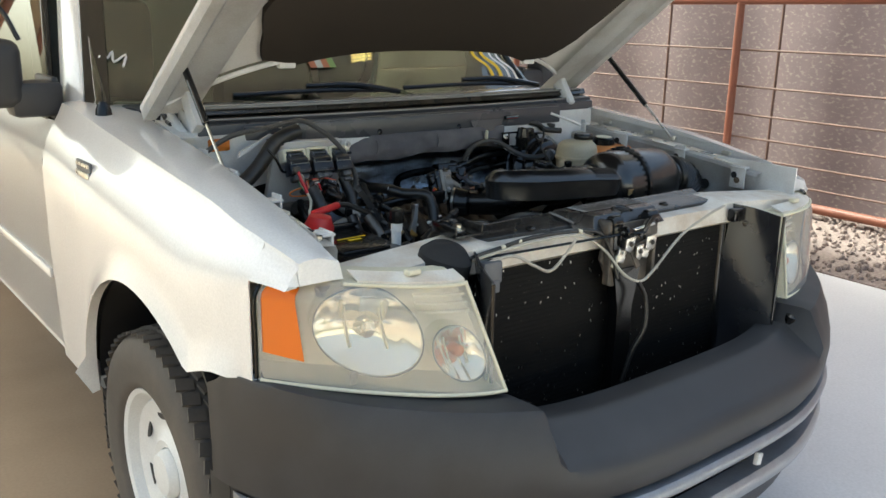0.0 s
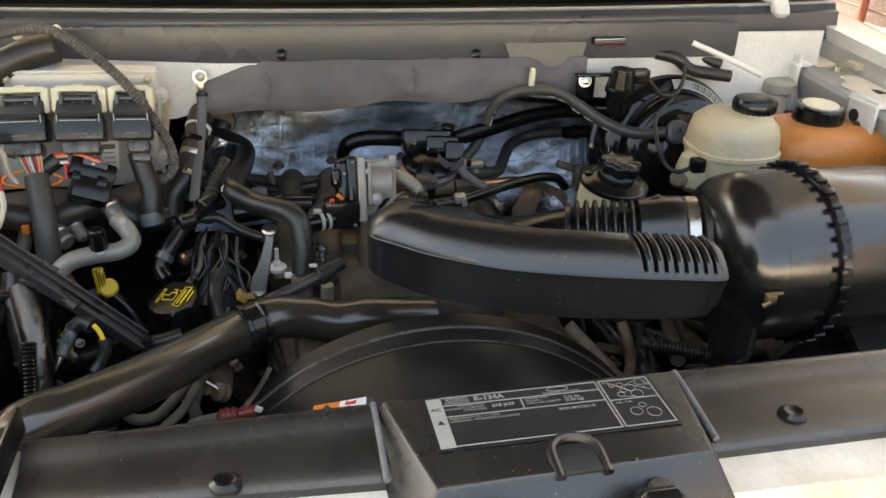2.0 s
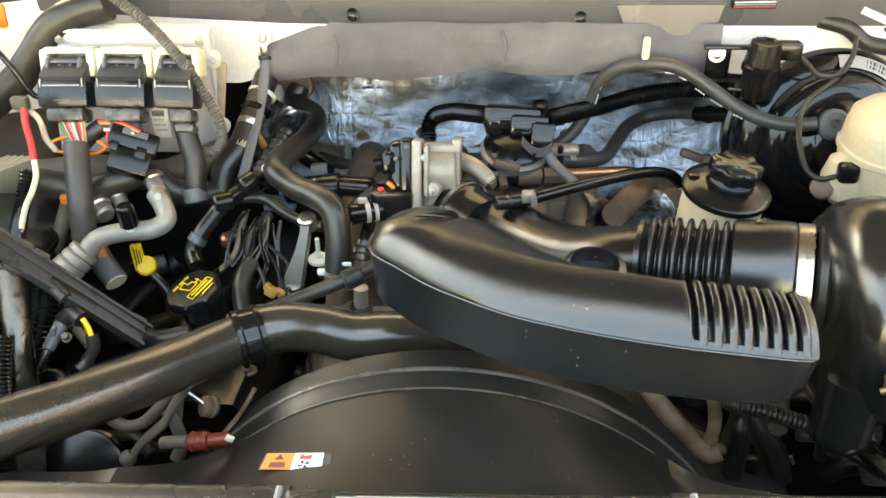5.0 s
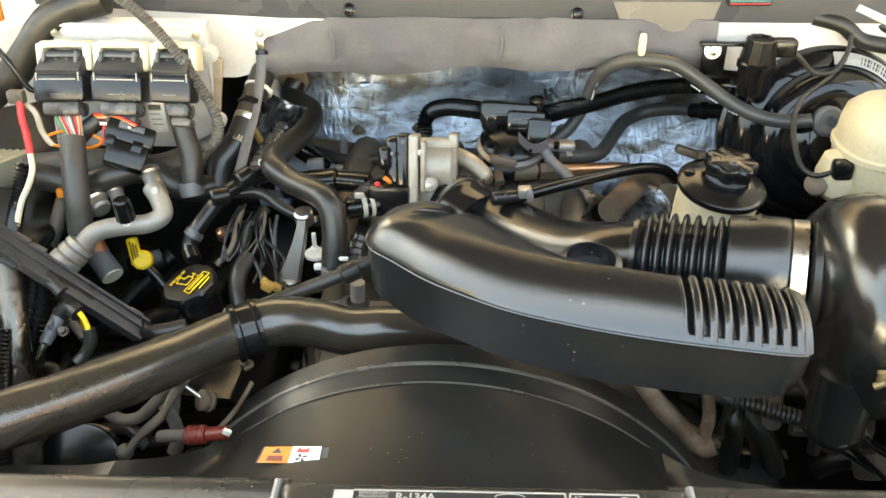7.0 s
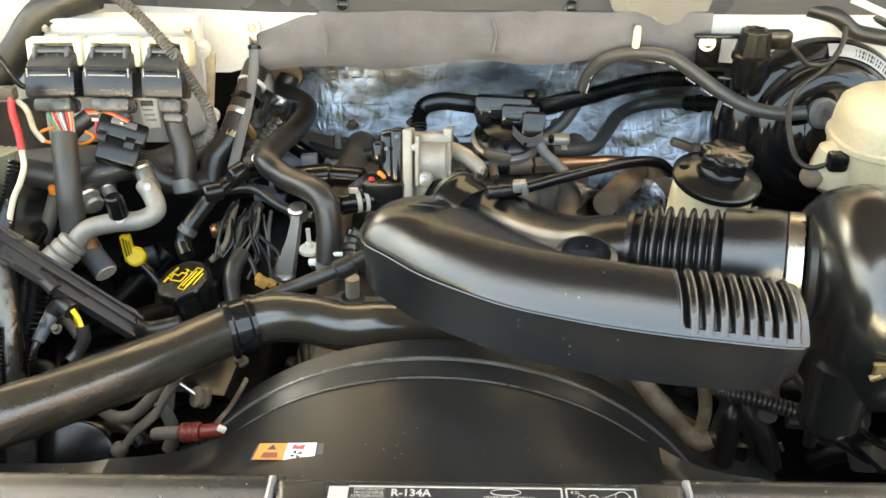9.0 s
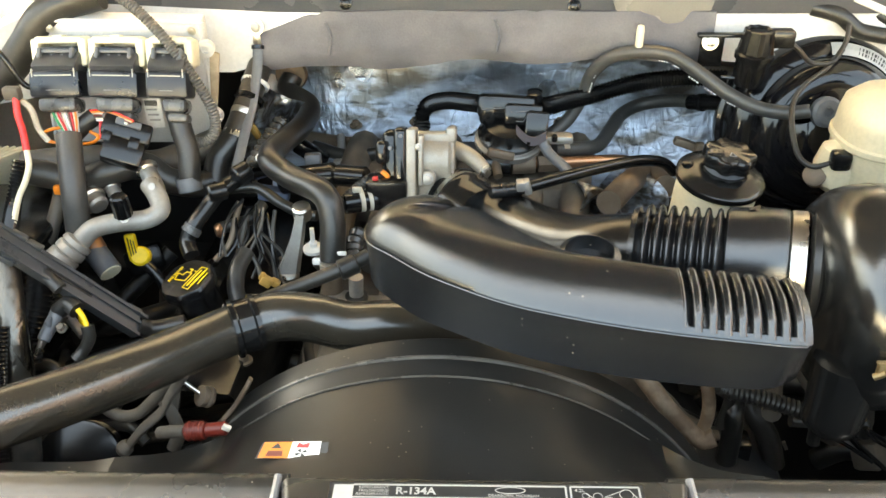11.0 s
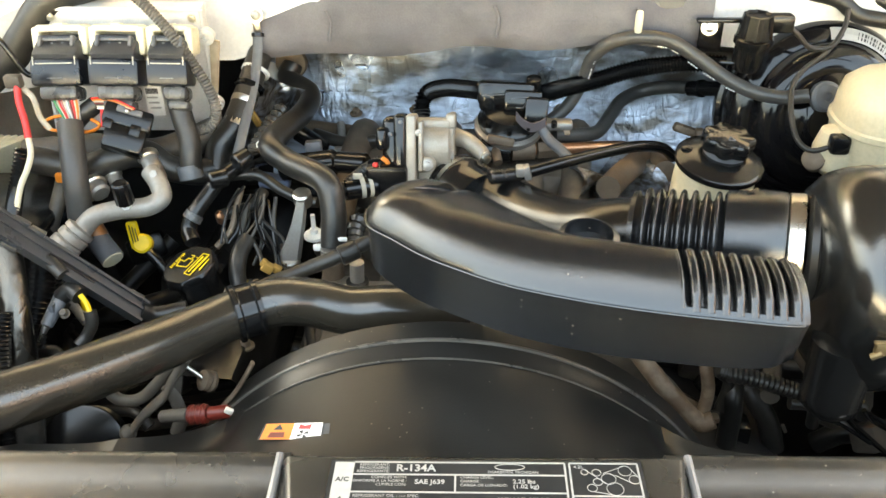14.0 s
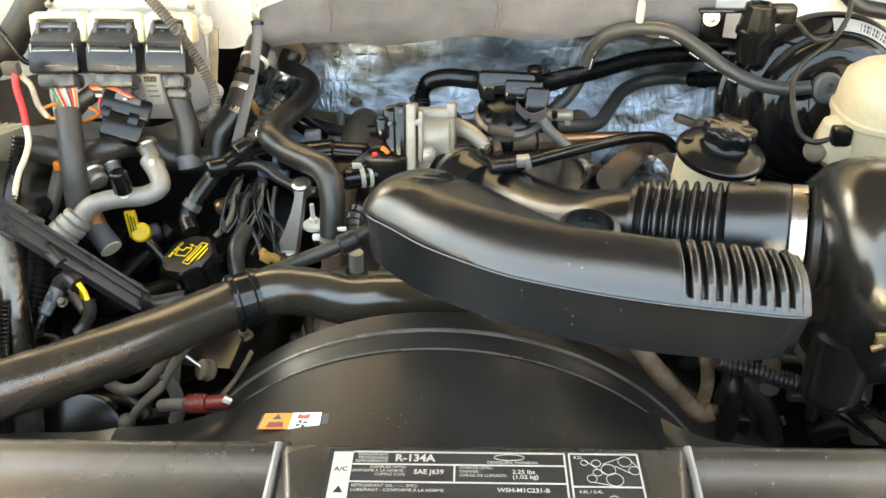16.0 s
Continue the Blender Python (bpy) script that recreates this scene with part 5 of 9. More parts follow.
    for y in (-0.001, -0.028, -0.062):
        frame_line(0.150, y, 0.193, y)
    def words(body, x, y, size, align="LEFT", bold=0.0002, material=PRINT):
        part("lettering", text_bm(body, size, M @ Matrix.Translation((x, y, 0.0007)), align, bold * max(0.0, min(1.0, (size - 0.0032) / 0.004)), 0.00005), material, lab, smooth=False)
    for k, w in enumerate(("REFRIGERANT:", "FRIGORIGÈNE:", "REFRIGERANTE:")):
        words(w, 0.0355, -0.0042 - 0.0028 * k, 0.0030, "RIGHT")
    words("R-134A", 0.0395, -0.0086, 0.0082)
    for k, w in enumerate(("COMPLIES WITH:", "CONFORME À LA NORME :", "CUMPLE CON:")):
        words(w, 0.047, -0.0148 - 0.003 * k, 0.0030, "RIGHT")
    words("SAE J639", 0.052, -0.0192, 0.0052)
    for k, w in enumerate(("CHARGE LEVEL:", "CHARGE :", "CARGA DE LLENADO:")):
        words(w, 0.0805, -0.0145 - 0.0032 * k, 0.0030)
    words("2.25 lbs", 0.1135, -0.0182, 0.0046)
    words("(1.02 kg)", 0.1135, -0.0222, 0.0046)
    words("DEARBORN, MICHIGAN", 0.098, -0.0100, 0.0030)
    words("REFRIGERANT OIL - FORD SPEC:".replace("FORD", "----"), 0.0140, -0.0300, 0.0032)
    words("LUBRIFIANT - CONFORME À LA NORME", 0.0140, -0.0335, 0.0032)
    words("WSH-M1C231-B", 0.104, -0.0330, 0.0046)
    words("A/C", 0.0018, -0.0175, 0.0052, material=INK)
    words("4.2L", 0.1525, -0.0052, 0.0036)
    words("4.6L / 5.4L", 0.1535, -0.0330, 0.0034)
    part("warning_sign", plate([place(0.0035, -0.035, 0.0008), place(0.0095, -0.035, 0.0008), place(0.0065, -0.0296, 0.0008)], 0.0001), INK, lab, smooth=False)
    part("maker_mark", tube([tuple(place(0.112 + 0.0095 * math.cos(a), -0.0048 + 0.0026 * math.sin(a), 0.0008)) for a in [2 * math.pi * k / 24 for k in range(25)]], 0.00025, 5, 1), PRINT, lab)
    for k, (x, y, r) in enumerate(((0.159, -0.0085, 0.0022), (0.1665, -0.0088, 0.0028), (0.1735, -0.0140, 0.0045), (0.1665, -0.0165, 0.0028), (0.1845, -0.0072, 0.0042), (0.1895, -0.0145, 0.0034), (0.1625, -0.0215, 0.0030), (0.1765, -0.0222, 0.0052), (0.166, -0.045, 0.005), (0.180, -0.048, 0.006), (0.174, -0.038, 0.003))):
        part("pulley_circle", tube([tuple(place(x + r * math.cos(a), y + r * math.sin(a), 0.0008)) for a in [2 * math.pi * k2 / 20 for k2 in range(21)]], 0.00022, 5, 1), PRINT, lab)
    for a, b in (((0.159, -0.0063), (0.1725, -0.0185)), ((0.1705, -0.0095), (0.1845, -0.003)), ((0.1885, -0.0060), (0.1925, -0.0130)), ((0.163, -0.0243), (0.1765, -0.0274)), ((0.178, -0.011), (0.188, -0.0175))):
        part("belt_line", tube([tuple(place(*a, 0.0008)), tuple(place(*b, 0.0008))], 0.00022, 5, 1), PRINT, lab)

    # pale wires draped along the support
    def drape(name, pts, r, m, label):
        part(name, tube(pts, r, 10, 10), m, None, label, category="cable")
    drape("cable", [(-0.45, -0.04, 0.985), (-0.30, -0.055, 1.005), (-0.16, -0.055, 1.0), (-0.09, -0.07, 0.96), (-0.045, -0.095, 0.90), (0.01, -0.10, 0.875), (0.07, -0.09, 0.895), (0.18, -0.07, 0.955), (0.30, -0.055, 0.99), (0.43, -0.02, 1.0)], 0.0034, BROWNW, "pale grey cable draped across the radiator support")
    drape("cable", [(-0.44, -0.045, 0.97), (-0.36, -0.06, 0.985), (-0.30, -0.065, 0.955), (-0.25, -0.065, 0.935), (-0.20, -0.06, 0.965), (-0.17, -0.058, 0.995)], 0.0036, BROWNW, "pale grey cable hanging in a loop")
    drape("wiring_loom", [(-0.47, -0.035, 0.985), (-0.38, -0.04, 1.0), (-0.30, -0.045, 1.012), (-0.18, -0.05, 1.012), (-0.10, -0.06, 1.0), (-0.07, -0.075, 0.95), (-0.06, -0.09, 0.89)], 0.0048, TAPE, "black taped wiring loom along the support")
    for a, b in (((-0.375, -0.0408, 1.0004), (-0.365, -0.0414, 1.002)), ((-0.33, -0.0435, 1.0075), (-0.322, -0.044, 1.009)), ((-0.16, -0.052, 1.0105), (-0.150, -0.053, 1.009))):
        part("tape_mark", cyl(a, b, 0.0056, sides=12), IVORY, None, "pale tape band round the wiring loom", category="tape", group="tape bands")
    drape("cable", [(0.0, -0.10, 0.875), (0.03, -0.10, 0.83), (0.025, -0.11, 0.76), (0.0, -0.10, 0.70), (-0.02, -0.09, 0.62)], 0.006, RUBBER, "black cable hanging down the centre post")
    part("sensor_block", join(box((-0.41, -0.05, 0.955), (0.05, 0.025, 0.05), 0.005), box((-0.41, -0.055, 0.925), (0.035, 0.02, 0.03), 0.004)), GREYP, None, "grey sensor block on the support", category="sensor")
    part("sensor_block", box((0.43, -0.05, 0.975), (0.05, 0.025, 0.035), 0.005), BLACK, None, "black sensor block on the support", category="sensor")


front_end()


# ---- fan shroud ----
def shroud():
    sh = thing("fan_shroud", "dusty black plastic radiator fan shroud with a warning sticker", "fan shroud")
    R, CX, CZ = 0.2855, -0.022, 0.6714
    def ring_z(x):
        return CZ + math.sqrt(max(0.004, R * R - min(abs(x - CX), R * 0.97) ** 2))
    def ease(t):
        t = min(1, max(0, t))
        return t * t * (3 - 2 * t)
    def top(u, v):
        # v from the radiator back to the ring, then down behind it
        x = lerp(-0.45, 0.47, u)
        k = ease((0.252 - abs(x - CX)) / 0.06)
        yb = lerp(0.162 - 0.03 * max(0, abs(x) - 0.28), 0.270, k)
        zb = lerp(0.950 - 0.25 * max(0, abs(x) - 0.36), ring_z(x), k) + 0.011 * math.exp(-((abs(x - CX) - 0.228) / 0.032) ** 2)
        t = min(1, v / 0.8)
        z = lerp(0.957, zb, ease((t * yb - 0.03) / max(0.05, yb - 0.05)) if k > 0 else ease(t))
        if v > 0.8:
            z -= 0.09 * (v - 0.8) / 0.2 * (1 - k)
        crease = 0.0025 * math.exp(-((x + 0.035 - 0.02 * t) / 0.010) ** 2) * (1 - t)
        return (x, lerp(0.06, yb, t), z + crease)
    part("shroud_body", sheet(top, 110, 30, 0.003), SHROUD, sh)
    prof = [(R - 0.004, 0.0), (R + 0.0005, 0.001), (R + 0.001, 0.005), (R + 0.003, 0.010), (R + 0.004, 0.016), (R + 0.006, 0.026), (R + 0.007, 0.044), (R + 0.004, 0.048), (R - 0.004, 0.048), (R - 0.004, 0.02), (R - 0.006, 0.0)]
    part("shroud_ring", lathe(prof, (CX, 0.268, CZ), (0, 1, 0), 120), SHROUD, sh)
    part("seam_bead", tube([(CX + (R + 0.001) * math.sin(a), 0.2665, CZ + (R + 0.001) * math.cos(a)) for a in [lerp(-1.0, 1.0, k / 40) for k in range(41)]], 0.0009, 8, 1), LIP, sh)
    part("ring_lip", tube([(CX + (R + 0.0045) * math.sin(a), 0.288, CZ + (R + 0.0045) * math.cos(a)) for a in [lerp(-1.0, 1.0, k / 40) for k in range(41)]], 0.0022, 8, 1), LIP, sh)
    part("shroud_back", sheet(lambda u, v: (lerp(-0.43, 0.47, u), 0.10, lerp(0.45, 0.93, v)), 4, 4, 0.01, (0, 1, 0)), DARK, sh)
    # warning sticker, orange and white
    a, b, c, d = [Vector(p) for p in ((-0.168, 0.186, 0.933), (-0.115, 0.178, 0.943), (-0.114, 0.190, 0.950), (-0.164, 0.199, 0.938))]
    nrm = (b - a).cross(d - a).normalized() * 0.003
    mid0, mid1 = a.lerp(b, 0.5), d.lerp(c, 0.5)
    st = part("warning_sticker", plate([a - (b - a) * 0.05 + nrm * 0.6, b + (b - a) * 0.12 + nrm * 0.6, c + (c - d) * 0.12 + nrm * 0.6, d - (c - d) * 0.05 + nrm * 0.6], 0.0003), INK, sh, "orange and white moving fan warning sticker", smooth=False)
    part("orange_half", plate([a + nrm, mid0 + nrm, mid1 + nrm, d + nrm], 0.0003), ORANGE, st, smooth=False)
    part("white_half", plate([mid0 + nrm, b + nrm, c + nrm, mid1 + nrm], 0.0003), PAPER, st, smooth=False)
    def at(u, v, k=1.25):
        return a.lerp(b, u).lerp(d.lerp(c, u), v) + nrm * k
    part("triangle", plate([at(0.17, 0.58), at(0.34, 0.58), at(0.255, 0.92)], 0.0002), INK, st, smooth=False)
    part("book_sign", plate([at(0.12, 0.10), at(0.40, 0.10), at(0.38, 0.42), at(0.14, 0.42)], 0.0002), MAROON, st, smooth=False)
    part("cross_sign", plate([at(0.60, 0.62), at(0.80, 0.60), at(0.82, 0.90), at(0.70, 0.80), at(0.62, 0.92)], 0.0002), RED, st, smooth=False)
    for k in range(4):
        an = k * math.pi / 2 + 0.5
        q = [at(0.70 + 0.10 * r * math.cos(an + t), 0.30 + 0.24 * r * math.sin(an + t)) for r, t in ((0.1, 0), (1, -0.4), (1.05, 0.3), (0.3, 0.6))]
        part("fan_sign", plate(q, 0.0002), INK, st, smooth=False)
    # fan in the shroud
    fan = part("fan", lathe([(0.05, 0), (0.07, 0.03), (0.02, 0.05)], (CX, 0.28, CZ), (0, 1, 0), 24), DARK, sh)
    for k in range(9):
        an = 2 * math.pi * k / 9
        part("blade", plate([(0.06 * math.cos(an), 0.30, CZ + 0.06 * math.sin(an)), (0.22 * math.cos(an - 0.1), 0.29, CZ + 0.22 * math.sin(an - 0.1)), (0.22 * math.cos(an + 0.35), 0.33, CZ + 0.22 * math.sin(an + 0.35)), (0.06 * math.cos(an + 0.4), 0.32, CZ + 0.06 * math.sin(an + 0.4))], 0.004), DARK, fan)


shroud()


# ---- air intake ----
def intake():
    res = thing("air_resonator", "black moulded air intake resonator with cooling ribs", "air duct")
    # outer seam F, foot of the outer wall B, ridge R and inner edge Q, from the hidden back of the rounded nose round to the open end
    F = [(-0.012, 0.397, 1.050), (-0.045, 0.408, 1.050), (-0.073, 0.400, 1.050), (-0.090, 0.382, 1.050), (-0.096, 0.360, 1.051), (-0.090, 0.336, 1.052), (-0.066, 0.314, 1.052), (-0.040, 0.289, 1.053), (-0.013, 0.269, 1.054), (0.031, 0.243, 1.055), (0.075, 0.226, 1.056), (0.117, 0.216, 1.055), (0.160, 0.210, 1.053), (0.200, 0.208, 1.050), (0.239, 0.208, 1.046), (0.256, 0.210, 1.044)]
    B = [(-0.010, 0.392, 1.000), (-0.043, 0.402, 1.000), (-0.070, 0.396, 1.000), (-0.086, 0.380, 1.001), (-0.093, 0.360, 1.001), (-0.084, 0.334, 1.001), (-0.056, 0.303, 1.001), (-0.036, 0.286, 1.001), (-0.015, 0.273, 1.001), (0.032, 0.246, 1.002), (0.077, 0.228, 1.003), (0.120, 0.217, 1.003), (0.165, 0.211, 1.002), (0.205, 0.208, 1.001), (0.236, 0.210, 1.000), (0.252, 0.217, 1.001)]
    R = [(-0.030, 0.366, 1.077), (-0.037, 0.366, 1.078), (-0.045, 0.363, 1.078), (-0.052, 0.358, 1.078), (-0.056, 0.351, 1.078), (-0.053, 0.342, 1.079), (-0.044, 0.334, 1.080), (-0.030, 0.324, 1.080), (-0.009, 0.312, 1.081), (0.032, 0.293, 1.081), (0.076, 0.278, 1.081), (0.119, 0.267, 1.081), (0.161, 0.262, 1.078), (0.203, 0.262, 1.073), (0.240, 0.263, 1.068), (0.257, 0.264, 1.066)]
    Q = [(-0.016, 0.378, 1.066), (-0.017, 0.377, 1.066), (-0.018, 0.376, 1.066), (-0.018, 0.376, 1.066), (-0.016, 0.376, 1.066), (-0.012, 0.377, 1.066), (-0.004, 0.378, 1.066), (0.010, 0.371, 1.066), (0.026, 0.354, 1.066), (0.052, 0.328, 1.066), (0.088, 0.298, 1.068), (0.124, 0.282, 1.071), (0.163, 0.274, 1.070), (0.206, 0.273, 1.066), (0.242, 0.273, 1.061), (0.258, 0.273, 1.059)]
    F, B, R, Q = smooth_path(F, 6), smooth_path(B, 6), smooth_path(R, 6), smooth_path(Q, 6)
    up = Vector((0, 0, 1))

    def section(f, b, r, q, sink=0.0):
        """Seam, rounded shoulder, ridge, inner flank, then under and up the outer wall."""
        back = Vector((r.x - f.x, r.y - f.y, 0)).normalized()
        crown = 0.0095 * min(1.0, (r - f).length / 0.05)
        pts = []
        for k in range(15):
            t = k / 14
            e = 0 if k < 2 else 1
            pts.append(f.lerp(r, t) + up * (crown * math.sin(math.pi * t ** 0.8) - sink * e) + back * 0.3 * sink * e)
        pts += [r.lerp(q, 0.3) + up * (0.0008 - sink), r.lerp(q, 0.65) + up * (0.0008 - sink), q - up * sink]
        low = b.z + 0.004
        side = Vector((q.x, q.y, 0)) + back * 0.010
        pts += [side + up * (q.z - 0.010 - sink), side + up * (0.5 * (q.z + low)), Vector((q.x, q.y, low)) + back * 0.006]
        end = Vector((q.x, q.y, low))
        pts += [end.lerp(b, 0.5), b.lerp(end, 0.14) - up * 0.001, b.lerp(end, 0.04), b + up * 0.003 - back * 0.001, b.lerp(f, 0.3) + back * 0.0002, b.lerp(f, 0.7) + back * 0.0006, b.lerp(f, 0.975) + back * 0.0002]
        return pts

    RIB0 = 0.166
    fine = []
    for i in range(len(F) - 1):
        m = 3 if F[i + 1].x > 0.150 else 1
        fine += [tuple(c[i].lerp(c[i + 1], k / m) for c in (F, B, R, Q)) for k in range(m)]
    fine.append((F[-1], B[-1], R[-1], Q[-1]))
    secs = [section(*c, sink=0.0065 * min(1.0, max(0.0, (c[0].x - RIB0) / 0.004)) * min(1.0, max(0.0, (0.253 - c[0].x) / 0.003))) for c in fine]
    c1 = sum((Vector(p) for p in secs[-1]), Vector()) / len(secs[-1])
    secs.append([c1.lerp(p, 0.93) + Vector((0.005, 0, 0)) for p in secs[-1]])
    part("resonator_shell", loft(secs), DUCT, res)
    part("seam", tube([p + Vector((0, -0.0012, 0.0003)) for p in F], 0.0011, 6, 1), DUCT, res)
    # cooling ribs over the outer end
    for k in range(8):
        fx = lerp(RIB0 + 0.009, 0.2515, k / 7)
        i = next(j for j in range(len(F) - 1) if F[j].x > 0 and F[j].x <= fx <= F[j + 1].x)
        t = (fx - F[i].x) / (F[i + 1].x - F[i].x)
        line = section(*[c[i].lerp(c[i + 1], t) for c in (F, B, R, Q)])
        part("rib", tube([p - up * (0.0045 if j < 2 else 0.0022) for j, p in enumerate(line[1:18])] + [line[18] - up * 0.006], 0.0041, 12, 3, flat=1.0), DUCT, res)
    for x0 in (RIB0 - 0.001,):
        i = next(j for j in range(len(F) - 1) if F[j].x > 0 and F[j].x <= x0 <= F[j + 1].x)
        t = (x0 - F[i].x) / (F[i + 1].x - F[i].x)
        line = section(*[c[i].lerp(c[i + 1], t) for c in (F, B, R, Q)])
        part("rib_edge", tube([p - up * 0.0012 for p in line[1:18]], 0.0016, 8, 2), DUCT, res)

    zt = thing("intake_tube", "black moulded intake tube with bellows and steel band clamp", "air duct")
    P = [(0.006, 0.606, 0.934), (0.018, 0.594, 0.936), (0.040, 0.566, 0.938), (0.072, 0.522, 0.944), (0.108, 0.477, 0.957), (0.143, 0.444, 0.976), (0.176, 0.424, 0.989)]
    part("tube_elbow", tube(P, 0.037, 32, 8, r_end=0.042), BLACK, zt)
    A0, A1, A2, A3 = Vector((0.171, 0.426, 0.988)), Vector((0.246, 0.409, 0.996)), Vector((0.300, 0.391, 1.000)), Vector((0.314, 0.384, 1.002))
    ax = (A3 - A0).normalized()
    L = (A1 - A0).length
    prof = [(0.042, -0.010), (0.046, -0.009), (0.047, -0.004), (0.042, -0.002)]
    for k in range(7):
        z = L * (k + 0.5) / 7
        w = L / 7
        prof += [(0.0405, z - 0.47 * w), (0.0425, z - 0.34 * w), (0.0490, z - 0.20 * w), (0.0505, z - 0.06 * w), (0.0505, z + 0.06 * w), (0.0490, z + 0.20 * w), (0.0425, z + 0.34 * w), (0.0405, z + 0.47 * w)]
    prof.append((0.040, L + 0.003))
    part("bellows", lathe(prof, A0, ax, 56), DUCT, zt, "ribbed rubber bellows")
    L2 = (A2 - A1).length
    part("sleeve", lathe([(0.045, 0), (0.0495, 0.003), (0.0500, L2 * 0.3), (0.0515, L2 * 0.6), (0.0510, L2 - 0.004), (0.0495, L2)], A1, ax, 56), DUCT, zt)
    part("band_clamp", lathe([(0.0505, 0), (0.0520, 0.001), (0.0520, 0.014), (0.0505, 0.015)], A2 + ax * 0.001, ax, 60), STEEL, zt, "bright steel band clamp")
    part("seal_ring", lathe([(0.050, 0), (0.056, 0.003), (0.057, 0.009), (0.052, 0.014)], A2 + ax * 0.018, ax, 48), RUBBER, zt)
    part("lettering", text_bm("MAF", 0.016, plane_matrix(Vector((0.268, 0.398, 1.0475)), (0.38, -0.92, -0.02), (0.92, 0.38, 0.12)), "CENTER", 0.0006, 0.0016), DUCT, zt, smooth=False)
    part("tube_port", lathe([(0.026, 0), (0.028, 0.004), (0.028, 0.03), (0.022, 0.034), (0.020, 0.02)], Vector((0.107, 0.345, 1.040)) - Vector((0, 0, 0.03)), (0, -0.15, 1), 36), DUCT, zt)
    EC, ED = Vector((-0.026, 0.618, 0.937)), Vector((0.60, -0.74, 0.02)).normalized()
    part("elbow_collar", lathe([(0.038, -0.006), (0.0445, -0.004), (0.0460, 0.0), (0.0460, 0.003), (0.0435, 0.004), (0.0435, 0.013), (0.0462, 0.014), (0.0466, 0.018), (0.0450, 0.021), (0.0430, 0.028), (0.0410, 0.042), (0.038, 0.052)], EC, ED, 56), GLOSSB, zt, "black rubber cuff")
    part("elbow_clamp", lathe([(0.0436, 0.005), (0.0444, 0.0055), (0.0444, 0.0125), (0.0436, 0.013)], EC, ED, 56), STEEL, zt, "steel worm-drive clamp")
    part("clamp_screw", join(cyl((-0.062, 0.606, 0.948), (-0.052, 0.600, 0.962), 0.0048, sides=12), lathe([(0.006, 0), (0.006, 0.006)], (-0.063, 0.605, 0.946), (-0.4, -0.6, -0.6), 6)), STEEL, zt)

    # air cleaner: a lying drum with a toothed locking ring
    ac = thing("air_cleaner", "black cylindrical air cleaner housing with toothed lock ring", "air cleaner")
    C = Vector((0.311, 0.354, 0.990))
    d = Vector((1, 0.03, 0.0)).normalized()
    part("drum", lathe([(0.050, 0.0), (0.058, 0.001), (0.074, 0.005), (0.090, 0.013), (0.099, 0.025), (0.1025, 0.038), (0.1035, 0.052), (0.1040, 0.110)], C, d, 64), DRUM, ac)
    rb = C + d * 0.110
    part("lock_ring", lathe([(0.103, 0.0), (0.110, 0.002), (0.111, 0.012), (0.104, 0.014)], rb, d, 64), BLACK, ac)
    x = d.orthogonal().normalized()
    y = d.cross(x)
    for k in range(36):
        a = 2 * math.pi * k / 36
        p = rb + d * 0.004 + (x * math.cos(a) + y * math.sin(a)) * 0.112
        m = plane_matrix(p, d, (x * math.cos(a) + y * math.sin(a)))
        b = box((0, 0, 0), (0.014, 0.004, 0.008), 0.001)
        bmesh.ops.transform(b, matrix=m, verts=b.verts)
        part("tooth", b, BLACK, ac)
    part("drum_end", lathe([(0.1035, 0.122), (0.101, 0.24), (0.094, 0.27), (0.068, 0.30), (0.058, 0.305), (0.058, 0.34)], C, d, 64), DRUM, ac)
    part("inlet_hose", tube([C + d * 0.33, C + d * 0.355 + Vector((0, 0, -0.002)), C + d * 0.385 + Vector((0, -0.004, -0.018)), C + d * 0.405 + Vector((0, -0.008, -0.045))], 0.064, 40, 12, ribs=0.005, pitch=0.012), RUBBER, ac, "black corrugated inlet hose")
    part("clip", join(box((0.341, 0.249, 0.992), (0.014, 0.006, 0.012), 0.002), box((0.343, 0.248, 0.999), (0.022, 0.004, 0.003), 0.001), cyl((0.333, 0.248, 0.984), (0.340, 0.246, 0.990), 0.003, sides=10)), mat("dull_brass", (0.42, 0.30, 0.15), 0.42, 0.8, tint=(0.16, 0.11, 0.07), amount=0.6, scale=40), ac, "brass retaining clip")
    part("drum_seam", tube([tuple(C + d * 0.05 + (x * math.cos(a) + y * math.sin(a)) * 0.1032) for a in [2 * math.pi * k / 48 for k in range(49)]], 0.0007, 6, 1), DUCT, ac)
    part("drain_boot", lathe([(0.008, -0.046), (0.018, -0.044), (0.0245, -0.038), (0.0265, -0.028), (0.0262, -0.020), (0.0275, 0.0), (0.029, 0.030)], (0.333, 0.292, 0.932), (0.05, 0.10, 1), 44), DRUM, ac, "black rubber drain cup")


intake()


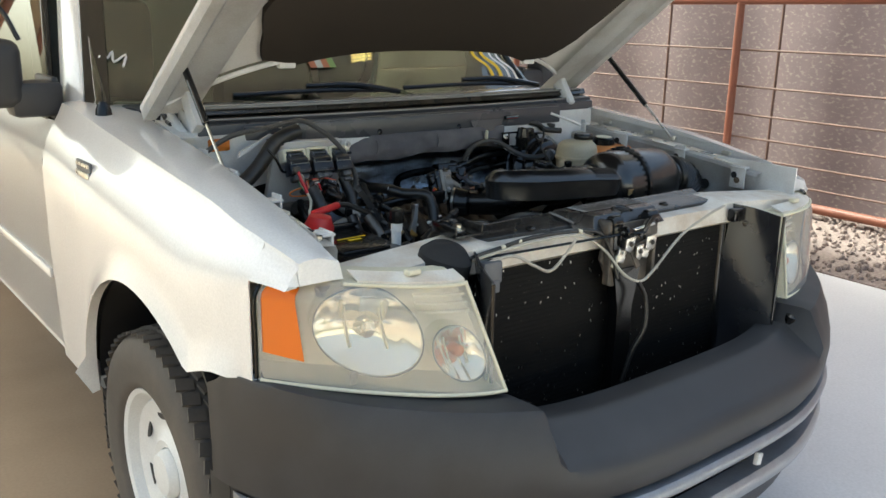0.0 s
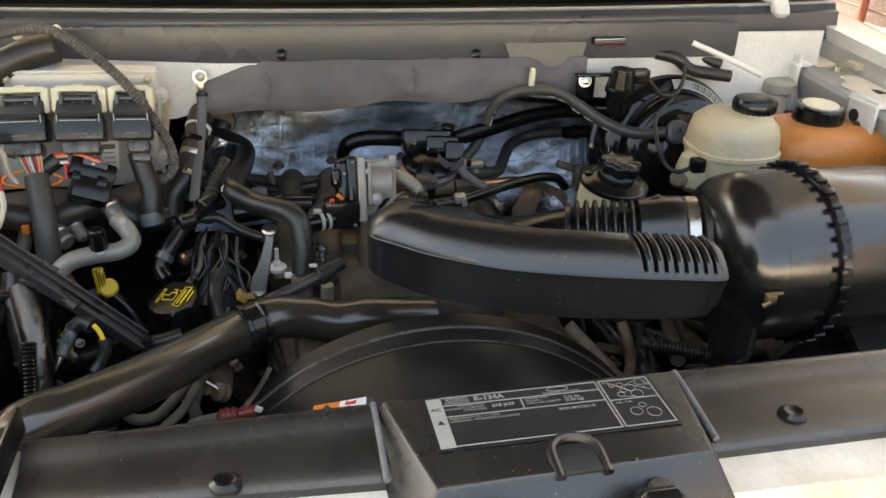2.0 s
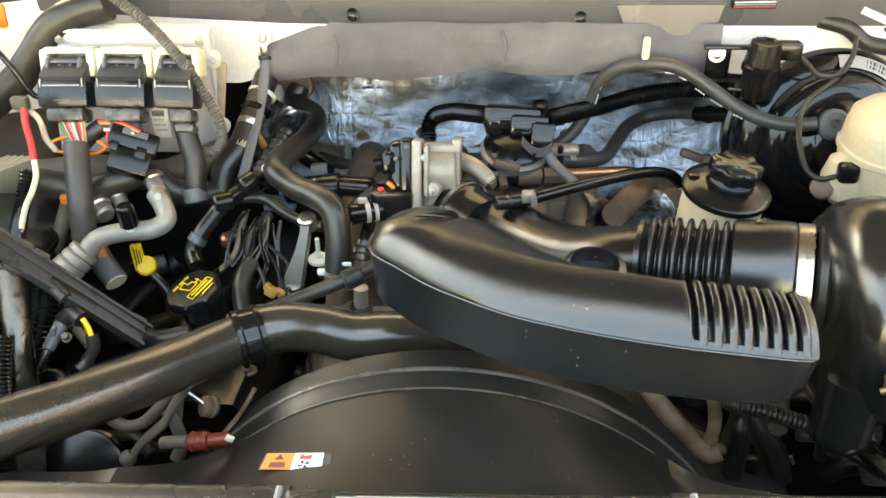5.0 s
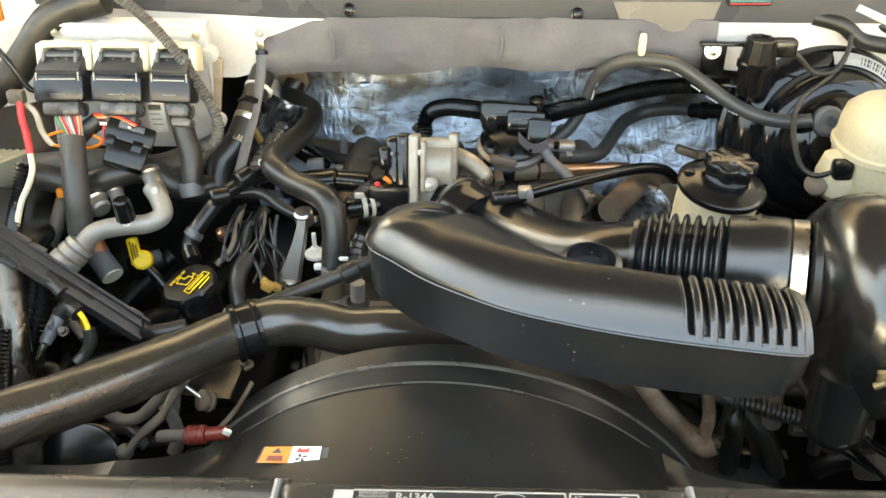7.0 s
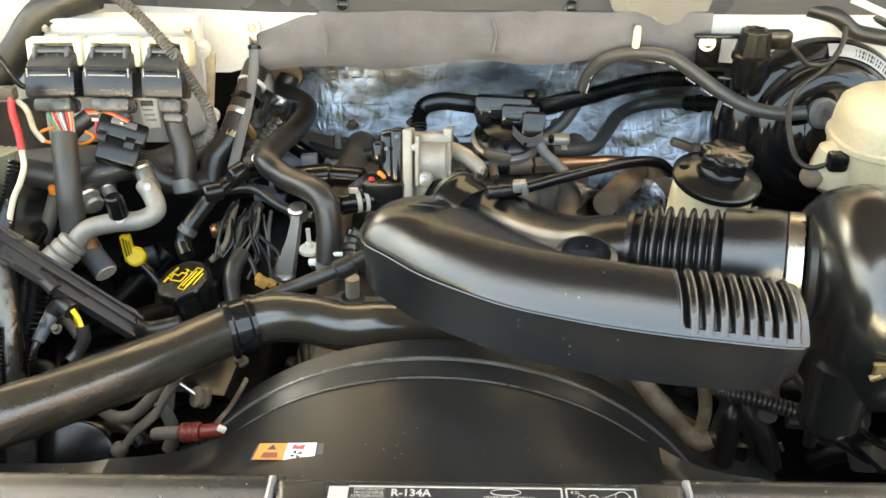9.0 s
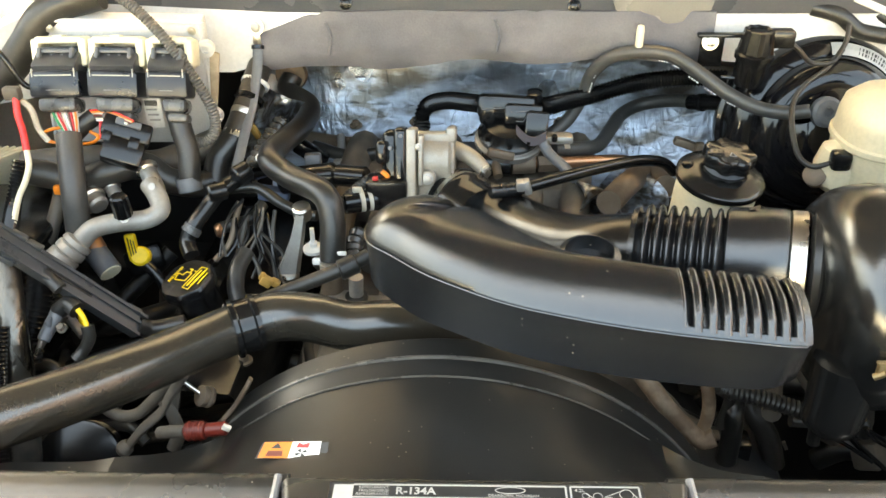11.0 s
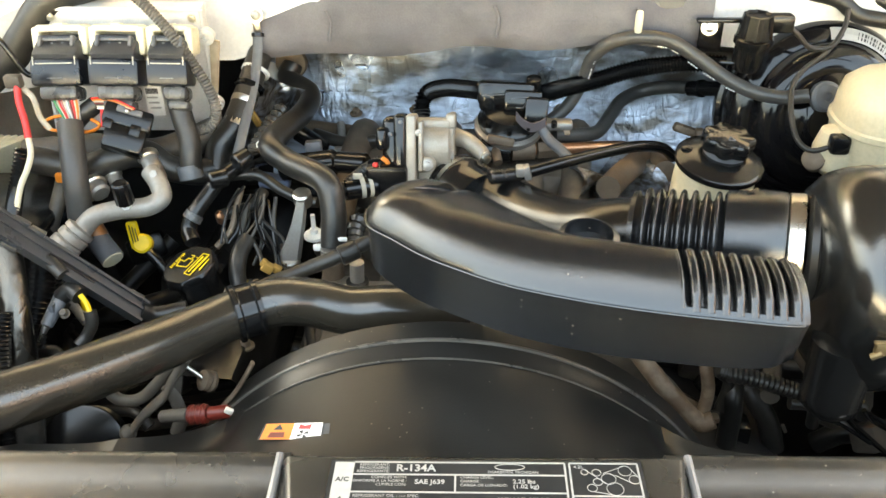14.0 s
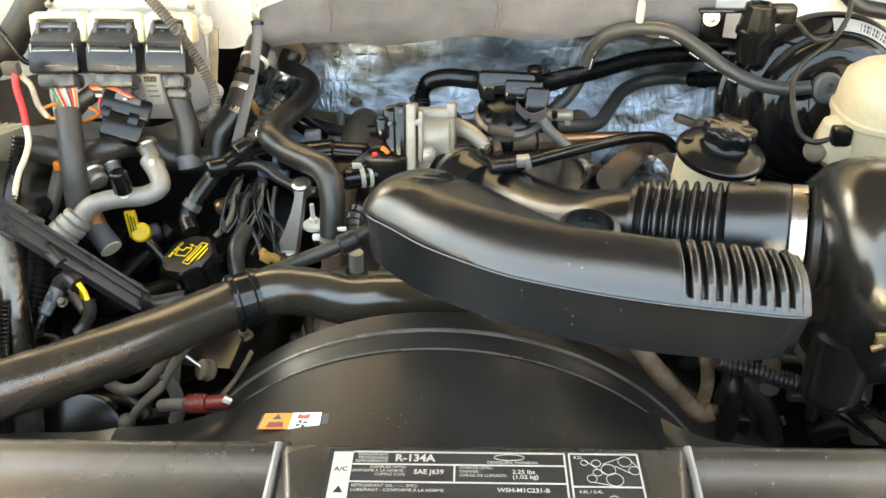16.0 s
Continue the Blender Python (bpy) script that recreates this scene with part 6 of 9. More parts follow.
# ---- engine bay shell ----
def bay():
    fw = thing("bulkhead", "white painted bulkhead panel behind the engine", "panel")
    part("upper_panel", plate([(-0.78, 0.792, 1.16), (0.72, 0.800, 1.16), (0.72, 0.800, 1.02), (0.20, 0.795, 1.07), (-0.28, 0.784, 1.06), (-0.335, 0.784, 1.045), (-0.40, 0.784, 1.045), (-0.78, 0.784, 0.98)], 0.006, axis=(0, 1, 0)), INNER, fw)
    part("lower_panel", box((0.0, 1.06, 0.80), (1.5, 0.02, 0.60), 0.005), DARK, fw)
    felt = thing("felt_pad", "grey felt sound pad hanging from the cowl", "sound pad")
    def fp(u, v):
        x = lerp(-0.292, 0.30, u)
        zt = 1.128
        zb = lerp(1.047, 1.062, min(1, u * 1.6)) - 0.012 * max(0, u - 0.8) + 0.004 * math.sin(u * 17)
        top = zt if u > 0.14 else lerp(1.098, 1.122, min(1, u / 0.11))
        bulge = 0.012 * math.sin(v * math.pi) + 0.004 * math.sin(u * 23 + v * 3) + 0.006 * noise.noise((u * 14, v * 2.5, 3.1)) + 0.003 * noise.noise((u * 40, v * 6, 7.7))
        return (x, 0.786 - bulge, lerp(zb, top, v))
    part("pad", sheet(fp, 60, 10, 0.008, (0, 1, 0)), FELT, felt)
    for x, z in ((-0.20, 1.10), (0.02, 1.105), (0.20, 1.10)):
        part("pad_fold", tube([(x, 0.768, z + 0.018), (x + 0.006, 0.766, z), (x + 0.002, 0.768, z - 0.025)], 0.0022, 6, 4), FELT, felt)
    foil = thing("foil_shield", "crinkled silver foil heat shield on the bulkhead", "heat shield")
    def fo(u, v):
        x = lerp(-0.34, 0.40, u)
        y = lerp(0.93, 1.0, math.sin(min(1, v * 1.25) * math.pi / 2)) - 0.10 * max(0, v - 0.72) / 0.28
        y -= 0.06 * max(0, u - 0.68) / 0.32 + 0.03 * max(0, 0.25 - u) / 0.25
        w = noise.noise((x * 9, v * 3, 0.3)) * 0.008 + noise.noise((x * 45, v * 5, 2.1)) * 0.0010 * (1.2 - v)
        return (x, y + w, lerp(0.80, 1.075, v) + w * 0.6)
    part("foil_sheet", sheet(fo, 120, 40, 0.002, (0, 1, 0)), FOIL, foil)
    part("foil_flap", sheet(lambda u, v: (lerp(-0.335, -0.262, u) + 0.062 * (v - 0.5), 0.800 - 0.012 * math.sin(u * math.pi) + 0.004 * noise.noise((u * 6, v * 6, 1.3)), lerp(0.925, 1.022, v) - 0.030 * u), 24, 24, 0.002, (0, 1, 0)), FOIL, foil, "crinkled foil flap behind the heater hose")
    for u0, v0 in ((0.1, 0.9), (0.5, 0.93), (0.85, 0.9)):
        part("foil_stud", lathe([(0.009, 0), (0.009, 0.002), (0.004, 0.004), (0.003, 0.008)], Vector(fo(u0, v0)) + Vector((0, -0.002, 0)), (0, -1, 0.2), 16), STEEL, foil)
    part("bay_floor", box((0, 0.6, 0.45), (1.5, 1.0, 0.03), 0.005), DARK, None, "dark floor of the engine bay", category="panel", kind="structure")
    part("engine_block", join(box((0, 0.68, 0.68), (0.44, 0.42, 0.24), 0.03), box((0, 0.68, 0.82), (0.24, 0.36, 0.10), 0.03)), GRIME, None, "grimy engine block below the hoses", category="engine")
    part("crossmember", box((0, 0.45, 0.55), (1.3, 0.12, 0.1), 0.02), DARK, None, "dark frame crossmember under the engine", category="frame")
    # right apron in white paint; the left one has shade put into its colour
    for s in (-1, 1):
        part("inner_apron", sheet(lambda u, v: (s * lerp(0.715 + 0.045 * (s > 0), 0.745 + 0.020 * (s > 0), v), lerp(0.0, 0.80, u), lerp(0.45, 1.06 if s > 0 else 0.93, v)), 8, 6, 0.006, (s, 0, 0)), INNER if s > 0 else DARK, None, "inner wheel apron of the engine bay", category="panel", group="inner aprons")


bay()


# ---- control module ----
def control_module():
    pcm = thing("engine_control_module", "silver engine control module with three black connectors", "control module")
    tl, tr = Vector((-0.549, 0.707, 1.140)), Vector((-0.346, 0.717, 1.134))
    bl, br = Vector((-0.578, 0.725, 0.966)), Vector((-0.356, 0.735, 0.962))
    part("case", plate([tl, tr, br, bl], 0.022, 0.002, (0, 1, 0.25)), CASE, pcm, "silver cast case")
    n = (tr - tl).cross(bl - tl).normalized()
    if n.y > 0:
        n = -n
    part("case_lip", join(tube([tl, tr], 0.003, 8, 2), tube([tl, bl], 0.003, 8, 2), tube([tr, br], 0.003, 8, 2)), CASE, pcm)
    for c in (tl + Vector((0.014, -0.002, -0.010)), tr + Vector((-0.012, -0.002, -0.010))):
        bolt(c, n, 0.0035, 0.002, STEEL, pcm, "screw")
    for c in ((-0.560, 0.712, 1.106), (-0.345, 0.722, 1.101), (-0.349, 0.725, 1.009)):
        part("mount_ear", lathe([(0.011, 0), (0.011, 0.008), (0.005, 0.009), (0.005, 0.004)], c, n, 20), CASE, pcm)
    for k, fr in enumerate(MODULE):
        top_l, top_r = fr[0], fr[1]
        mid = (top_l + top_r) / 2
        W = (top_r - top_l).length
        right = (top_r - top_l).normalized()
        up = Vector((0, 0.30, 1)).normalized()
        fwd = right.cross(up).normalized()
        if fwd.y > 0:
            fwd = -fwd
        M = Matrix.Translation(mid) @ Matrix((right, up, -fwd)).transposed().to_4x4()
        def blk(c, s, bev=0.002, rx=0):
            b = box((0, 0, 0), s, bev)
            bmesh.ops.transform(b, matrix=M @ Matrix.Translation(c) @ Matrix.Rotation(radians(rx), 4, "X"), verts=b.verts)
            return b
        # ivory surround
        con = part("connector", join(blk((0, -0.016, -0.018), (W * 0.74, 0.022, 0.026), 0.003), blk((0, -0.050, -0.033), (W * 0.96, 0.032, 0.040), 0.004, 6)), NAVY, pcm, "dark navy sealed plug")
        part("plug_shoulder", blk((0, -0.030, -0.032), (W * 0.86, 0.030, 0.026), 0.003, -38), SLATE, con, "slate grey sloping shoulder")
        part("surround", join(blk((0, 0.003, -0.014), (W * 0.92, 0.009, 0.034), 0.004), blk((-W * 0.45, -0.012, -0.014), (0.011, 0.034, 0.034), 0.004), blk((W * 0.45, -0.012, -0.014), (0.011, 0.034, 0.034), 0.004), blk((0, -0.014, 0.0), (W * 0.9, 0.036, 0.008), 0.003), blk((0, 0.0075, -0.022), (0.012, 0.003, 0.014), 0.001)), IVORY, con, "ivory plastic surround")
        part("lock_bar", join(blk((0, -0.010, -0.034), (W * 0.56, 0.004, 0.008), 0.0015), blk((-W * 0.31, -0.013, -0.036), (0.005, 0.014, 0.012), 0.002, 25), blk((W * 0.31, -0.013, -0.036), (0.005, 0.014, 0.012), 0.002, 25), blk((-W * 0.1, -0.018, -0.034), (0.004, 0.010, 0.006), 0.001), blk((W * 0.1, -0.018, -0.034), (0.004, 0.010, 0.006), 0.001)), GREYP, con)
        part("lower_body", blk((W * 0.13 if k == 2 else 0, -0.075, -0.036), (W * (0.56 if k == 2 else 0.74), 0.018, 0.034), 0.006, 10), GREYTAPE, con, "grey taped neck")
        part("edge_line", join(blk((0, -0.0375, -0.0530), (W * 0.70, 0.0014, 0.0014), 0), blk((-W * 0.40, -0.0345, -0.0515), (0.0014, 0.010, 0.0014), 0), blk((W * 0.40, -0.0345, -0.0515), (0.0014, 0.010, 0.0014), 0)), BROWNW, con)
        part("print_bar", blk((0, -0.055, -0.0540), (W * 0.30, 0.0010, 0.0010), 0), GREYP, con)
        if k:
            part("boot", blk((W * 0.17 if k == 2 else 0.0, -0.090, -0.036), (W * (0.48 if k == 2 else 0.60), 0.012, 0.026), 0.005, 14), GREYTAPE, con, "taped plug boot")
    part("case_label", plate([(-0.4240, 0.6780, 1.050), (-0.4010, 0.6790, 1.050), (-0.4070, 0.6910, 1.004), (-0.4290, 0.6900, 1.003)], 0.001), PAPER, pcm, "white part label with printed bars", smooth=False)
    for k in range(9):
        part("print_bar", plate([(-0.4215 + 0.0018 * k, 0.6782, 1.046), (-0.4205 + 0.0018 * k, 0.6782, 1.046), (-0.4218 + 0.0018 * k, 0.6802, 1.038), (-0.4228 + 0.0018 * k, 0.6802, 1.038)], 0.0006), INK, pcm, smooth=False)
    for k in range(3):
        part("print_bar", plate([(-0.4235, 0.6822 + 0.0022 * k, 1.033 - 0.008 * k), (-0.4095, 0.6822 + 0.0022 * k, 1.033 - 0.008 * k), (-0.4098, 0.6827 + 0.0022 * k, 1.0308 - 0.008 * k), (-0.4238, 0.6827 + 0.0022 * k, 1.0308 - 0.008 * k)], 0.0006), PRINT, pcm, smooth=False)



MODULE = [(Vector((-0.545, 0.700, 1.114)), Vector((-0.481, 0.703, 1.114))), (Vector((-0.475, 0.703, 1.114)), Vector((-0.411, 0.706, 1.112))), (Vector((-0.405, 0.707, 1.112)), Vector((-0.353, 0.710, 1.110)))]
control_module()


# ---- brakes and bottles ----
def bottles():
    bo = thing("brake_booster", "glossy black brake booster drum on the bulkhead", "brake booster")
    ax = Vector((0.05, -1, 0.22)).normalized()
    c = Vector((0.455, 0.80, 0.966))
    GLOSS = mat("black_enamel", (0.006, 0.006, 0.007), 0.10, tint=(0.03, 0.028, 0.025), amount=0.25, scale=8, bump=0.02, rvar=0.06)
    part("rear_shell", lathe([(0.09, -0.05), (0.124, -0.03), (0.131, -0.01), (0.133, 0.0), (0.133, 0.008), (0.128, 0.012), (0.124, 0.012)], c, ax, 72), GLOSS, bo)
    part("front_shell", lathe([(0.126, 0.010), (0.124, 0.028), (0.118, 0.040), (0.108, 0.047), (0.100, 0.050), (0.096, 0.064), (0.088, 0.074), (0.076, 0.079), (0.064, 0.080), (0.060, 0.086), (0.046, 0.100), (0.036, 0.102)], c, ax, 72), GLOSS, bo)
    v = Vector((0.428, 0.700, 1.0275))
    part("check_valve", join(lathe([(0.016, -0.004), (0.019, 0.002), (0.019, 0.010), (0.015, 0.014), (0.006, 0.014), (0.005, 0.008)], v, (0.1, -1, 0.35), 30), cyl(v + Vector((-0.005, -0.004, 0)), v + Vector((-0.04, 0.0, -0.002)), 0.006)), GREYP, bo, "grey vacuum check valve")
    bu = (Vector((0, 0, 1)) - ax * ax.z).normalized()
    br = bu.cross(ax) * (-1 if bu.cross(ax).x < 0 else 1)
    def on_shell(a, r, lift=0.0):
        h = interp(r, [(0.076, 0.079), (0.088, 0.074), (0.096, 0.064), (0.100, 0.050), (0.108, 0.047), (0.118, 0.040)]) + 0.0012 + lift
        return c + ax * h + (bu * math.cos(a) + br * math.sin(a)) * r
    part("booster_label", sheet(lambda u, v: on_shell(lerp(-0.05, 0.95, u), lerp(0.101, 0.116, v)), 16, 2, 0.0004, ax), mat("faded_label", (0.42, 0.42, 0.40), 0.4, tint=(0.25, 0.25, 0.24)), bo, "white printed label", smooth=False)
    for k in range(14):
        a0 = 0.28 + 0.040 * k
        part("print_bar", plate([on_shell(a0, 0.104, 0.0006), on_shell(a0 + 0.010 + 0.008 * (k % 3), 0.104, 0.0006), on_shell(a0 + 0.010 + 0.008 * (k % 3), 0.113, 0.0006), on_shell(a0, 0.113, 0.0006)], 0.0003), INK, bo, smooth=False)
    # master cylinder and its reservoir
    mc = thing("brake_fluid_reservoir", "cream plastic brake fluid reservoir with a black cap", "reservoir")
    b = Vector((0.478, 0.615, 0.965))
    part("tank", lathe([(0.045, 0), (0.058, 0.006), (0.063, 0.03), (0.066, 0.062), (0.069, 0.064), (0.069, 0.070), (0.066, 0.072), (0.064, 0.092), (0.060, 0.108), (0.046, 0.120), (0.032, 0.123)], b, (0, 0, 1), 40, 4, 0.035), NYLON, mc)
    part("side_lobe", lathe([(0.012, -0.03), (0.024, -0.02), (0.028, 0.0), (0.024, 0.022), (0.012, 0.03)], b + Vector((-0.058, -0.01, 0.035)), (0.1, 0, 1), 24), NYLON, mc)
    part("tank_neck", lathe([(0.030, 0.0), (0.030, 0.012)], b + Vector((0.022, -0.005, 0.115)), (0, 0, 1), 30), NYLON, mc)
    cap = part("cap", lathe([(0.030, 0.0), (0.031, 0.003), (0.031, 0.014), (0.028, 0.019), (0.020, 0.020)], b + Vector((0.022, -0.005, 0.124)), (0, 0, 1), 48, 24, 0.02), BLACK, mc, "black ribbed cap")
    part("level_plug", join(box((0.412, 0.585, 1.017), (0.022, 0.02, 0.022), 0.005)), BLACK, mc, "black level sensor plug")
    part("master_cylinder", join(cyl((0.475, 0.70, 0.955), (0.475, 0.55, 0.945), 0.026, bevel=0.004), lathe([(0.013, -0.01), (0.013, 0.012), (0.009, 0.014)], (0.395, 0.600, 0.989), (-0.4, -0.7, 0.5), 20)), RUST, mc, "cast alloy master cylinder")
    # coolant bottle
    cb = thing("coolant_reservoir", "orange coolant expansion bottle with a black cap", "reservoir")
    def shape(h, sx, sy):
        return [(0.662 + sx * math.copysign(abs(math.cos(a)) ** 0.6, math.cos(a)), 0.652 + sy * math.copysign(abs(math.sin(a)) ** 0.6, math.sin(a)), h) for a in [2 * math.pi * k / 40 for k in range(40)]]
    part("bottle", loft([shape(0.86, 0.08, 0.05), shape(0.88, 0.10, 0.065), shape(0.95, 0.108, 0.072), shape(0.955, 0.112, 0.075), shape(0.96, 0.108, 0.072), shape(1.01, 0.112, 0.075), shape(1.032, 0.108, 0.072), shape(1.048, 0.095, 0.062), shape(1.056, 0.07, 0.045)]), COOLANT, cb)
    part("filler_neck", lathe([(0.034, 0), (0.034, 0.02)], (0.640, 0.655, 1.04), (0, 0, 1), 30), COOLANT, cb)
    cp = part("cap", lathe([(0.045, 0), (0.046, 0.006), (0.038, 0.008), (0.037, 0.032), (0.033, 0.036), (0.02, 0.036)], (0.640, 0.655, 1.045), (0, -0.05, 1), 40, 20, 0.015), BLACK, cb, "black screw cap with a printed disc")
    part("cap_disc", lathe([(0.028, 0), (0.027, 0.001)], (0.640, 0.6533, 1.0815), (0, -0.05, 1), 30), IVORY, cp)
    part("overflow_hose", tube([(0.735, 0.63, 1.035), (0.728, 0.56, 1.015), (0.742, 0.50, 0.998), (0.755, 0.46, 0.978), (0.760, 0.42, 0.964), (0.755, 0.37, 0.935)], 0.010, 12, 8), RUBBER, cb)
    wf = thing("washer_filler", "beige washer bottle filler with a flat cap", "filler")
    part("neck", cyl((0.655, 0.800, 0.96), (0.655, 0.800, 1.062), 0.020, bevel=0.002), IVORY, wf)
    part("cap", lathe([(0.026, 0), (0.029, 0.003), (0.029, 0.018), (0.024, 0.023), (0.012, 0.024)], (0.655, 0.800, 1.060), (0, -0.1, 1), 36, 18, 0.02), BROWNW, wf, "beige ribbed cap")
    # power steering reservoir
    ps = thing("power_steering_reservoir", "cream power steering reservoir with black lid and knob cap", "reservoir")
    q = Vector((0.273, 0.556, 1.009))
    tilt = Vector((0.10, -0.14, 1)).normalized()
    part("tank", lathe([(0.03, -0.12), (0.040, -0.09), (0.0445, -0.03), (0.045, -0.004)], q, tilt, 48), NYLON, ps)
    lid = part("lid", lathe([(0.043, -0.006), (0.0478, -0.005), (0.0490, -0.001), (0.0490, 0.002), (0.0470, 0.004), (0.0445, 0.0045), (0.040, 0.007), (0.032, 0.009), (0.024, 0.010)], q, tilt, 64), LIDB, ps, "glossy black lid")
    kc = q + Vector((0.004, 0.004, 0))
    part("cap_neck", lathe([(0.0235, 0.007), (0.0235, 0.019)], kc, tilt, 40), GREYP, ps)
    kb = part("cap", lathe([(0.022, 0.014), (0.0262, 0.0165), (0.0275, 0.019), (0.0275, 0.028), (0.0262, 0.0315), (0.0245, 0.0325), (0.023, 0.0318), (0.001, 0.0318)], kc, tilt, 84, 7, 0.085), LIDB, ps, "black seven-lobed cap with moulded lettering")
    mk = plane_matrix(kc + tilt * 0.0322, (1, 0.05, -0.1), (-0.05, 1, 0.14))
    for x, y, r, w in ((-0.004, 0.015, 20, 0.010), (-0.003, 0.011, 20, 0.008), (-0.016, 0.004, 70, 0.010), (-0.012, 0.003, 70, 0.009), (-0.008, 0.001, 70, 0.006), (0.011, 0.013, -25, 0.009), (0.012, 0.009, -25, 0.007)):
        bar = box((0, 0, 0), (w, 0.0009, 0.0006), 0)
        bmesh.ops.transform(bar, matrix=mk @ Matrix.Translation((x, y, 0)) @ Matrix.Rotation(radians(r), 4, "Z"), verts=bar.verts)
        part("raised_mark", bar, LIDB, kb, smooth=False)
    tri = [mk @ Vector(v) for v in ((-0.004, -0.010, 0), (0.004, -0.010, 0), (0.0, -0.003, 0), (-0.004, -0.010, 0))]
    part("triangle", join(*[tube([a, b], 0.0005, 6, 1) for a, b in zip(tri, tri[1:])]), GREYP, kb)
    part("lid_boss", lathe([(0.006, 0), (0.006, 0.005), (0.003, 0.006)], q + Vector((-0.036, 0.006, 0.009)), tilt, 16), BLACK, lid)


bottles()


# ---- throttle body and valves ----
def throttle():
    tb = thing("throttle_valve", "cast alloy throttle valve with a black motor cover", "throttle")
    TI = (-20, 0, 0)
    def tilted(c, size, bevel, rz=0, seg=3):
        return box(c, size, bevel, (TI[0], 0, rz), seg)
    mo = part("motor_cover", join(tilted((-0.100, 0.612, 0.992), (0.026, 0.030, 0.086), 0.010), tilted((-0.090, 0.607, 0.994), (0.016, 0.036, 0.092), 0.006), tilted((-0.112, 0.606, 1.012), (0.014, 0.026, 0.028), 0.007)), GLOSSB, tb, "glossy black motor cover")
    for q in ((-0.089, 0.604, 1.034), (-0.089, 0.572, 0.955), (-0.101, 0.596, 1.022)):
        part("cover_screw", lathe([(0.0026, 0), (0.0026, 0.002), (0.0015, 0.0024)], q, (0, -1, 0.35), 10), GREYP, mo)
    part("cast_body", join(tilted((-0.077, 0.609, 0.993), (0.012, 0.040, 0.090), 0.003), cyl((-0.072, 0.636, 0.988), (-0.032, 0.638, 0.988), 0.034, sides=36, bevel=0.003), tilted((-0.053, 0.640, 1.016), (0.046, 0.034, 0.014), 0.004), tilted((-0.052, 0.622, 0.968), (0.044, 0.030, 0.046), 0.006)), CAST, tb, "sand-cast alloy throttle body")
    part("flange", join(tilted((-0.031, 0.646, 0.994), (0.009, 0.056, 0.062), 0.003), tilted((-0.031, 0.640, 1.020), (0.012, 0.030, 0.018), 0.003)), CAST, tb)
    part("rib", tilted((-0.066, 0.606, 1.002), (0.006, 0.020, 0.060), 0.002), CAST, tb)
    part("barcode", tilted((-0.0765, 0.5865, 0.985), (0.0085, 0.001, 0.046), 0), PAPER, tb, "white bar code label", False)
    for k in range(7):
        part("print_bar", tilted(Vector((-0.0765, 0.5915, 1.001)) + Vector((0, -0.0019 * k, -0.0052 * k)), (0.0055, 0.0008, 0.0012 + 0.0006 * (k % 3)), 0), INK, tb, "", False)
    part("stub_pipe", tube([(-0.028, 0.656, 0.992), (-0.012, 0.646, 0.990), (0.004, 0.638, 0.980), (0.010, 0.632, 0.974)], 0.0115, 16, 5, r_end=0.0085), CAST, tb)
    bolt((0.010, 0.632, 0.974), (0.6, -0.6, -0.1), 0.006, 0.006, STEEL, tb)
    part("boss", lathe([(0.010, 0), (0.010, 0.010), (0.008, 0.012)], (-0.058, 0.604, 0.980), (0, -1, 0.35), 20), CAST, tb)
    bolt((-0.058, 0.593, 0.983), (0, -1, 0.35), 0.005, 0.006, ALLOY, tb, flange=1.4)
    bolt((-0.068, 0.600, 1.022), (0, -1, 0.35), 0.0026, 0.003, ALLOY, tb)
    part("lock_tab", box((-0.119, 0.583, 0.984), (0.007, 0.006, 0.014), 0.002), RED, tb, "red connector lock")
    part("amber_seal", tube([(-0.112, 0.592, 0.993), (-0.106, 0.590, 0.989), (-0.104, 0.590, 0.982)], 0.003, 8, 4), ORANGE, tb)

    eg = thing("vacuum_regulator", "black electronic vacuum regulator on an alloy flange", "valve")
    part("diaphragm", lathe([(0.03, -0.012), (0.041, -0.010), (0.042, -0.004), (0.038, 0.0), (0.034, 0.012), (0.02, 0.018)], (0.041, 0.735, 0.984), (0.05, -0.25, 1), 40), BLACK, eg)
    part("flange", lathe([(0.043, -0.016), (0.046, -0.012), (0.046, -0.006), (0.043, -0.004)], (0.041, 0.735, 0.978), (0.05, -0.25, 1), 40), ALLOY, eg)
    part("regulator_body", join(box((0.036, 0.745, 1.014), (0.075, 0.04, 0.03), 0.006, (-15, 3, 0)), box((0.012, 0.745, 1.010), (0.022, 0.045, 0.036), 0.006, (-15, 3, 0)), box((0.058, 0.735, 1.007), (0.05, 0.04, 0.028), 0.005, (-20, 3, 0)), box((0.040, 0.758, 1.019), (0.06, 0.02, 0.012), 0.003, (-15, 3, 0))), GLOSSB, eg)
    part("edge_line", join(tube([(0.005, 0.722, 1.019), (0.039, 0.722, 1.021)], 0.0007, 5, 2), tube([(0.042, 0.713, 1.018), (0.065, 0.712, 1.021), (0.058, 0.708, 1.008), (0.049, 0.709, 1.008)], 0.0007, 5, 1)), GREYP, eg)
    part("plug", box((0.075, 0.718, 1.001), (0.03, 0.03, 0.032), 0.004, (-25, 5, 0)), GLOSSB, eg, "black wire plug")
    part("vent_cap", lathe([(0.010, 0), (0.010, 0.012), (0.004, 0.014)], (0.073, 0.755, 1.019), (0, -0.2, 1), 18), BLACK, eg)
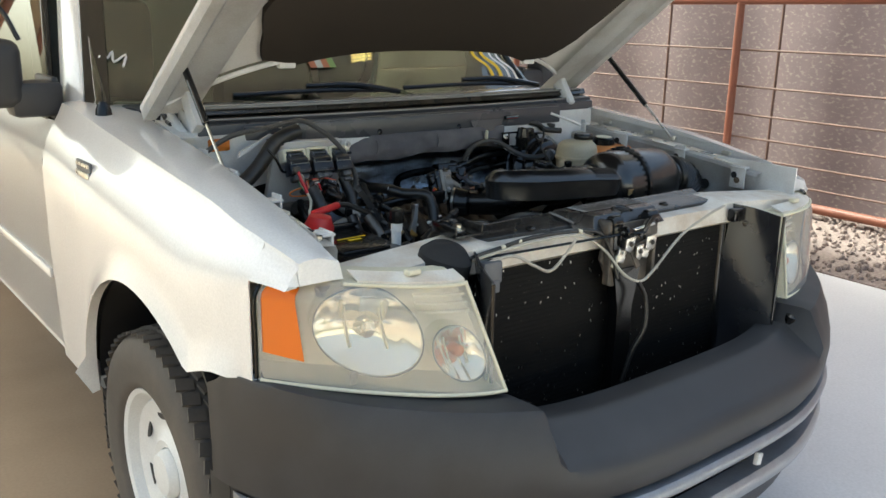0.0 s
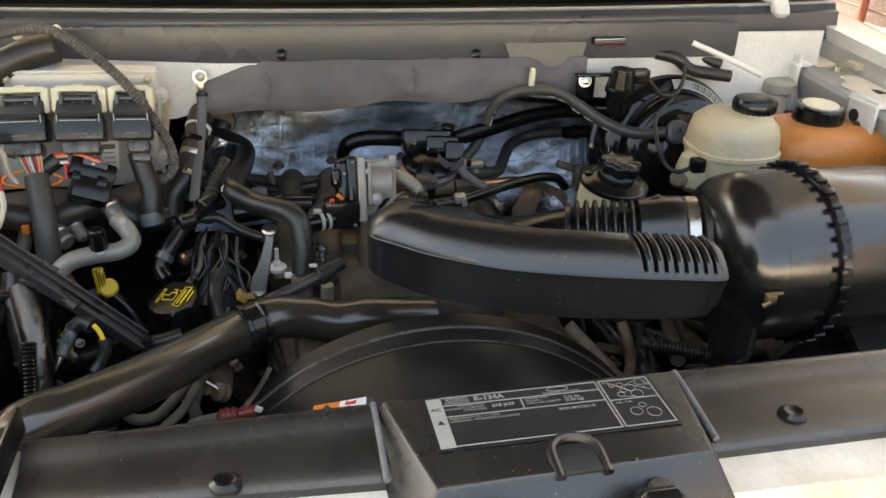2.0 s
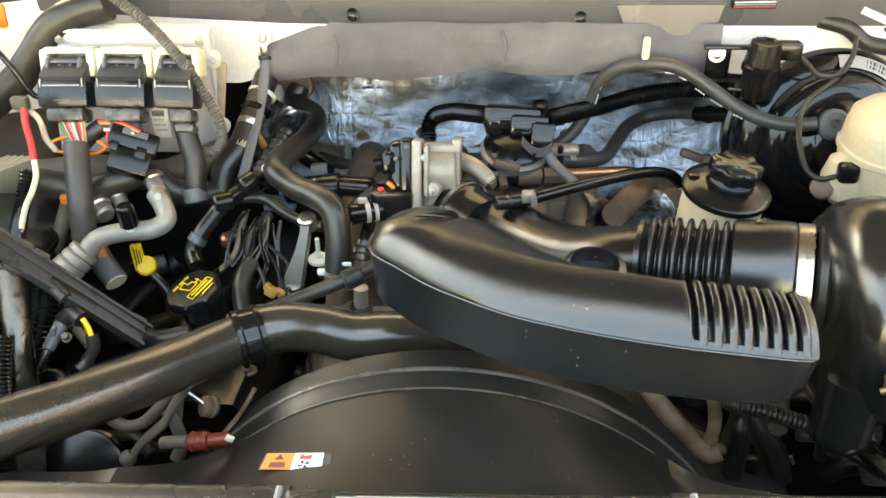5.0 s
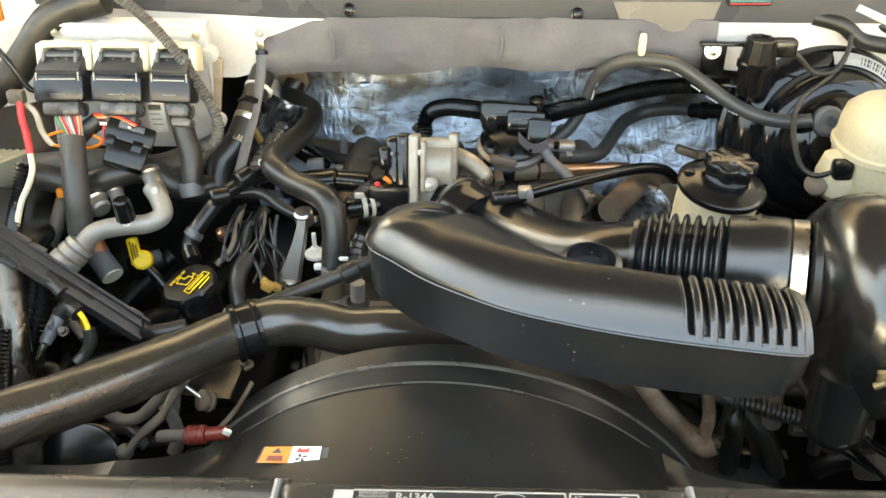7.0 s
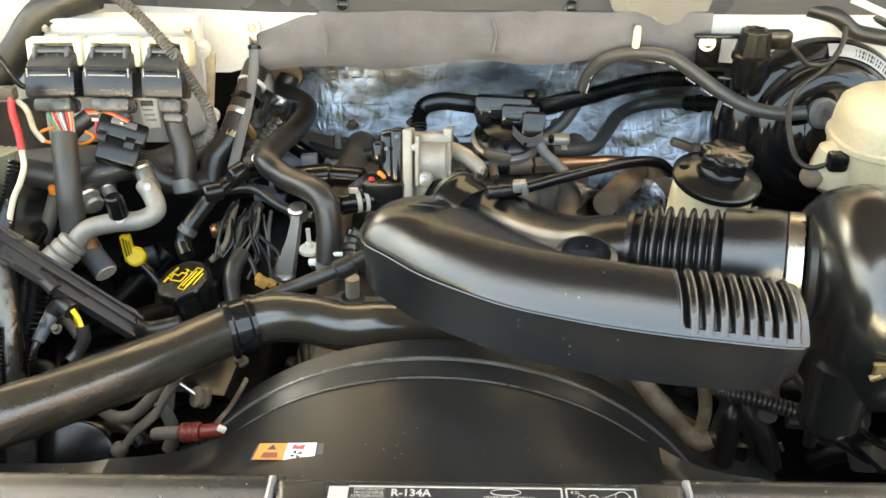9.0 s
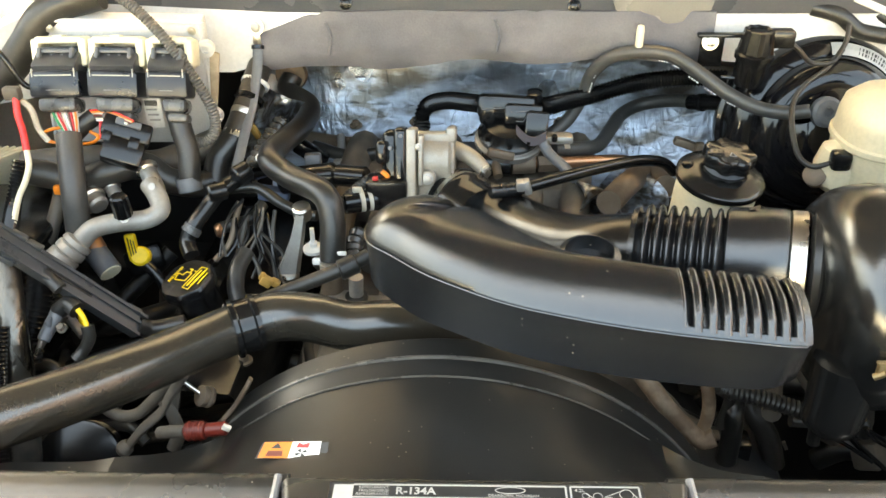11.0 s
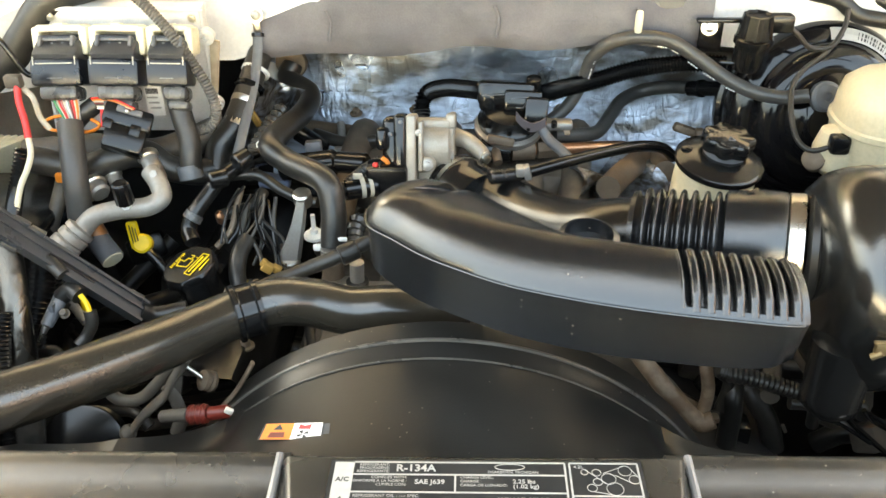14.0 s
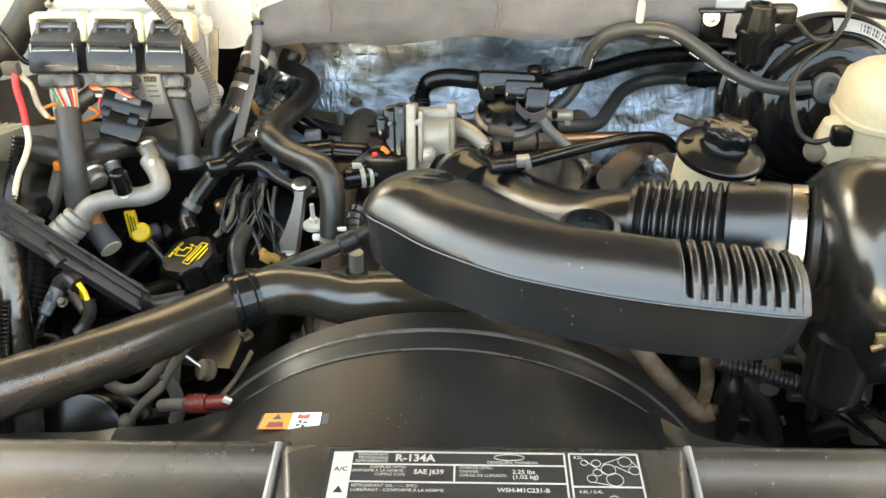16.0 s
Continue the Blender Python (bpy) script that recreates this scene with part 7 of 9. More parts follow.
    part("grey_clip", sheet(lambda u, v: tuple(Vector((0.049, 0.700, 0.994)).lerp(Vector((0.087, 0.690, 0.990)), u) + Vector((0, 0, -0.012 * math.sin(u * math.pi) + 0.012 * v))), 8, 2, 0.003, (0, 1, 0)), mat("mauve_plastic", (0.09, 0.078, 0.086), 0.4), eg)
    for k, m in enumerate((ORANGE, RED, BROWNW, COPPER)):
        part("wire", tube([Vector((0.076, 0.703, 0.997)) + Vector((0.003 * k, 0, 0)), Vector((0.082, 0.700, 0.988)) + Vector((0.002 * k, 0, 0))], 0.0014, 6, 2), m, eg)
    for p in ((0.013, 0.710, 0.981), (0.041, 0.700, 0.974), (0.066, 0.700, 0.978), (0.099, 0.710, 0.981)):
        part("flange_bolt", lathe([(0.004, 0), (0.004, 0.008)], p, (0, -0.25, 1), 6), BLACK, eg)
    part("bracket", join(box((0.030, 0.700, 0.966), (0.035, 0.02, 0.012), 0.003, (-15, 10, 0)), cyl((0.023, 0.700, 0.953), (0.027, 0.680, 0.943), 0.006)), RUST, eg)
    part("flange_lug", box((0.104, 0.720, 0.980), (0.04, 0.02, 0.012), 0.004), ALLOY, eg)

    ev = thing("purge_valve", "black vacuum solenoid on a bracket by the bulkhead", "valve")
    base = Vector((0.341, 0.735, 1.061))
    up = Vector((0.02, -0.05, 1)).normalized()
    part("solenoid_body", lathe([(0.019, -0.01), (0.021, 0.0), (0.021, 0.022), (0.024, 0.024), (0.024, 0.030), (0.020, 0.033)], base, up, 32), BLACK, ev)
    part("solenoid_cap", lathe([(0.021, 0.032), (0.017, 0.060), (0.015, 0.0605), (0.013, 0.058)], base, up, 40, 10, 0.06), BLACK, ev, "fluted black cap")
    part("side_plug", box((0.372, 0.735, 1.109), (0.028, 0.02, 0.022), 0.004), BLACK, ev)
    part("mount_plate", join(box((0.296, 0.765, 1.083), (0.03, 0.006, 0.042), 0.008), box((0.325, 0.760, 1.105), (0.10, 0.012, 0.005), 0.002)), BLACK, ev)
    bolt((0.292, 0.760, 1.096), (0, -1, 0.25), 0.007, 0.007, STEEL, ev, flange=1.5)
    part("port", tube([(0.333, 0.730, 1.059), (0.306, 0.735, 1.059)], 0.0025, 8, 2), BLACK, ev)


throttle()


# ---- hoses, looms and small engine parts ----
def hose(name, label, pts, r, material, category="hose", group="", **kw):
    return part(name, tube(pts, r, **kw), material, None, label, category=category, group=group)


def strap_clamp(parent, a, d, r, material=STEEL, w=0.012):
    part("clamp", lathe([(r, 0), (r + 0.0012, 0.0005), (r + 0.0012, w - 0.0005), (r, w)], a, d, 36), material, parent)


def manifold():
    m = thing("intake_manifold", "dusty brown-black intake manifold behind the throttle", "manifold")
    part("plenum", join(box((-0.02, 0.78, 0.885), (0.34, 0.17, 0.07), 0.03), box((0.0, 0.70, 0.86), (0.30, 0.10, 0.06), 0.02)), GRIME, m)
    for k in range(6):
        x = -0.17 + 0.062 * k
        part("runner", tube([(x, 0.86, 0.90), (x, 0.80, 0.925), (x - 0.01, 0.70, 0.90), (x - 0.02, 0.60, 0.85)], 0.021, 12, 6), GRIME, m)
    for x, y in ((-0.19, 0.88), (-0.10, 0.895), (0.02, 0.90), (0.12, 0.895)):
        bolt((x, y, 0.925), (0, -0.2, 1), 0.006, 0.008, RUST, m)
    part("fuel_rail", tube([(-0.270, 0.860, 0.912), (-0.179, 0.830, 0.915), (-0.110, 0.820, 0.918)], 0.012, 12, 6), RUST, m, "brown fuel rail")
    part("fuel_rail", tube([(-0.240, 0.800, 0.928), (-0.187, 0.780, 0.923), (-0.129, 0.770, 0.934)], 0.009, 12, 6), TAPE, m)
    part("small_relay", box((-0.219, 0.700, 0.949), (0.022, 0.02, 0.028), 0.003, (-15, 0, 10)), GREYP, m, "grey relay block")
    part("small_relay", box((-0.235, 0.760, 0.936), (0.05, 0.02, 0.02), 0.004, (0, 35, 0)), BLACK, m)
    part("rail_tab", join(tube([(-0.203, 0.820, 0.936), (-0.196, 0.780, 0.910)], 0.006, 10, 3), box((-0.189, 0.755, 0.924), (0.03, 0.012, 0.010), 0.004)), ALLOY, m)
    # valve covers
    for s, x in ((-1, -0.315), (1, 0.30)):
        vc = thing("valve_cover", "black valve cover streaked with dust", "valve cover")
        part("cover_shell", loft([[(x + s * 0.085 * c, y, (0.80 if s < 0 else 0.66) + h) for c, h in ((-1.0, -0.03), (-0.95, 0.015), (-0.7, 0.045), (0.1, 0.05), (0.7, 0.025), (0.98, -0.02), (1.0, -0.06))] for y in (0.36, 0.375, 0.45, 0.55, 0.65, 0.75, 0.80)], close=False), BLACK if s < 0 else DARK, vc)
        for k in range(4):
            bolt((x - s * 0.06, 0.42 + 0.1 * k, 0.84 if s < 0 else 0.70), (0, 0, 1), 0.006, 0.01, RUST, vc)
            part("coil", join(box((x + s * 0.01, 0.44 + 0.1 * k, 0.852 if s < 0 else 0.71), (0.035, 0.03, 0.035), 0.006)), BLACK, vc)


manifold()


def heater_lines():
    h = hose("heater_hose", "black moulded heater hose bent down to the engine", [(-0.274, 0.860, 1.011), (-0.279, 0.845, 0.995), (-0.242, 0.810, 0.986), (-0.241, 0.750, 0.982), (-0.252, 0.620, 1.000), (-0.225, 0.585, 0.991), (-0.175, 0.545, 0.988), (-0.163, 0.528, 0.962), (-0.164, 0.512, 0.918)], 0.0150, HOSE2, sides=22, n=10)
    part("hose_mark", tube([(-0.264, 0.600, 1.002), (-0.264, 0.600, 1.007), (-0.261, 0.600, 1.010)], 0.0008, 5, 2), PAPER, h)
    strap_clamp(h, Vector((-0.164, 0.512, 0.918)), (0, 0, -1), 0.0145, ALLOY, 0.013)
    part("clamp_tab", join(box((-0.180, 0.512, 0.916), (0.016, 0.006, 0.008), 0.002), box((-0.154, 0.500, 0.915), (0.012, 0.008, 0.012), 0.002), box((-0.153, 0.505, 0.932), (0.015, 0.003, 0.005), 0.001)), WHITE, h)
    part("outlet", lathe([(0.017, -0.05), (0.018, -0.03), (0.020, -0.028), (0.020, -0.006), (0.017, 0.0), (0.0125, 0.012), (0.0125, 0.03)], (-0.165, 0.500, 0.874), (0, 0.05, 1), 30), RUST, h, "brass water outlet")
    e = hose("pipe_elbow", "dull steel elbow fitting with an O-ring", [(-0.134, 0.490, 0.910), (-0.135, 0.490, 0.886), (-0.131, 0.488, 0.874)], 0.0085, ALLOY, "fitting", sides=14)
    part("ring", lathe([(0.013, 0), (0.014, 0.003), (0.013, 0.006)], (-0.135, 0.488, 0.880), (0, 0, 1), 20), RUBBER, e)
    part("mount_casting", join(box((-0.115, 0.475, 0.862), (0.08, 0.06, 0.03), 0.006), box((-0.085, 0.465, 0.882), (0.04, 0.02, 0.01), 0.003), box((-0.155, 0.48, 0.865), (0.04, 0.05, 0.04), 0.008)), ALLOY, None, "dirty cast bracket on the engine front", category="bracket")
    part("mount_casting", box((-0.10, 0.46, 0.80), (0.16, 0.10, 0.09), 0.02), GRIME, None, "grimy water pump housing", category="pump")
    # second pair of fittings at the bulkhead
    f = hose("heater_hose", "black heater hose with a silver coupling", [(-0.292, 0.840, 1.078), (-0.300, 0.785, 1.050), (-0.309, 0.742, 1.019), (-0.323, 0.700, 0.984), (-0.340, 0.680, 0.962), (-0.342, 0.660, 0.938)], 0.0165, HOSE2, sides=20, n=8)
    cd = Vector((-0.010, -0.03, -0.026)).normalized()
    ca = Vector((-0.3125, 0.730, 1.009))
    part("coupling", lathe([(0.0150, -0.004), (0.0172, -0.002), (0.0172, 0.006), (0.0160, 0.008), (0.0160, 0.030), (0.0172, 0.032), (0.0172, 0.040), (0.0150, 0.042)], ca, cd, 32), STEEL, f, "bright silver hose coupling")
    part("white_ring", lathe([(0.0165, 0), (0.0195, 0.001), (0.0195, 0.006), (0.0165, 0.007)], (-0.302, 0.770, 1.037), cd, 32), WHITE, f, "white retaining ring")
    part("flange", lathe([(0.0165, 0), (0.0205, 0.002), (0.0205, 0.008), (0.0165, 0.011)], (-0.307, 0.750, 1.024), cd, 32), GLOSSB, f, "gloss black flange")
    part("sealing_strip", plate([(-0.343, 0.722, 1.096), (-0.331, 0.722, 1.091), (-0.3445, 0.722, 1.022), (-0.353, 0.722, 1.020)], 0.006, 0.001, (0, 1, 0)), mat("tan_putty", (0.40, 0.33, 0.23), 0.8, tint=(0.24, 0.18, 0.12), amount=0.6, scale=60, fine=180, bump=0.9), None, "rough tan sealing strip beside the control module", category="seal")
    hose("bulkhead_pipe", "tan painted pipe stub through the bulkhead", [(-0.309, 0.870, 1.003), (-0.311, 0.840, 0.984), (-0.309, 0.800, 0.974)], 0.014, CREAM, "pipe", sides=16)
    part("tan_clip", box((-0.305, 0.740, 0.979), (0.010, 0.008, 0.026), 0.003, (0, -25, 0)), mat("amber_plug", (0.42, 0.24, 0.06), 0.45), None, "amber plastic clip on the heater hose", category="clip")
    part("rubber_grommet", lathe([(0.020, 0), (0.024, 0.004), (0.022, 0.012)], (-0.277, 0.870, 1.012), (0.0, -1, 0.1), 24), RUST, None, "brown pipe collar at the bulkhead", category="collar")
    g = thing("ground_strap", "grey flat ground strap bolted to the bulkhead", "cable")
    part("strap", tube([(-0.294, 0.772, 1.085), (-0.295, 0.760, 1.060), (-0.299, 0.730, 1.024), (-0.304, 0.690, 0.993), (-0.307, 0.650, 0.967)], 0.0068, 10, 8, flat=0.35), GREYP, g)
    part("ring_terminal", join(lathe([(0.0105, 0), (0.0105, 0.003)], (-0.294, 0.775, 1.110), (0, -1, 0.2), 24), box((-0.294, 0.773, 1.093), (0.010, 0.004, 0.022), 0.002)), STEEL, g, "plated ring terminal")
    bolt((-0.293, 0.772, 1.111), (0, -1, 0.2), 0.0055, 0.005, ALLOY, g, flange=1.35)
    part("sleeve", cyl((-0.293, 0.770, 1.087), (-0.293, 0.768, 1.083), 0.0085), BLACK, g)


heater_lines()


def radiator_hose():
    P = [(-0.010, 0.430, 0.886), (-0.046, 0.420, 0.895), (-0.088, 0.410, 0.904), (-0.129, 0.405, 0.905), (-0.166, 0.400, 0.918), (-0.200, 0.385, 0.930), (-0.236, 0.365, 0.929), (-0.269, 0.325, 0.936), (-0.303, 0.272, 0.950), (-0.338, 0.222, 0.964), (-0.373, 0.178, 0.977), (-0.412, 0.142, 0.983), (-0.455, 0.118, 0.945), (-0.485, 0.10, 0.90)]
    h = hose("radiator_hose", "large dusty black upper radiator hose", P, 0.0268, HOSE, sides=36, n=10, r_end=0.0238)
    a = Vector((-0.228, 0.370, 0.929))
    d = (Vector((-0.236, 0.365, 0.929)) - Vector((-0.200, 0.385, 0.930))).normalized()
    part("clamp_screw", cyl(Vector((-0.222, 0.375, 0.943)), Vector((-0.209, 0.355, 0.930)), 0.0028, sides=10), STEEL, h)
    part("clamp_band", join(lathe([(0.0272, 0.0), (0.0302, 0.001), (0.0305, 0.005), (0.0282, 0.007), (0.0282, 0.021), (0.0305, 0.023), (0.0302, 0.027), (0.0272, 0.028)], a - d * 0.014, d, 40)), GLOSSB, h, "black painted spring clamp")
    part("clamp_ear", join(box((-0.240, 0.392, 0.936), (0.034, 0.012, 0.006), 0.002, (20, 0, -10)), box((-0.222, 0.398, 0.940), (0.010, 0.008, 0.016), 0.002, (20, 0, -10)), box((-0.251, 0.388, 0.933), (0.008, 0.010, 0.014), 0.002, (20, 0, -10))), GLOSSB, h)
    # slim dusty hose lying along it
    v = hose("vapour_hose", "slim dusty hose with a moulded collar", [(-0.269, 0.420, 0.897), (-0.226, 0.435, 0.915), (-0.185, 0.450, 0.926), (-0.142, 0.462, 0.940), (-0.115, 0.475, 0.949)], 0.0082, TAPE, sides=16, n=8)
    part("collar", cyl((-0.146, 0.458, 0.939), (-0.127, 0.468, 0.944), 0.0115, bevel=0.002), TAPE, v)


radiator_hose()


def vacuum_lines():
    FADED = mat("faded_print", (0.70, 0.69, 0.66), 0.5)
    v = hose("vacuum_hose", "black vacuum hose with white printing to the booster", [(0.096, 0.775, 0.959), (0.121, 0.785, 0.977), (0.140, 0.790, 1.010), (0.149, 0.780, 1.046), (0.170, 0.765, 1.074), (0.203, 0.752, 1.086), (0.241, 0.748, 1.083), (0.275, 0.742, 1.065), (0.314, 0.727, 1.041), (0.347, 0.710, 1.029), (0.380, 0.700, 1.026), (0.408, 0.693, 1.031)], 0.0088, GREYRUB, sides=18, n=8)
    for a, b in (((0.147, 0.777, 1.021), (0.150, 0.775, 1.036)), ((0.151, 0.772, 1.043), (0.156, 0.768, 1.056)), ((0.159, 0.763, 1.064), (0.169, 0.758, 1.073)), ((0.226, 0.738, 1.079), (0.238, 0.737, 1.077)), ((0.244, 0.737, 1.074), (0.252, 0.736, 1.070)), ((0.265, 0.734, 1.060), (0.278, 0.731, 1.052)), ((0.285, 0.729, 1.047), (0.300, 0.724, 1.039)), ((0.313, 0.718, 1.032), (0.324, 0.713, 1.028))):
        for k in range(4):
            part("print_bar", tube([Vector(a).lerp(Vector(b), 0.25 * k + 0.03), Vector(a).lerp(Vector(b), 0.25 * k + 0.17 + 0.03 * (k % 2))], 0.0008, 6, 1), FADED, v)
    pin = part("marker_pin", lathe([(0.0045, 0), (0.005, 0.002), (0.005, 0.022), (0.004, 0.027), (0.001, 0.0285)], (0.201, 0.748, 1.094), (0, -0.1, 1), 18), IVORY, None, "cream plastic pin standing on the hose", category="pin")
    c = hose("wiring_conduit", "black corrugated conduit into the regulator", [(-0.084, 0.830, 0.942), (-0.084, 0.840, 0.960), (-0.073, 0.840, 0.977), (-0.047, 0.815, 0.993), (-0.018, 0.785, 1.003), (0.007, 0.762, 1.009)], 0.0112, BLACK, "conduit", sides=18, n=10, ribs=0.0028, pitch=0.0046)
    hose("wiring_conduit", "black corrugated conduit across the bulkhead", [(0.083, 0.755, 1.008), (0.120, 0.775, 1.010), (0.159, 0.790, 1.014), (0.205, 0.800, 1.024), (0.250, 0.805, 1.030), (0.294, 0.800, 1.034), (0.329, 0.790, 1.036)], 0.0112, BLACK, "conduit", sides=18, n=10, ribs=0.0028, pitch=0.0046)
    part("conduit_elbow", tube([(-0.087, 0.828, 0.939), (-0.084, 0.838, 0.950)], 0.0125, 14, 3), RUBBER, c)
    g = hose("vapour_pipe", "grey rubber pipe rising to the bulkhead", [(0.102, 0.740, 0.955), (0.138, 0.755, 0.949), (0.166, 0.780, 0.943), (0.189, 0.830, 0.947), (0.208, 0.865, 0.954), (0.239, 0.885, 0.961), (0.276, 0.870, 0.973), (0.303, 0.845, 0.982)], 0.0098, GREYRUB, sides=18, n=8)
    part("end_cap", join(cyl((0.297, 0.848, 0.979), (0.337, 0.800, 0.998), 0.0105, bevel=0.003), cyl((0.310, 0.833, 0.985), (0.313, 0.828, 0.987), 0.0125)), BLACK, g, "black quick connector")
    part("vapour_nuts", join(lathe([(0.007, 0), (0.007, 0.008)], (0.114, 0.742, 0.956), (1, 0.3, 0), 6)), STEEL, g)
    t = hose("fuel_line", "copper-coloured metal fuel line", [(0.061, 0.720, 0.944), (0.114, 0.730, 0.940), (0.161, 0.740, 0.938), (0.201, 0.755, 0.931), (0.246, 0.780, 0.908)], 0.0078, COPPER, "pipe", sides=16, n=6)
    part("line_nut", join(lathe([(0.012, 0), (0.012, 0.028), (0.009, 0.032)], (0.079, 0.715, 0.945), (1, 0.15, 0.0), 6), lathe([(0.014, 0), (0.014, 0.03)], (0.045, 0.712, 0.946), (1, 0.1, 0), 20)), RUST, t, "brass union nut")
    part("line_body", tube([(0.004, 0.710, 0.948), (0.042, 0.712, 0.946)], 0.017, 18, 4), BLACK, t)
    p = hose("purge_line", "black plastic line with a silver lock", [(0.040, 0.565, 0.983), (0.059, 0.575, 0.983), (0.110, 0.600, 0.986), (0.161, 0.635, 0.982), (0.203, 0.665, 0.975), (0.237, 0.690, 0.961), (0.258, 0.710, 0.938)], 0.0072, BLACK, "pipe", sides=16, n=8)
    part("lock", join(box((0.060, 0.567, 0.988), (0.008, 0.012, 0.018), 0.002, (0, -15, 0)), box((0.052, 0.567, 0.990), (0.010, 0.014, 0.012), 0.002)), ALLOY, p)
    part("line_socket", cyl((0.017, 0.555, 0.987), (0.053, 0.572, 0.983), 0.0085, bevel=0.002), BLACK, p)
    hose("harness_lead", "grey taped lead from the regulator plug", [(0.082, 0.700, 0.985), (0.092, 0.690, 0.972), (0.109, 0.665, 0.966), (0.121, 0.640, 0.961)], 0.0068, GREYP, "cable", sides=14)
    # exhaust recirculation pipe and dusty castings behind the intake tube
    hose("egr_pipe", "dull steel recirculation pipe", [(0.247, 0.700, 0.920), (0.235, 0.760, 0.910), (0.202, 0.700, 0.928), (0.163, 0.620, 0.939)], 0.016, RUST, "pipe", sides=16)
    part("heat_wrap", sheet(lambda u, v: (0.13 + 0.11 * u + 0.01 * math.sin(v * 9), 0.66 + 0.10 * v, 0.90 + 0.03 * math.sin(u * 6 + v * 4)), 20, 16, 0.004), FOIL, None, "crumpled foil wrap beside the exhaust", category="heat shield")
    part("dark_bracket", join(box((0.297, 0.800, 0.934), (0.05, 0.012, 0.012), 0.003, (0, 20, 0)), box((0.308, 0.790, 0.923), (0.012, 0.012, 0.04), 0.003)), RUST, None, "rusty bracket by the booster", category="bracket")


vacuum_lines()


def small_left():
    # cable guide channel
    a, b = Vector((-0.455, 0.372, 1.026)), Vector((-0.354, 0.402, 0.900))
    d = (b - a).normalized()
    up = Vector((0.35, -0.35, 0.85))
    side = d.cross(up).normalized()
    up = side.cross(d)
    g = thing("cable_guide", "grey plastic cable guide channel over the engine", "cable guide")
    def rail(o0, o1, h0, h1):
        return loft([[p + side * o0 + up * h0, p + side * o1 + up * h0, p + side * o1 + up * h1, p + side * o0 + up * h1] for p in (a - d * 0.06, a, b)])
    part("base", rail(-0.0125, 0.0125, -0.008, 0.002), GUIDE, g)
    for o in (-0.0125, -0.003, 0.0095):
        part("edge_rib", rail(o, o + 0.003, 0.002, 0.0055), GUIDE, g)
    for q, s in (((-0.444, 0.385, 1.023), -1), ((-0.433, 0.388, 1.010), -1), ((-0.452, 0.365, 1.007), 1), ((-0.361, 0.410, 0.917), -1)):
        part("side_tab", box(q, (0.016, 0.006, 0.006), 0.001, (0, 35, 0)), GUIDE, g)
    part("embossed_bar", loft([[p + side * -0.001 + up * 0.0025, p + side * 0.003 + up * 0.0025, p + side * 0.003 + up * 0.003, p + side * -0.001 + up * 0.003] for p in (a.lerp(b, 0.3), a.lerp(b, 0.62))]), BLACK, g)
    hose("battery_cable", "black battery cable leaving the guide", [(-0.358, 0.402, 0.902), (-0.345, 0.410, 0.891), (-0.313, 0.420, 0.892)], 0.010, RUBBER, "cable")
    # air conditioning line
    p = hose("ac_line", "bare aluminium air conditioning line", [(-0.403, 0.600, 0.969), (-0.389, 0.585, 0.959), (-0.383, 0.570, 0.948), (-0.399, 0.560, 0.941), (-0.430, 0.550, 0.942), (-0.457, 0.540, 0.938), (-0.476, 0.530, 0.920)], 0.0118, ALU, "pipe", sides=20, n=8)
    d2 = Vector((-0.500, 0.510, 0.902)) - Vector((-0.476, 0.530, 0.922))
    part("crimp", lathe([(0.012, 0), (0.018, 0.002), (0.0185, 0.008), (0.016, 0.010), (0.0185, 0.012), (0.019, 0.02), (0.0165, 0.022), (0.019, 0.024), (0.0195, 0.036), (0.017, 0.038)], (-0.471, 0.532, 0.927), d2, 30), ALU, p, "crimped hose ferrule")
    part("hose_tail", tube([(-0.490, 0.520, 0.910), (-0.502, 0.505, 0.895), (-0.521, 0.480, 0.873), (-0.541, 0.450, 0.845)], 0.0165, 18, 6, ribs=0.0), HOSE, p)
    part("service_port", join(lathe([(0.008, 0), (0.008, 0.006)], (-0.419, 0.550, 0.947), (0, -0.1, 1), 20)), WHITE, p)
    part("port_cap", lathe([(0.010, 0.005), (0.011, 0.007), (0.010, 0.032), (0.008, 0.034)], (-0.419, 0.550, 0.947), (0, -0.1, 1), 24, 12, 0.05), BLACK, p, "black ribbed port cap")
    part("end_block", join(box((-0.399, 0.600, 0.965), (0.02, 0.016, 0.02), 0.004), lathe([(0.005, 0), (0.005, 0.008)], (-0.393, 0.590, 0.969), (0, -0.8, 0.6), 6)), ALLOY, p)
    s = hose("suction_pipe", "stained pipe with a printed band", [(-0.489, 0.575, 0.923), (-0.477, 0.565, 0.900), (-0.449, 0.540, 0.875)], 0.0135, IVORY, "pipe", sides=18)
    part("band", cyl((-0.473, 0.560, 0.894), (-0.449, 0.541, 0.876), 0.0145), GREYP, s)
    part("rust_patch", cyl((-0.480, 0.567, 0.907), (-0.471, 0.560, 0.894), 0.0141), COPPER, s)
    hose("suction_pipe", "grey pipe beside the compressor lines", [(-0.517, 0.600, 0.957), (-0.521, 0.570, 0.929), (-0.530, 0.550, 0.900)], 0.009, GRIME, "pipe")
    part("union", join(lathe([(0.014, 0), (0.014, 0.03), (0.010, 0.034)], (-0.468, 0.600, 0.947), (-1, -0.3, -0.2), 20)), NYLON, None, "cream plastic pipe union in the bay", category="fitting")
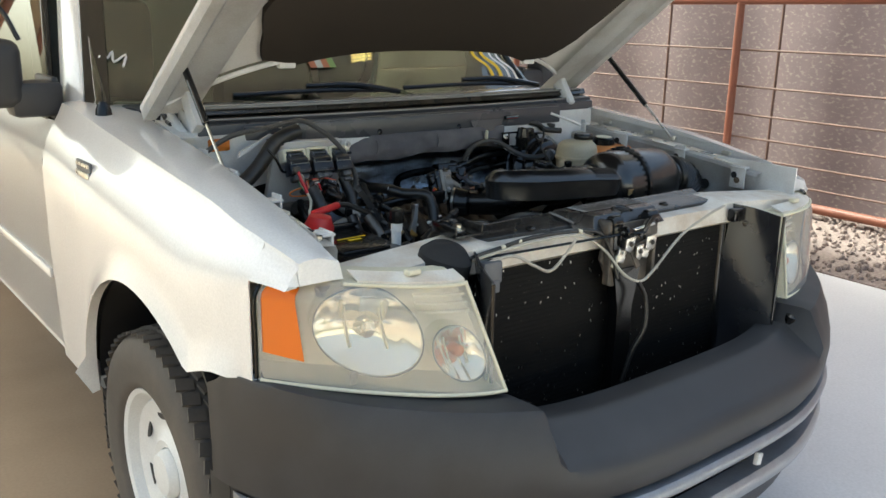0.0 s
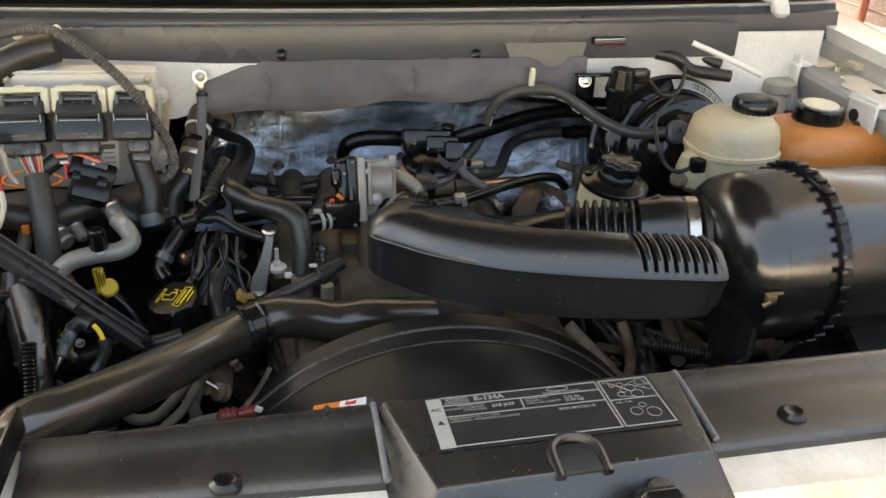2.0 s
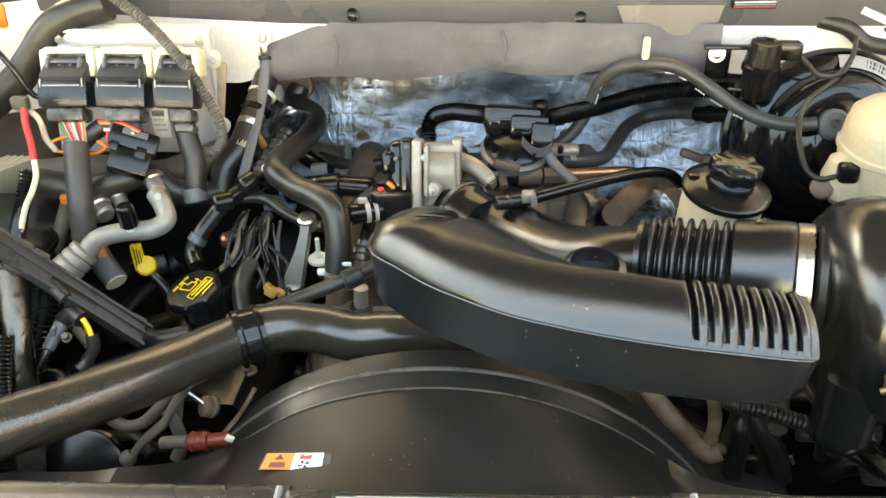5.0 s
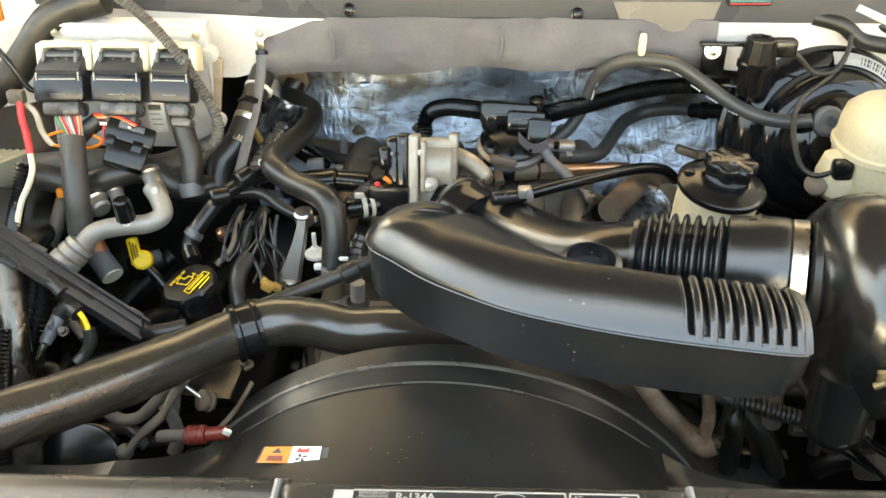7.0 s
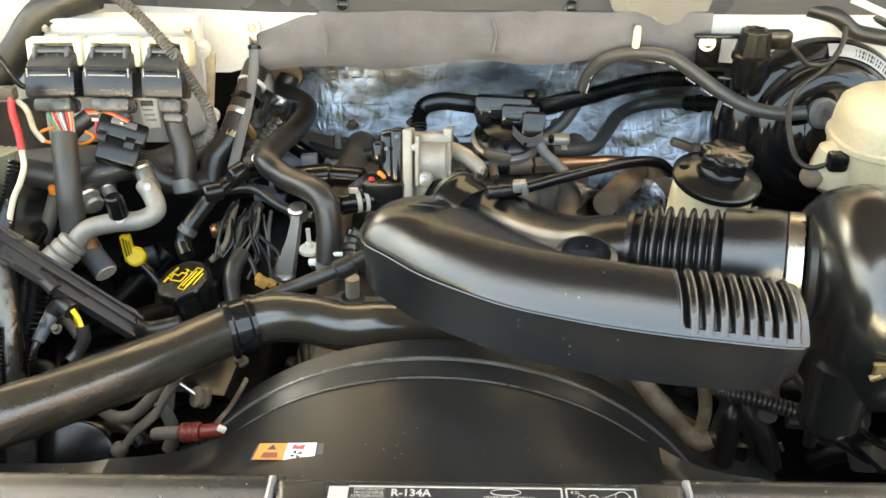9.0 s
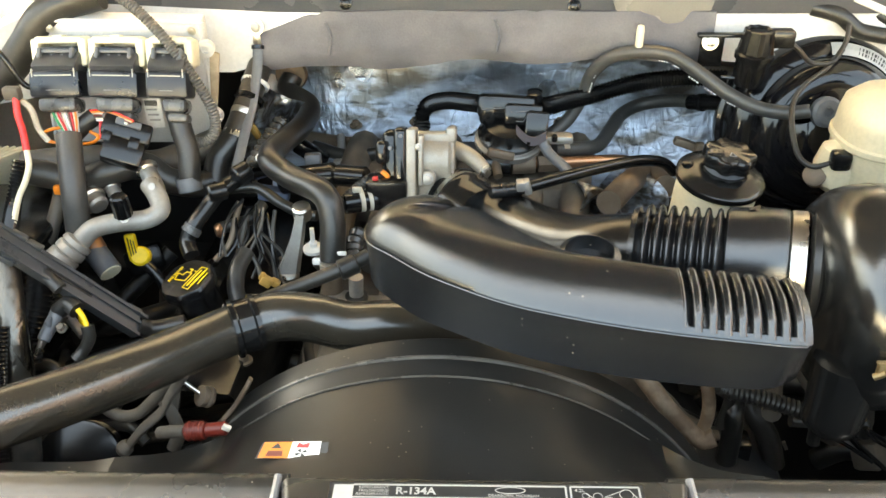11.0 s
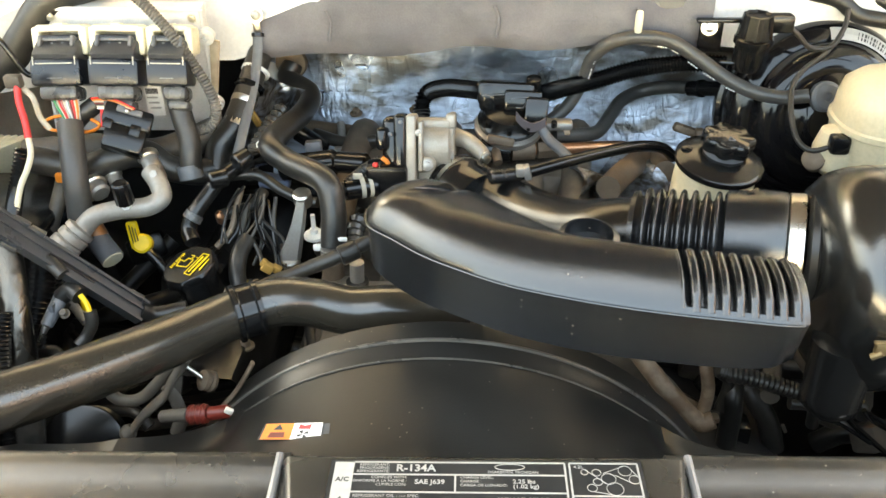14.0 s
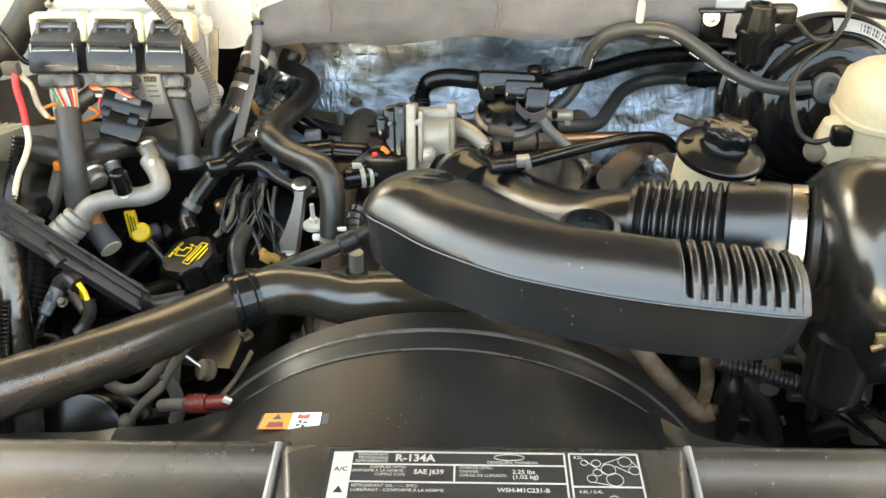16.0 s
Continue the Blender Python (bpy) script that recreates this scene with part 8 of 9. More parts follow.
    # looms from the module
    l = hose("module_loom", "black rubber sleeved module loom", [(-0.494, 0.610, 1.029), (-0.487, 0.585, 1.000), (-0.483, 0.565, 0.964), (-0.484, 0.555, 0.918)], 0.0150, GREYRUB, "cable", sides=22, n=8)
    part("wrap", tube([(-0.475, 0.650, 1.037), (-0.493, 0.642, 1.025), (-0.508, 0.638, 1.011)], 0.011, 14, 5), TAPE, l, "grey wrapped branch")
    random.seed(5)
    for k in range(12):
        m = (GREENW, IVORY, RED, RED, BROWNW, TEAL, PAPER, MAROON, RED, IVORY, ORANGE, BROWNW)[k]
        a, w = Vector((-0.5235 + 0.0029 * k, 0.640 + 0.002 * (k % 2), 1.056)), random.uniform(-0.0012, 0.0012)
        part("wire", tube([a, a + Vector((0.004 - 0.0003 * k + w, -0.005, -0.014)), Vector((-0.509 + 0.0016 * k, 0.630, 1.022))], 0.0014, 8, 5), m, l)
    part("tie_strap", tube([(-0.500, 0.635, 1.030), (-0.533, 0.640, 1.022), (-0.545, 0.640, 1.013), (-0.531, 0.636, 1.007), (-0.485, 0.630, 1.008), (-0.469, 0.632, 1.016), (-0.480, 0.636, 1.022)], 0.0022, 8, 6), ORANGE, l, "orange loop strap")
    c = thing("harness_plug", "black multi-way harness plug lying on the loom", "plug")
    M = Matrix.Translation((-0.432, 0.630, 1.021)) @ Euler((radians(-40), radians(24), radians(12))).to_matrix().to_4x4()
    def pb(o, s, bev, m, name):
        q = box((0, 0, 0), s, bev)
        bmesh.ops.transform(q, matrix=M @ Matrix.Translation(o), verts=q.verts)
        part(name, q, m, c)
    pb((0, 0, 0.004), (0.058, 0.028, 0.026), 0.004, BLACK, "plug_half")
    pb((0.002, 0, -0.024), (0.048, 0.032, 0.030), 0.004, BLACK, "plug_half")
    pb((0.0, -0.016, 0.010), (0.030, 0.004, 0.008), 0.001, GREYP, "latch")
    pb((0.012, -0.017, -0.012), (0.012, 0.004, 0.014), 0.001, BLACK, "latch")
    pb((-0.02, -0.017, -0.012), (0.010, 0.004, 0.012), 0.001, BLACK, "latch")
    for k, m in enumerate((RED, ORANGE, BROWNW, MAROON, INK, IVORY, PAPER)):
        part("wire", tube([Vector((-0.478, 0.645, 1.046)) + Vector((0, 0, -0.0021 * k)), Vector((-0.464, 0.641, 1.0485)) + Vector((0, -0.0004 * k, -0.0021 * k)), Vector((-0.444, 0.635, 1.049)) + Vector((0, -0.0005 * k, -0.0019 * k)), Vector((-0.4145, 0.622, 1.042)) + Vector((-0.0016 * k, 0, -0.0005 * k))], 0.0014, 8, 5), m, c)
    part("wire", tube([(-0.462, 0.634, 1.036), (-0.461, 0.628, 1.028), (-0.460, 0.622, 1.018)], 0.0024, 8, 4), RED, c, "red wire end")
    hose("module_loom", "taped loom below the third plug", [(-0.375, 0.660, 1.040), (-0.369, 0.650, 1.017), (-0.362, 0.640, 0.995), (-0.361, 0.630, 0.972), (-0.361, 0.625, 0.955)], 0.0138, TAPE, "cable", sides=18, n=6)
    part("loom_collar", cyl((-0.364, 0.627, 0.964), (-0.361, 0.622, 0.948), 0.0155), GREYP, None, "grey plastic collar on the loom", category="collar")
    hose("wiring_conduit", "grey corrugated conduit arching over the module", [(-0.735, 0.74, 1.125), (-0.66, 0.735, 1.165), (-0.56, 0.725, 1.182), (-0.477, 0.700, 1.198), (-0.428, 0.690, 1.172), (-0.397, 0.680, 1.148), (-0.371, 0.672, 1.118), (-0.351, 0.668, 1.085), (-0.334, 0.665, 1.050), (-0.330, 0.665, 1.021), (-0.340, 0.660, 1.002), (-0.358, 0.655, 0.998)], 0.0066, mat("grey_conduit", (0.085, 0.08, 0.075), 0.5, tint=(0.18, 0.165, 0.14), amount=0.5, scale=20, bump=0.2), "conduit", sides=14, n=10, ribs=0.0014, pitch=0.004)
    hose("wire", "red lead by the module", [(-0.538, 0.600, 1.086), (-0.537, 0.590, 1.066), (-0.531, 0.580, 1.046), (-0.527, 0.570, 1.027)], 0.0042, RED, "cable", sides=10)
    hose("wire", "cream lead by the module", [(-0.540, 0.605, 1.077), (-0.525, 0.600, 1.066), (-0.523, 0.600, 1.041), (-0.515, 0.600, 1.025)], 0.0036, BROWNW, "cable", sides=10)
    hose("wire", "pale lead spliced to the red one", [(-0.527, 0.570, 1.027), (-0.524, 0.560, 1.011), (-0.529, 0.550, 0.994), (-0.537, 0.540, 0.977), (-0.533, 0.500, 0.950)], 0.0036, IVORY, "cable", sides=10)
    hose("wire", "black lead over the module's edge", [(-0.594, 0.660, 1.135), (-0.574, 0.655, 1.109), (-0.558, 0.655, 1.076), (-0.545, 0.660, 1.070)], 0.0036, BLACK, "cable", sides=10)
    part("wire_splice", join(box((-0.542, 0.600, 1.086), (0.02, 0.012, 0.016), 0.003)), GRIME, None, "dull metal wire splice clip", category="clip")
    hose("wiring_loom", "thick grey taped loom beside the module", [(-0.663, 0.700, 1.031), (-0.610, 0.710, 1.071), (-0.579, 0.715, 1.103), (-0.548, 0.720, 1.138), (-0.512, 0.725, 1.157), (-0.472, 0.730, 1.167)], 0.0205, TAPE, "cable", sides=20, n=8)
    hose("wiring_conduit", "ribbed conduit rising at the fender", [(-0.545, 0.580, 1.009), (-0.548, 0.565, 0.986), (-0.547, 0.540, 0.965), (-0.534, 0.500, 0.954)], 0.0085, BLACK, "conduit", sides=14, n=8, ribs=0.002, pitch=0.005)
    hose("wiring_loom", "shiny taped loom running down the bay", [(-0.479, 0.420, 0.989), (-0.477, 0.390, 0.953), (-0.462, 0.350, 0.918), (-0.447, 0.310, 0.886), (-0.440, 0.280, 0.838), (-0.442, 0.270, 0.809)], 0.0155, mat("shiny_tape", (0.03, 0.029, 0.028), 0.25, tint=(0.13, 0.115, 0.09), amount=0.5, scale=30, fine=90, bump=0.9), "cable", sides=18, n=8)
    hose("bellows_hose", "black corrugated hose under the guide", [(-0.477, 0.460, 0.920), (-0.485, 0.445, 0.903), (-0.496, 0.430, 0.886), (-0.503, 0.410, 0.861)], 0.0185, BLACK, sides=22, n=8, ribs=0.006, pitch=0.0095)
    # fill level stick, cap and breather
    ds = thing("transmission_dipstick", "yellow plastic transmission dipstick handle", "dipstick")
    hd = part("handle", join(box((-0.430, 0.572, 0.893), (0.014, 0.009, 0.036), 0.003, (-14, -8, 0)), lathe([(0.0115, 0), (0.0125, 0.003), (0.0125, 0.012), (0.010, 0.014)], (-0.421, 0.575, 0.878), (0.1, -0.75, 0.55), 28)), YELLOW, ds)
    for k in range(3):
        part("print_bar", box(Vector((-0.427, 0.565, 0.898)) + Vector((0.0035 * k - 0.0035, 0, 0)), (0.0009, 0.001, 0.024 - 0.004 * k), 0, (-14, -8, 0)), INK, hd)
    part("stick_tube", tube([(-0.416, 0.568, 0.872), (-0.399, 0.560, 0.855), (-0.382, 0.550, 0.828)], 0.007, 12, 5), BLACK, ds)
    oc = thing("oil_filler_cap", "black oil filler cap with yellow markings", "oil cap")
    c0 = Vector((-0.324, 0.475, 0.910))
    ax = Vector((-0.22, -0.18, 1)).normalized()
    part("cap", lathe([(0.027, -0.012), (0.031, -0.008), (0.0315, 0.002), (0.029, 0.0055), (0.012, 0.0065)], c0, ax, 48, 8, 0.025), BLACK, oc)
    m = plane_matrix(c0 + ax * 0.0072, (1, -0.25, 0.17), (0.25, 1, 0.23))
    part("lettering", text_bm("SAE 5W-20", 0.0052, m @ Matrix.Rotation(radians(75), 4, "Z") @ Matrix.Translation((0, 0.015, 0)), "CENTER", 0.0001, 0.0002), YELLOW, oc, smooth=False)
    def stroke(pts, w=0.0006):
        return tube([m @ Vector((x, y, 0)) for x, y in pts], w, 6, 1)
    part("can_sign", join(*[stroke([p, q]) for line in ([(-0.013, -0.004), (0.002, -0.006), (0.005, 0.006), (-0.003, 0.008), (-0.006, 0.003), (-0.013, 0.006), (-0.013, -0.004)], [(0.002, 0.008), (0.004, 0.012), (-0.001, 0.013)], [(0.007, 0.010), (0.009, 0.009)]) for p, q in zip(line, line[1:])]), YELLOW, oc)
    frame_pts = [(0.004, -0.016), (0.013, 0.016), (0.022, 0.014), (0.013, -0.019), (0.004, -0.016)]
    mk = part("mark_block", join(*[stroke([p, q]) for p, q in zip(frame_pts, frame_pts[1:])]), YELLOW, oc)
    for x0, w in ((0.0075, 0.0020), (0.0125, 0.0030)):
        part("mark_bar", plate([m @ Vector(v) for v in ((x0, -0.013, 0), (x0 + 0.0068, 0.012, 0), (x0 + 0.0068 + w, 0.011, 0), (x0 + w, -0.014, 0))], 0.0003), YELLOW, mk, smooth=False)
    part("mark_bar", plate([m @ Vector(v) for v in ((0.0205, -0.010, 0), (0.0245, 0.008, 0), (0.0262, 0.007, 0), (0.0222, -0.011, 0))], 0.0003), YELLOW, mk, smooth=False)
    part("filler_neck", lathe([(0.024, 0), (0.026, 0.05)], c0 - ax * 0.06, ax, 30), BLACK, oc)
    b = hose("breather_tube", "black breather tube with silver collar", [(-0.338, 0.530, 0.910), (-0.346, 0.545, 0.920), (-0.337, 0.555, 0.938), (-0.322, 0.575, 0.955), (-0.307, 0.590, 0.969), (-0.286, 0.620, 0.972), (-0.273, 0.650, 0.964)], 0.0098, BLACK, sides=18, n=8)
    strap_clamp(b, Vector((-0.343, 0.550, 0.929)), Vector((-0.333, 0.560, 0.943)) - Vector((-0.343, 0.550, 0.929)), 0.0105, GREYTAPE, 0.010)
    part("tee", join(cyl((-0.322, 0.575, 0.969), (-0.303, 0.588, 0.968), 0.0115, bevel=0.002), cyl((-0.294, 0.600, 0.979), (-0.280, 0.615, 0.983), 0.0125, bevel=0.002)), BLACK, b)
    # odd brackets, plugs and wires round the heater hose
    k = thing("link_bracket", "satin steel link bracket with a bolt", "bracket")
    rows = ((0.962, 0.546, -0.204, 0.006), (0.950, 0.544, -0.206, 0.0062), (0.931, 0.540, -0.2105, 0.0075), (0.910, 0.537, -0.217, 0.0098), (0.893, 0.535, -0.2225, 0.0120), (0.884, 0.534, -0.224, 0.0118))
    part("arm", loft([[(x - w, y, z), (x - w * 0.8, y - 0.004, z + 0.001), (x + w * 0.8, y - 0.004, z + 0.001), (x + w, y, z), (x + w, y + 0.008, z - 0.003), (x - w, y + 0.008, z - 0.003)] for z, y, x, w in rows]), ALLOY, k)
    part("lower_eye", lathe([(0.0095, -0.016), (0.0105, -0.013), (0.0105, -0.006), (0.009, -0.005), (0.0118, -0.002), (0.0118, 0.004), (0.010, 0.006)], (-0.224, 0.536, 0.880), (0, -0.25, 1), 26), STEEL, k)
    part("spacer", lathe([(0.0105, -0.012), (0.011, -0.009), (0.011, 0.004), (0.0085, 0.006)], (-0.204, 0.552, 0.962), (0, -0.3, 1), 24), STEEL, k)
    s = part("stud_washer", join(lathe([(0.013, 0), (0.013, 0.004), (0.005, 0.006), (0.005, 0.012), (0.0028, 0.013), (0.0028, 0.032)], (-0.198, 0.565, 0.898), (0.02, -0.05, 1), 24)), WHITE, None, "white washer and stud", category="stud")
    hose("vacuum_tube", "thin black rubber tube", [(-0.333, 0.600, 0.957), (-0.302, 0.615, 0.956), (-0.274, 0.620, 0.954), (-0.245, 0.610, 0.939), (-0.214, 0.595, 0.932), (-0.195, 0.590, 0.932)], 0.0068, HOSE2, sides=14)
    hose("wiring_conduit", "grey ribbed conduit to the throttle plug", [(-0.165, 0.560, 0.955), (-0.152, 0.575, 0.966), (-0.134, 0.595, 0.975), (-0.117, 0.610, 0.979)], 0.0075, TAPE, "conduit", sides=14, n=6, ribs=0.001, pitch=0.004)
    part("plug_barrel", join(cyl((-0.256, 0.660, 0.943), (-0.181, 0.660, 0.953), 0.017, bevel=0.003), cyl((-0.182, 0.660, 0.953), (-0.139, 0.650, 0.955), 0.014, bevel=0.003)), BLACK, None, "black cylindrical sensor barrel", category="sensor")
    t = part("throttle_plug", join(box((-0.106, 0.590, 0.967), (0.05, 0.03, 0.04), 0.005), cyl((-0.157, 0.570, 0.960), (-0.118, 0.585, 0.960), 0.0125, bevel=0.002)), BLACK, None, "black throttle motor plug", category="plug")
    part("white_clip", join(cyl((-0.139, 0.577, 0.961), (-0.134, 0.579, 0.961), 0.0138), cyl((-0.130, 0.580, 0.961), (-0.126, 0.582, 0.961), 0.0138), box((-0.140, 0.575, 0.977), (0.012, 0.004, 0.008), 0.002)), BROWNW, t)
    part("blue_connector", box((-0.266, 0.660, 0.924), (0.04, 0.02, 0.016), 0.003, (0, 10, 0)), mat("slate_plastic", (0.13, 0.16, 0.24), 0.45), None, "slate blue wire connector", category="plug")
    part("amber_connector", join(box((-0.243, 0.503, 0.893), (0.014, 0.010, 0.012), 0.002, (0, 35, 0)), box((-0.234, 0.506, 0.889), (0.012, 0.009, 0.009), 0.002, (0, 35, 0)), box((-0.247, 0.503, 0.900), (0.006, 0.006, 0.010), 0.0015, (0, 35, 0))), mat("amber_plug", (0.42, 0.24, 0.06), 0.45), None, "amber plastic injector wire plug", category="plug")
    hose("harness_lead", "thin wire arching to the amber plug", [(-0.282, 0.530, 0.903), (-0.279, 0.535, 0.912), (-0.267, 0.530, 0.916), (-0.257, 0.520, 0.906), (-0.249, 0.505, 0.897)], 0.0028, RUBBER, "cable", sides=8)
    hose("harness_lead", "taped lead with a cut copper end", [(-0.321, 0.595, 0.910), (-0.304, 0.600, 0.913), (-0.284, 0.610, 0.916), (-0.273, 0.630, 0.926)], 0.0075, TAPE, "cable", sides=12)
    part("cut_end", lathe([(0.009, 0), (0.010, 0.004), (0.007, 0.008)], (-0.320, 0.594, 0.908), (-0.8, -0.5, 0), 12), COPPER, None, "frayed copper end of a cut lead", category="cable")
    hose("harness_lead", "dusty lead hanging by the valve cover", [(-0.270, 0.530, 0.916), (-0.276, 0.510, 0.908), (-0.276, 0.490, 0.894), (-0.270, 0.475, 0.881)], 0.010, TAPE, "cable", sides=12)
    hose("harness_lead", "loop of loom across the engine", [(-0.346, 0.660, 0.941), (-0.366, 0.650, 0.942), (-0.397, 0.640, 0.954), (-0.423, 0.640, 0.974), (-0.459, 0.620, 0.975), (-0.493, 0.610, 0.968), (-0.550, 0.600, 0.984)], 0.017, TAPE, "cable", sides=16)
    hose("harness_lead", "dusty loom under the module", [(-0.352, 0.720, 0.970), (-0.394, 0.700, 0.958), (-0.434, 0.680, 0.954), (-0.504, 0.670, 0.966), (-0.587, 0.650, 0.966)], 0.020, GRIME, "cable", sides=16)
    for a, b, r in (((-0.417, 0.630, 0.979), (-0.394, 0.600, 0.955), 0.011), ((-0.482, 0.600, 0.952), (-0.465, 0.585, 0.944), 0.013), ((-0.463, 0.620, 0.959), (-0.447, 0.600, 0.942), 0.009)):
        jn = part("pipe_joint", cyl(a, b, r, bevel=0.003), ALLOY, None, "dull cast pipe joint behind the loom", category="fitting")
        part("collar", lathe([(r * 1.1, 0), (r * 1.25, 0.002), (r * 1.25, 0.008), (r * 1.1, 0.010)], a, Vector(b) - Vector(a), 18), STEEL, jn)
    part("copper_plug", box((-0.512, 0.585, 0.967), (0.010, 0.008, 0.012), 0.002), ORANGE, None, "small orange plug on the loom", category="plug")


small_left()


def lower_parts():
    # under the radiator hose
    fk = hose("fork_bracket", "dusty brown forked bracket arm below the hose", [(-0.272, 0.310, 0.918), (-0.291, 0.305, 0.892), (-0.304, 0.305, 0.870), (-0.329, 0.303, 0.846), (-0.347, 0.300, 0.824)], 0.0082, ARM, "bracket", sides=14, n=8, flat=0.55, r_end=0.0066)
    part("branch", tube([(-0.298, 0.305, 0.884), (-0.291, 0.302, 0.864), (-0.290, 0.300, 0.845), (-0.298, 0.298, 0.826)], 0.0072, 14, 8, flat=0.6), ARM, fk)
    part("web", plate([(-0.300, 0.3035, 0.876), (-0.288, 0.3035, 0.890), (-0.280, 0.3035, 0.898), (-0.286, 0.3035, 0.874), (-0.292, 0.3035, 0.862)], 0.004), ARM, fk)
    part("knuckle", lathe([(0.006, -0.004), (0.0085, 0.0), (0.0085, 0.006), (0.005, 0.010)], (-0.347, 0.300, 0.826), (-0.6, -0.4, -0.5), 14), ARM, fk)
    hose("knock_loom", "tan dusty loom curling under the radiator hose", [(-0.372, 0.322, 0.880), (-0.365, 0.316, 0.861), (-0.352, 0.315, 0.853), (-0.334, 0.315, 0.857), (-0.315, 0.315, 0.875), (-0.301, 0.315, 0.891), (-0.290, 0.318, 0.903)], 0.0062, ARM, "cable", sides=12)
    hose("tension_lever", "slim rusty lever beside the fan shroud", [(-0.252, 0.296, 0.855), (-0.230, 0.300, 0.880), (-0.215, 0.302, 0.903), (-0.208, 0.306, 0.915)], 0.0045, RUST, "lever", sides=10, flat=0.5)
    c = thing("crank_plug", "maroon sensor plug with a grey boot", "plug")
    part("plug_body", join(cyl((-0.262, 0.262, 0.887), (-0.243, 0.262, 0.889), 0.0088, bevel=0.001), *[lathe([(0.0088, 0), (0.0096, 0.0008), (0.0096, 0.002), (0.0088, 0.0028)], (-0.260 + 0.0055 * j, 0.262, 0.8872 + 0.0006 * j), (1, 0, 0.1), 20) for j in range(3)]), MAROON, c)
    part("plug_nose", cyl((-0.244, 0.262, 0.889), (-0.222, 0.264, 0.891), 0.0066, bevel=0.002), MAROON, c)
    part("boot", tube([(-0.292, 0.270, 0.876), (-0.278, 0.266, 0.882), (-0.262, 0.262, 0.887)], 0.0062, 12, 4), ARM, c)
    part("tan_tip", box((-0.221, 0.258, 0.897), (0.008, 0.004, 0.006), 0.001, (0, 30, 0)), CREAM, c)
    n = thing("tensioner_nut", "brass nut on a bright stud", "nut")
    part("nut", lathe([(0.006, -0.006), (0.0105, -0.005), (0.0112, -0.002), (0.0085, 0.0), (0.0105, 0.002), (0.0105, 0.007), (0.006, 0.010), (0.003, 0.010)], (-0.263, 0.322, 0.876), (-0.62, -0.5, 0.6), 22), RUST, n)
    part("stud", cyl((-0.266, 0.318, 0.883), (-0.281, 0.320, 0.896), 0.0022), STEEL, n)
    p = thing("ac_compressor", "black compressor pulley deep in the bay", "compressor")
    part("pulley", lathe([(0.02, -0.03), (0.040, -0.028), (0.042, -0.02), (0.036, -0.012), (0.042, -0.004), (0.042, 0.004), (0.032, 0.006), (0.02, 0.0), (0.008, 0.004)], (-0.402, 0.300, 0.800), (0.15, -0.75, 0.6), 48), LIDB, p)
    part("pulley_rim", lathe([(0.0405, 0), (0.043, 0.002), (0.0425, 0.006), (0.039, 0.007)], (-0.401, 0.298, 0.803), (0.15, -0.75, 0.6), 48), LIDB, p)
    for k, (a, b) in enumerate((((-0.494, 0.420, 0.862), (-0.478, 0.450, 0.892)), ((-0.464, 0.450, 0.880), (-0.439, 0.430, 0.864)))):
        hose("knock_sensor", "bright metal sensor with a long stem", [a, tuple((Vector(a) + Vector(b)) / 2), b], 0.0055, ALU, "sensor", sides=12)
    hose("wire", "thin yellow wire by the sensor", [(-0.460, 0.450, 0.890), (-0.447, 0.445, 0.884), (-0.444, 0.440, 0.864)], 0.002, YELLOW, "cable", sides=8)
    part("knock_sensor", join(lathe([(0.012, 0), (0.014, 0.006), (0.010, 0.02)], (-0.473, 0.455, 0.884), (0.3, -0.5, 0.6), 18), box((-0.465, 0.445, 0.874), (0.02, 0.01, 0.014), 0.003)), GRIME, None, "grimy knock sensor on the block", category="sensor")
    part("tip", cyl((-0.486, 0.425, 0.866), (-0.494, 0.420, 0.852), 0.0035), STEEL, None, "bright metal tip of a sensor", category="sensor")
    # right-hand side under the air duct
    hose("drain_hose", "brown dusty hose by the shroud", [(0.192, 0.400, 0.834), (0.212, 0.400, 0.815), (0.229, 0.395, 0.796), (0.251, 0.390, 0.785)], 0.009, GRIME, sides=14)
    hose("drain_hose", "tan looped hose by the shroud", [(0.250, 0.390, 0.836), (0.256, 0.390, 0.814), (0.255, 0.390, 0.791), (0.240, 0.388, 0.782)], 0.005, GRIME, sides=12)
    part("hose_clip", join(box((0.248, 0.385, 0.777), (0.03, 0.012, 0.010), 0.003), box((0.265, 0.390, 0.777), (0.015, 0.012, 0.008), 0.003)), RUST, None, "rusty steel hose clip below the duct", category="clip")
    hose("wiring_conduit", "dusty ribbed conduit below the air cleaner", [(0.261, 0.360, 0.867), (0.288, 0.355, 0.865), (0.318, 0.350, 0.858), (0.351, 0.345, 0.851)], 0.0085, TAPE, "conduit", sides=14, ribs=0.0015, pitch=0.005)
    part("frayed_end", join(tube([(0.349, 0.345, 0.853), (0.359, 0.340, 0.856)], 0.004, 8, 3), tube([(0.350, 0.345, 0.849), (0.358, 0.340, 0.850)], 0.003, 8, 3)), COPPER, None, "frayed orange end of the loom", category="cable")
    hose("frame_rail_pipe", "dark brown pipe down by the frame", [(0.316, 0.500, 0.796), (0.296, 0.430, 0.783), (0.296, 0.420, 0.753), (0.297, 0.420, 0.708)], 0.012, HOSE2, "pipe", sides=14)
    hose("frame_rail_pipe", "dark pipe down by the frame", [(0.326, 0.520, 0.770), (0.331, 0.470, 0.747), (0.351, 0.450, 0.718), (0.362, 0.440, 0.682)], 0.013, HOSE2, "pipe", sides=14)
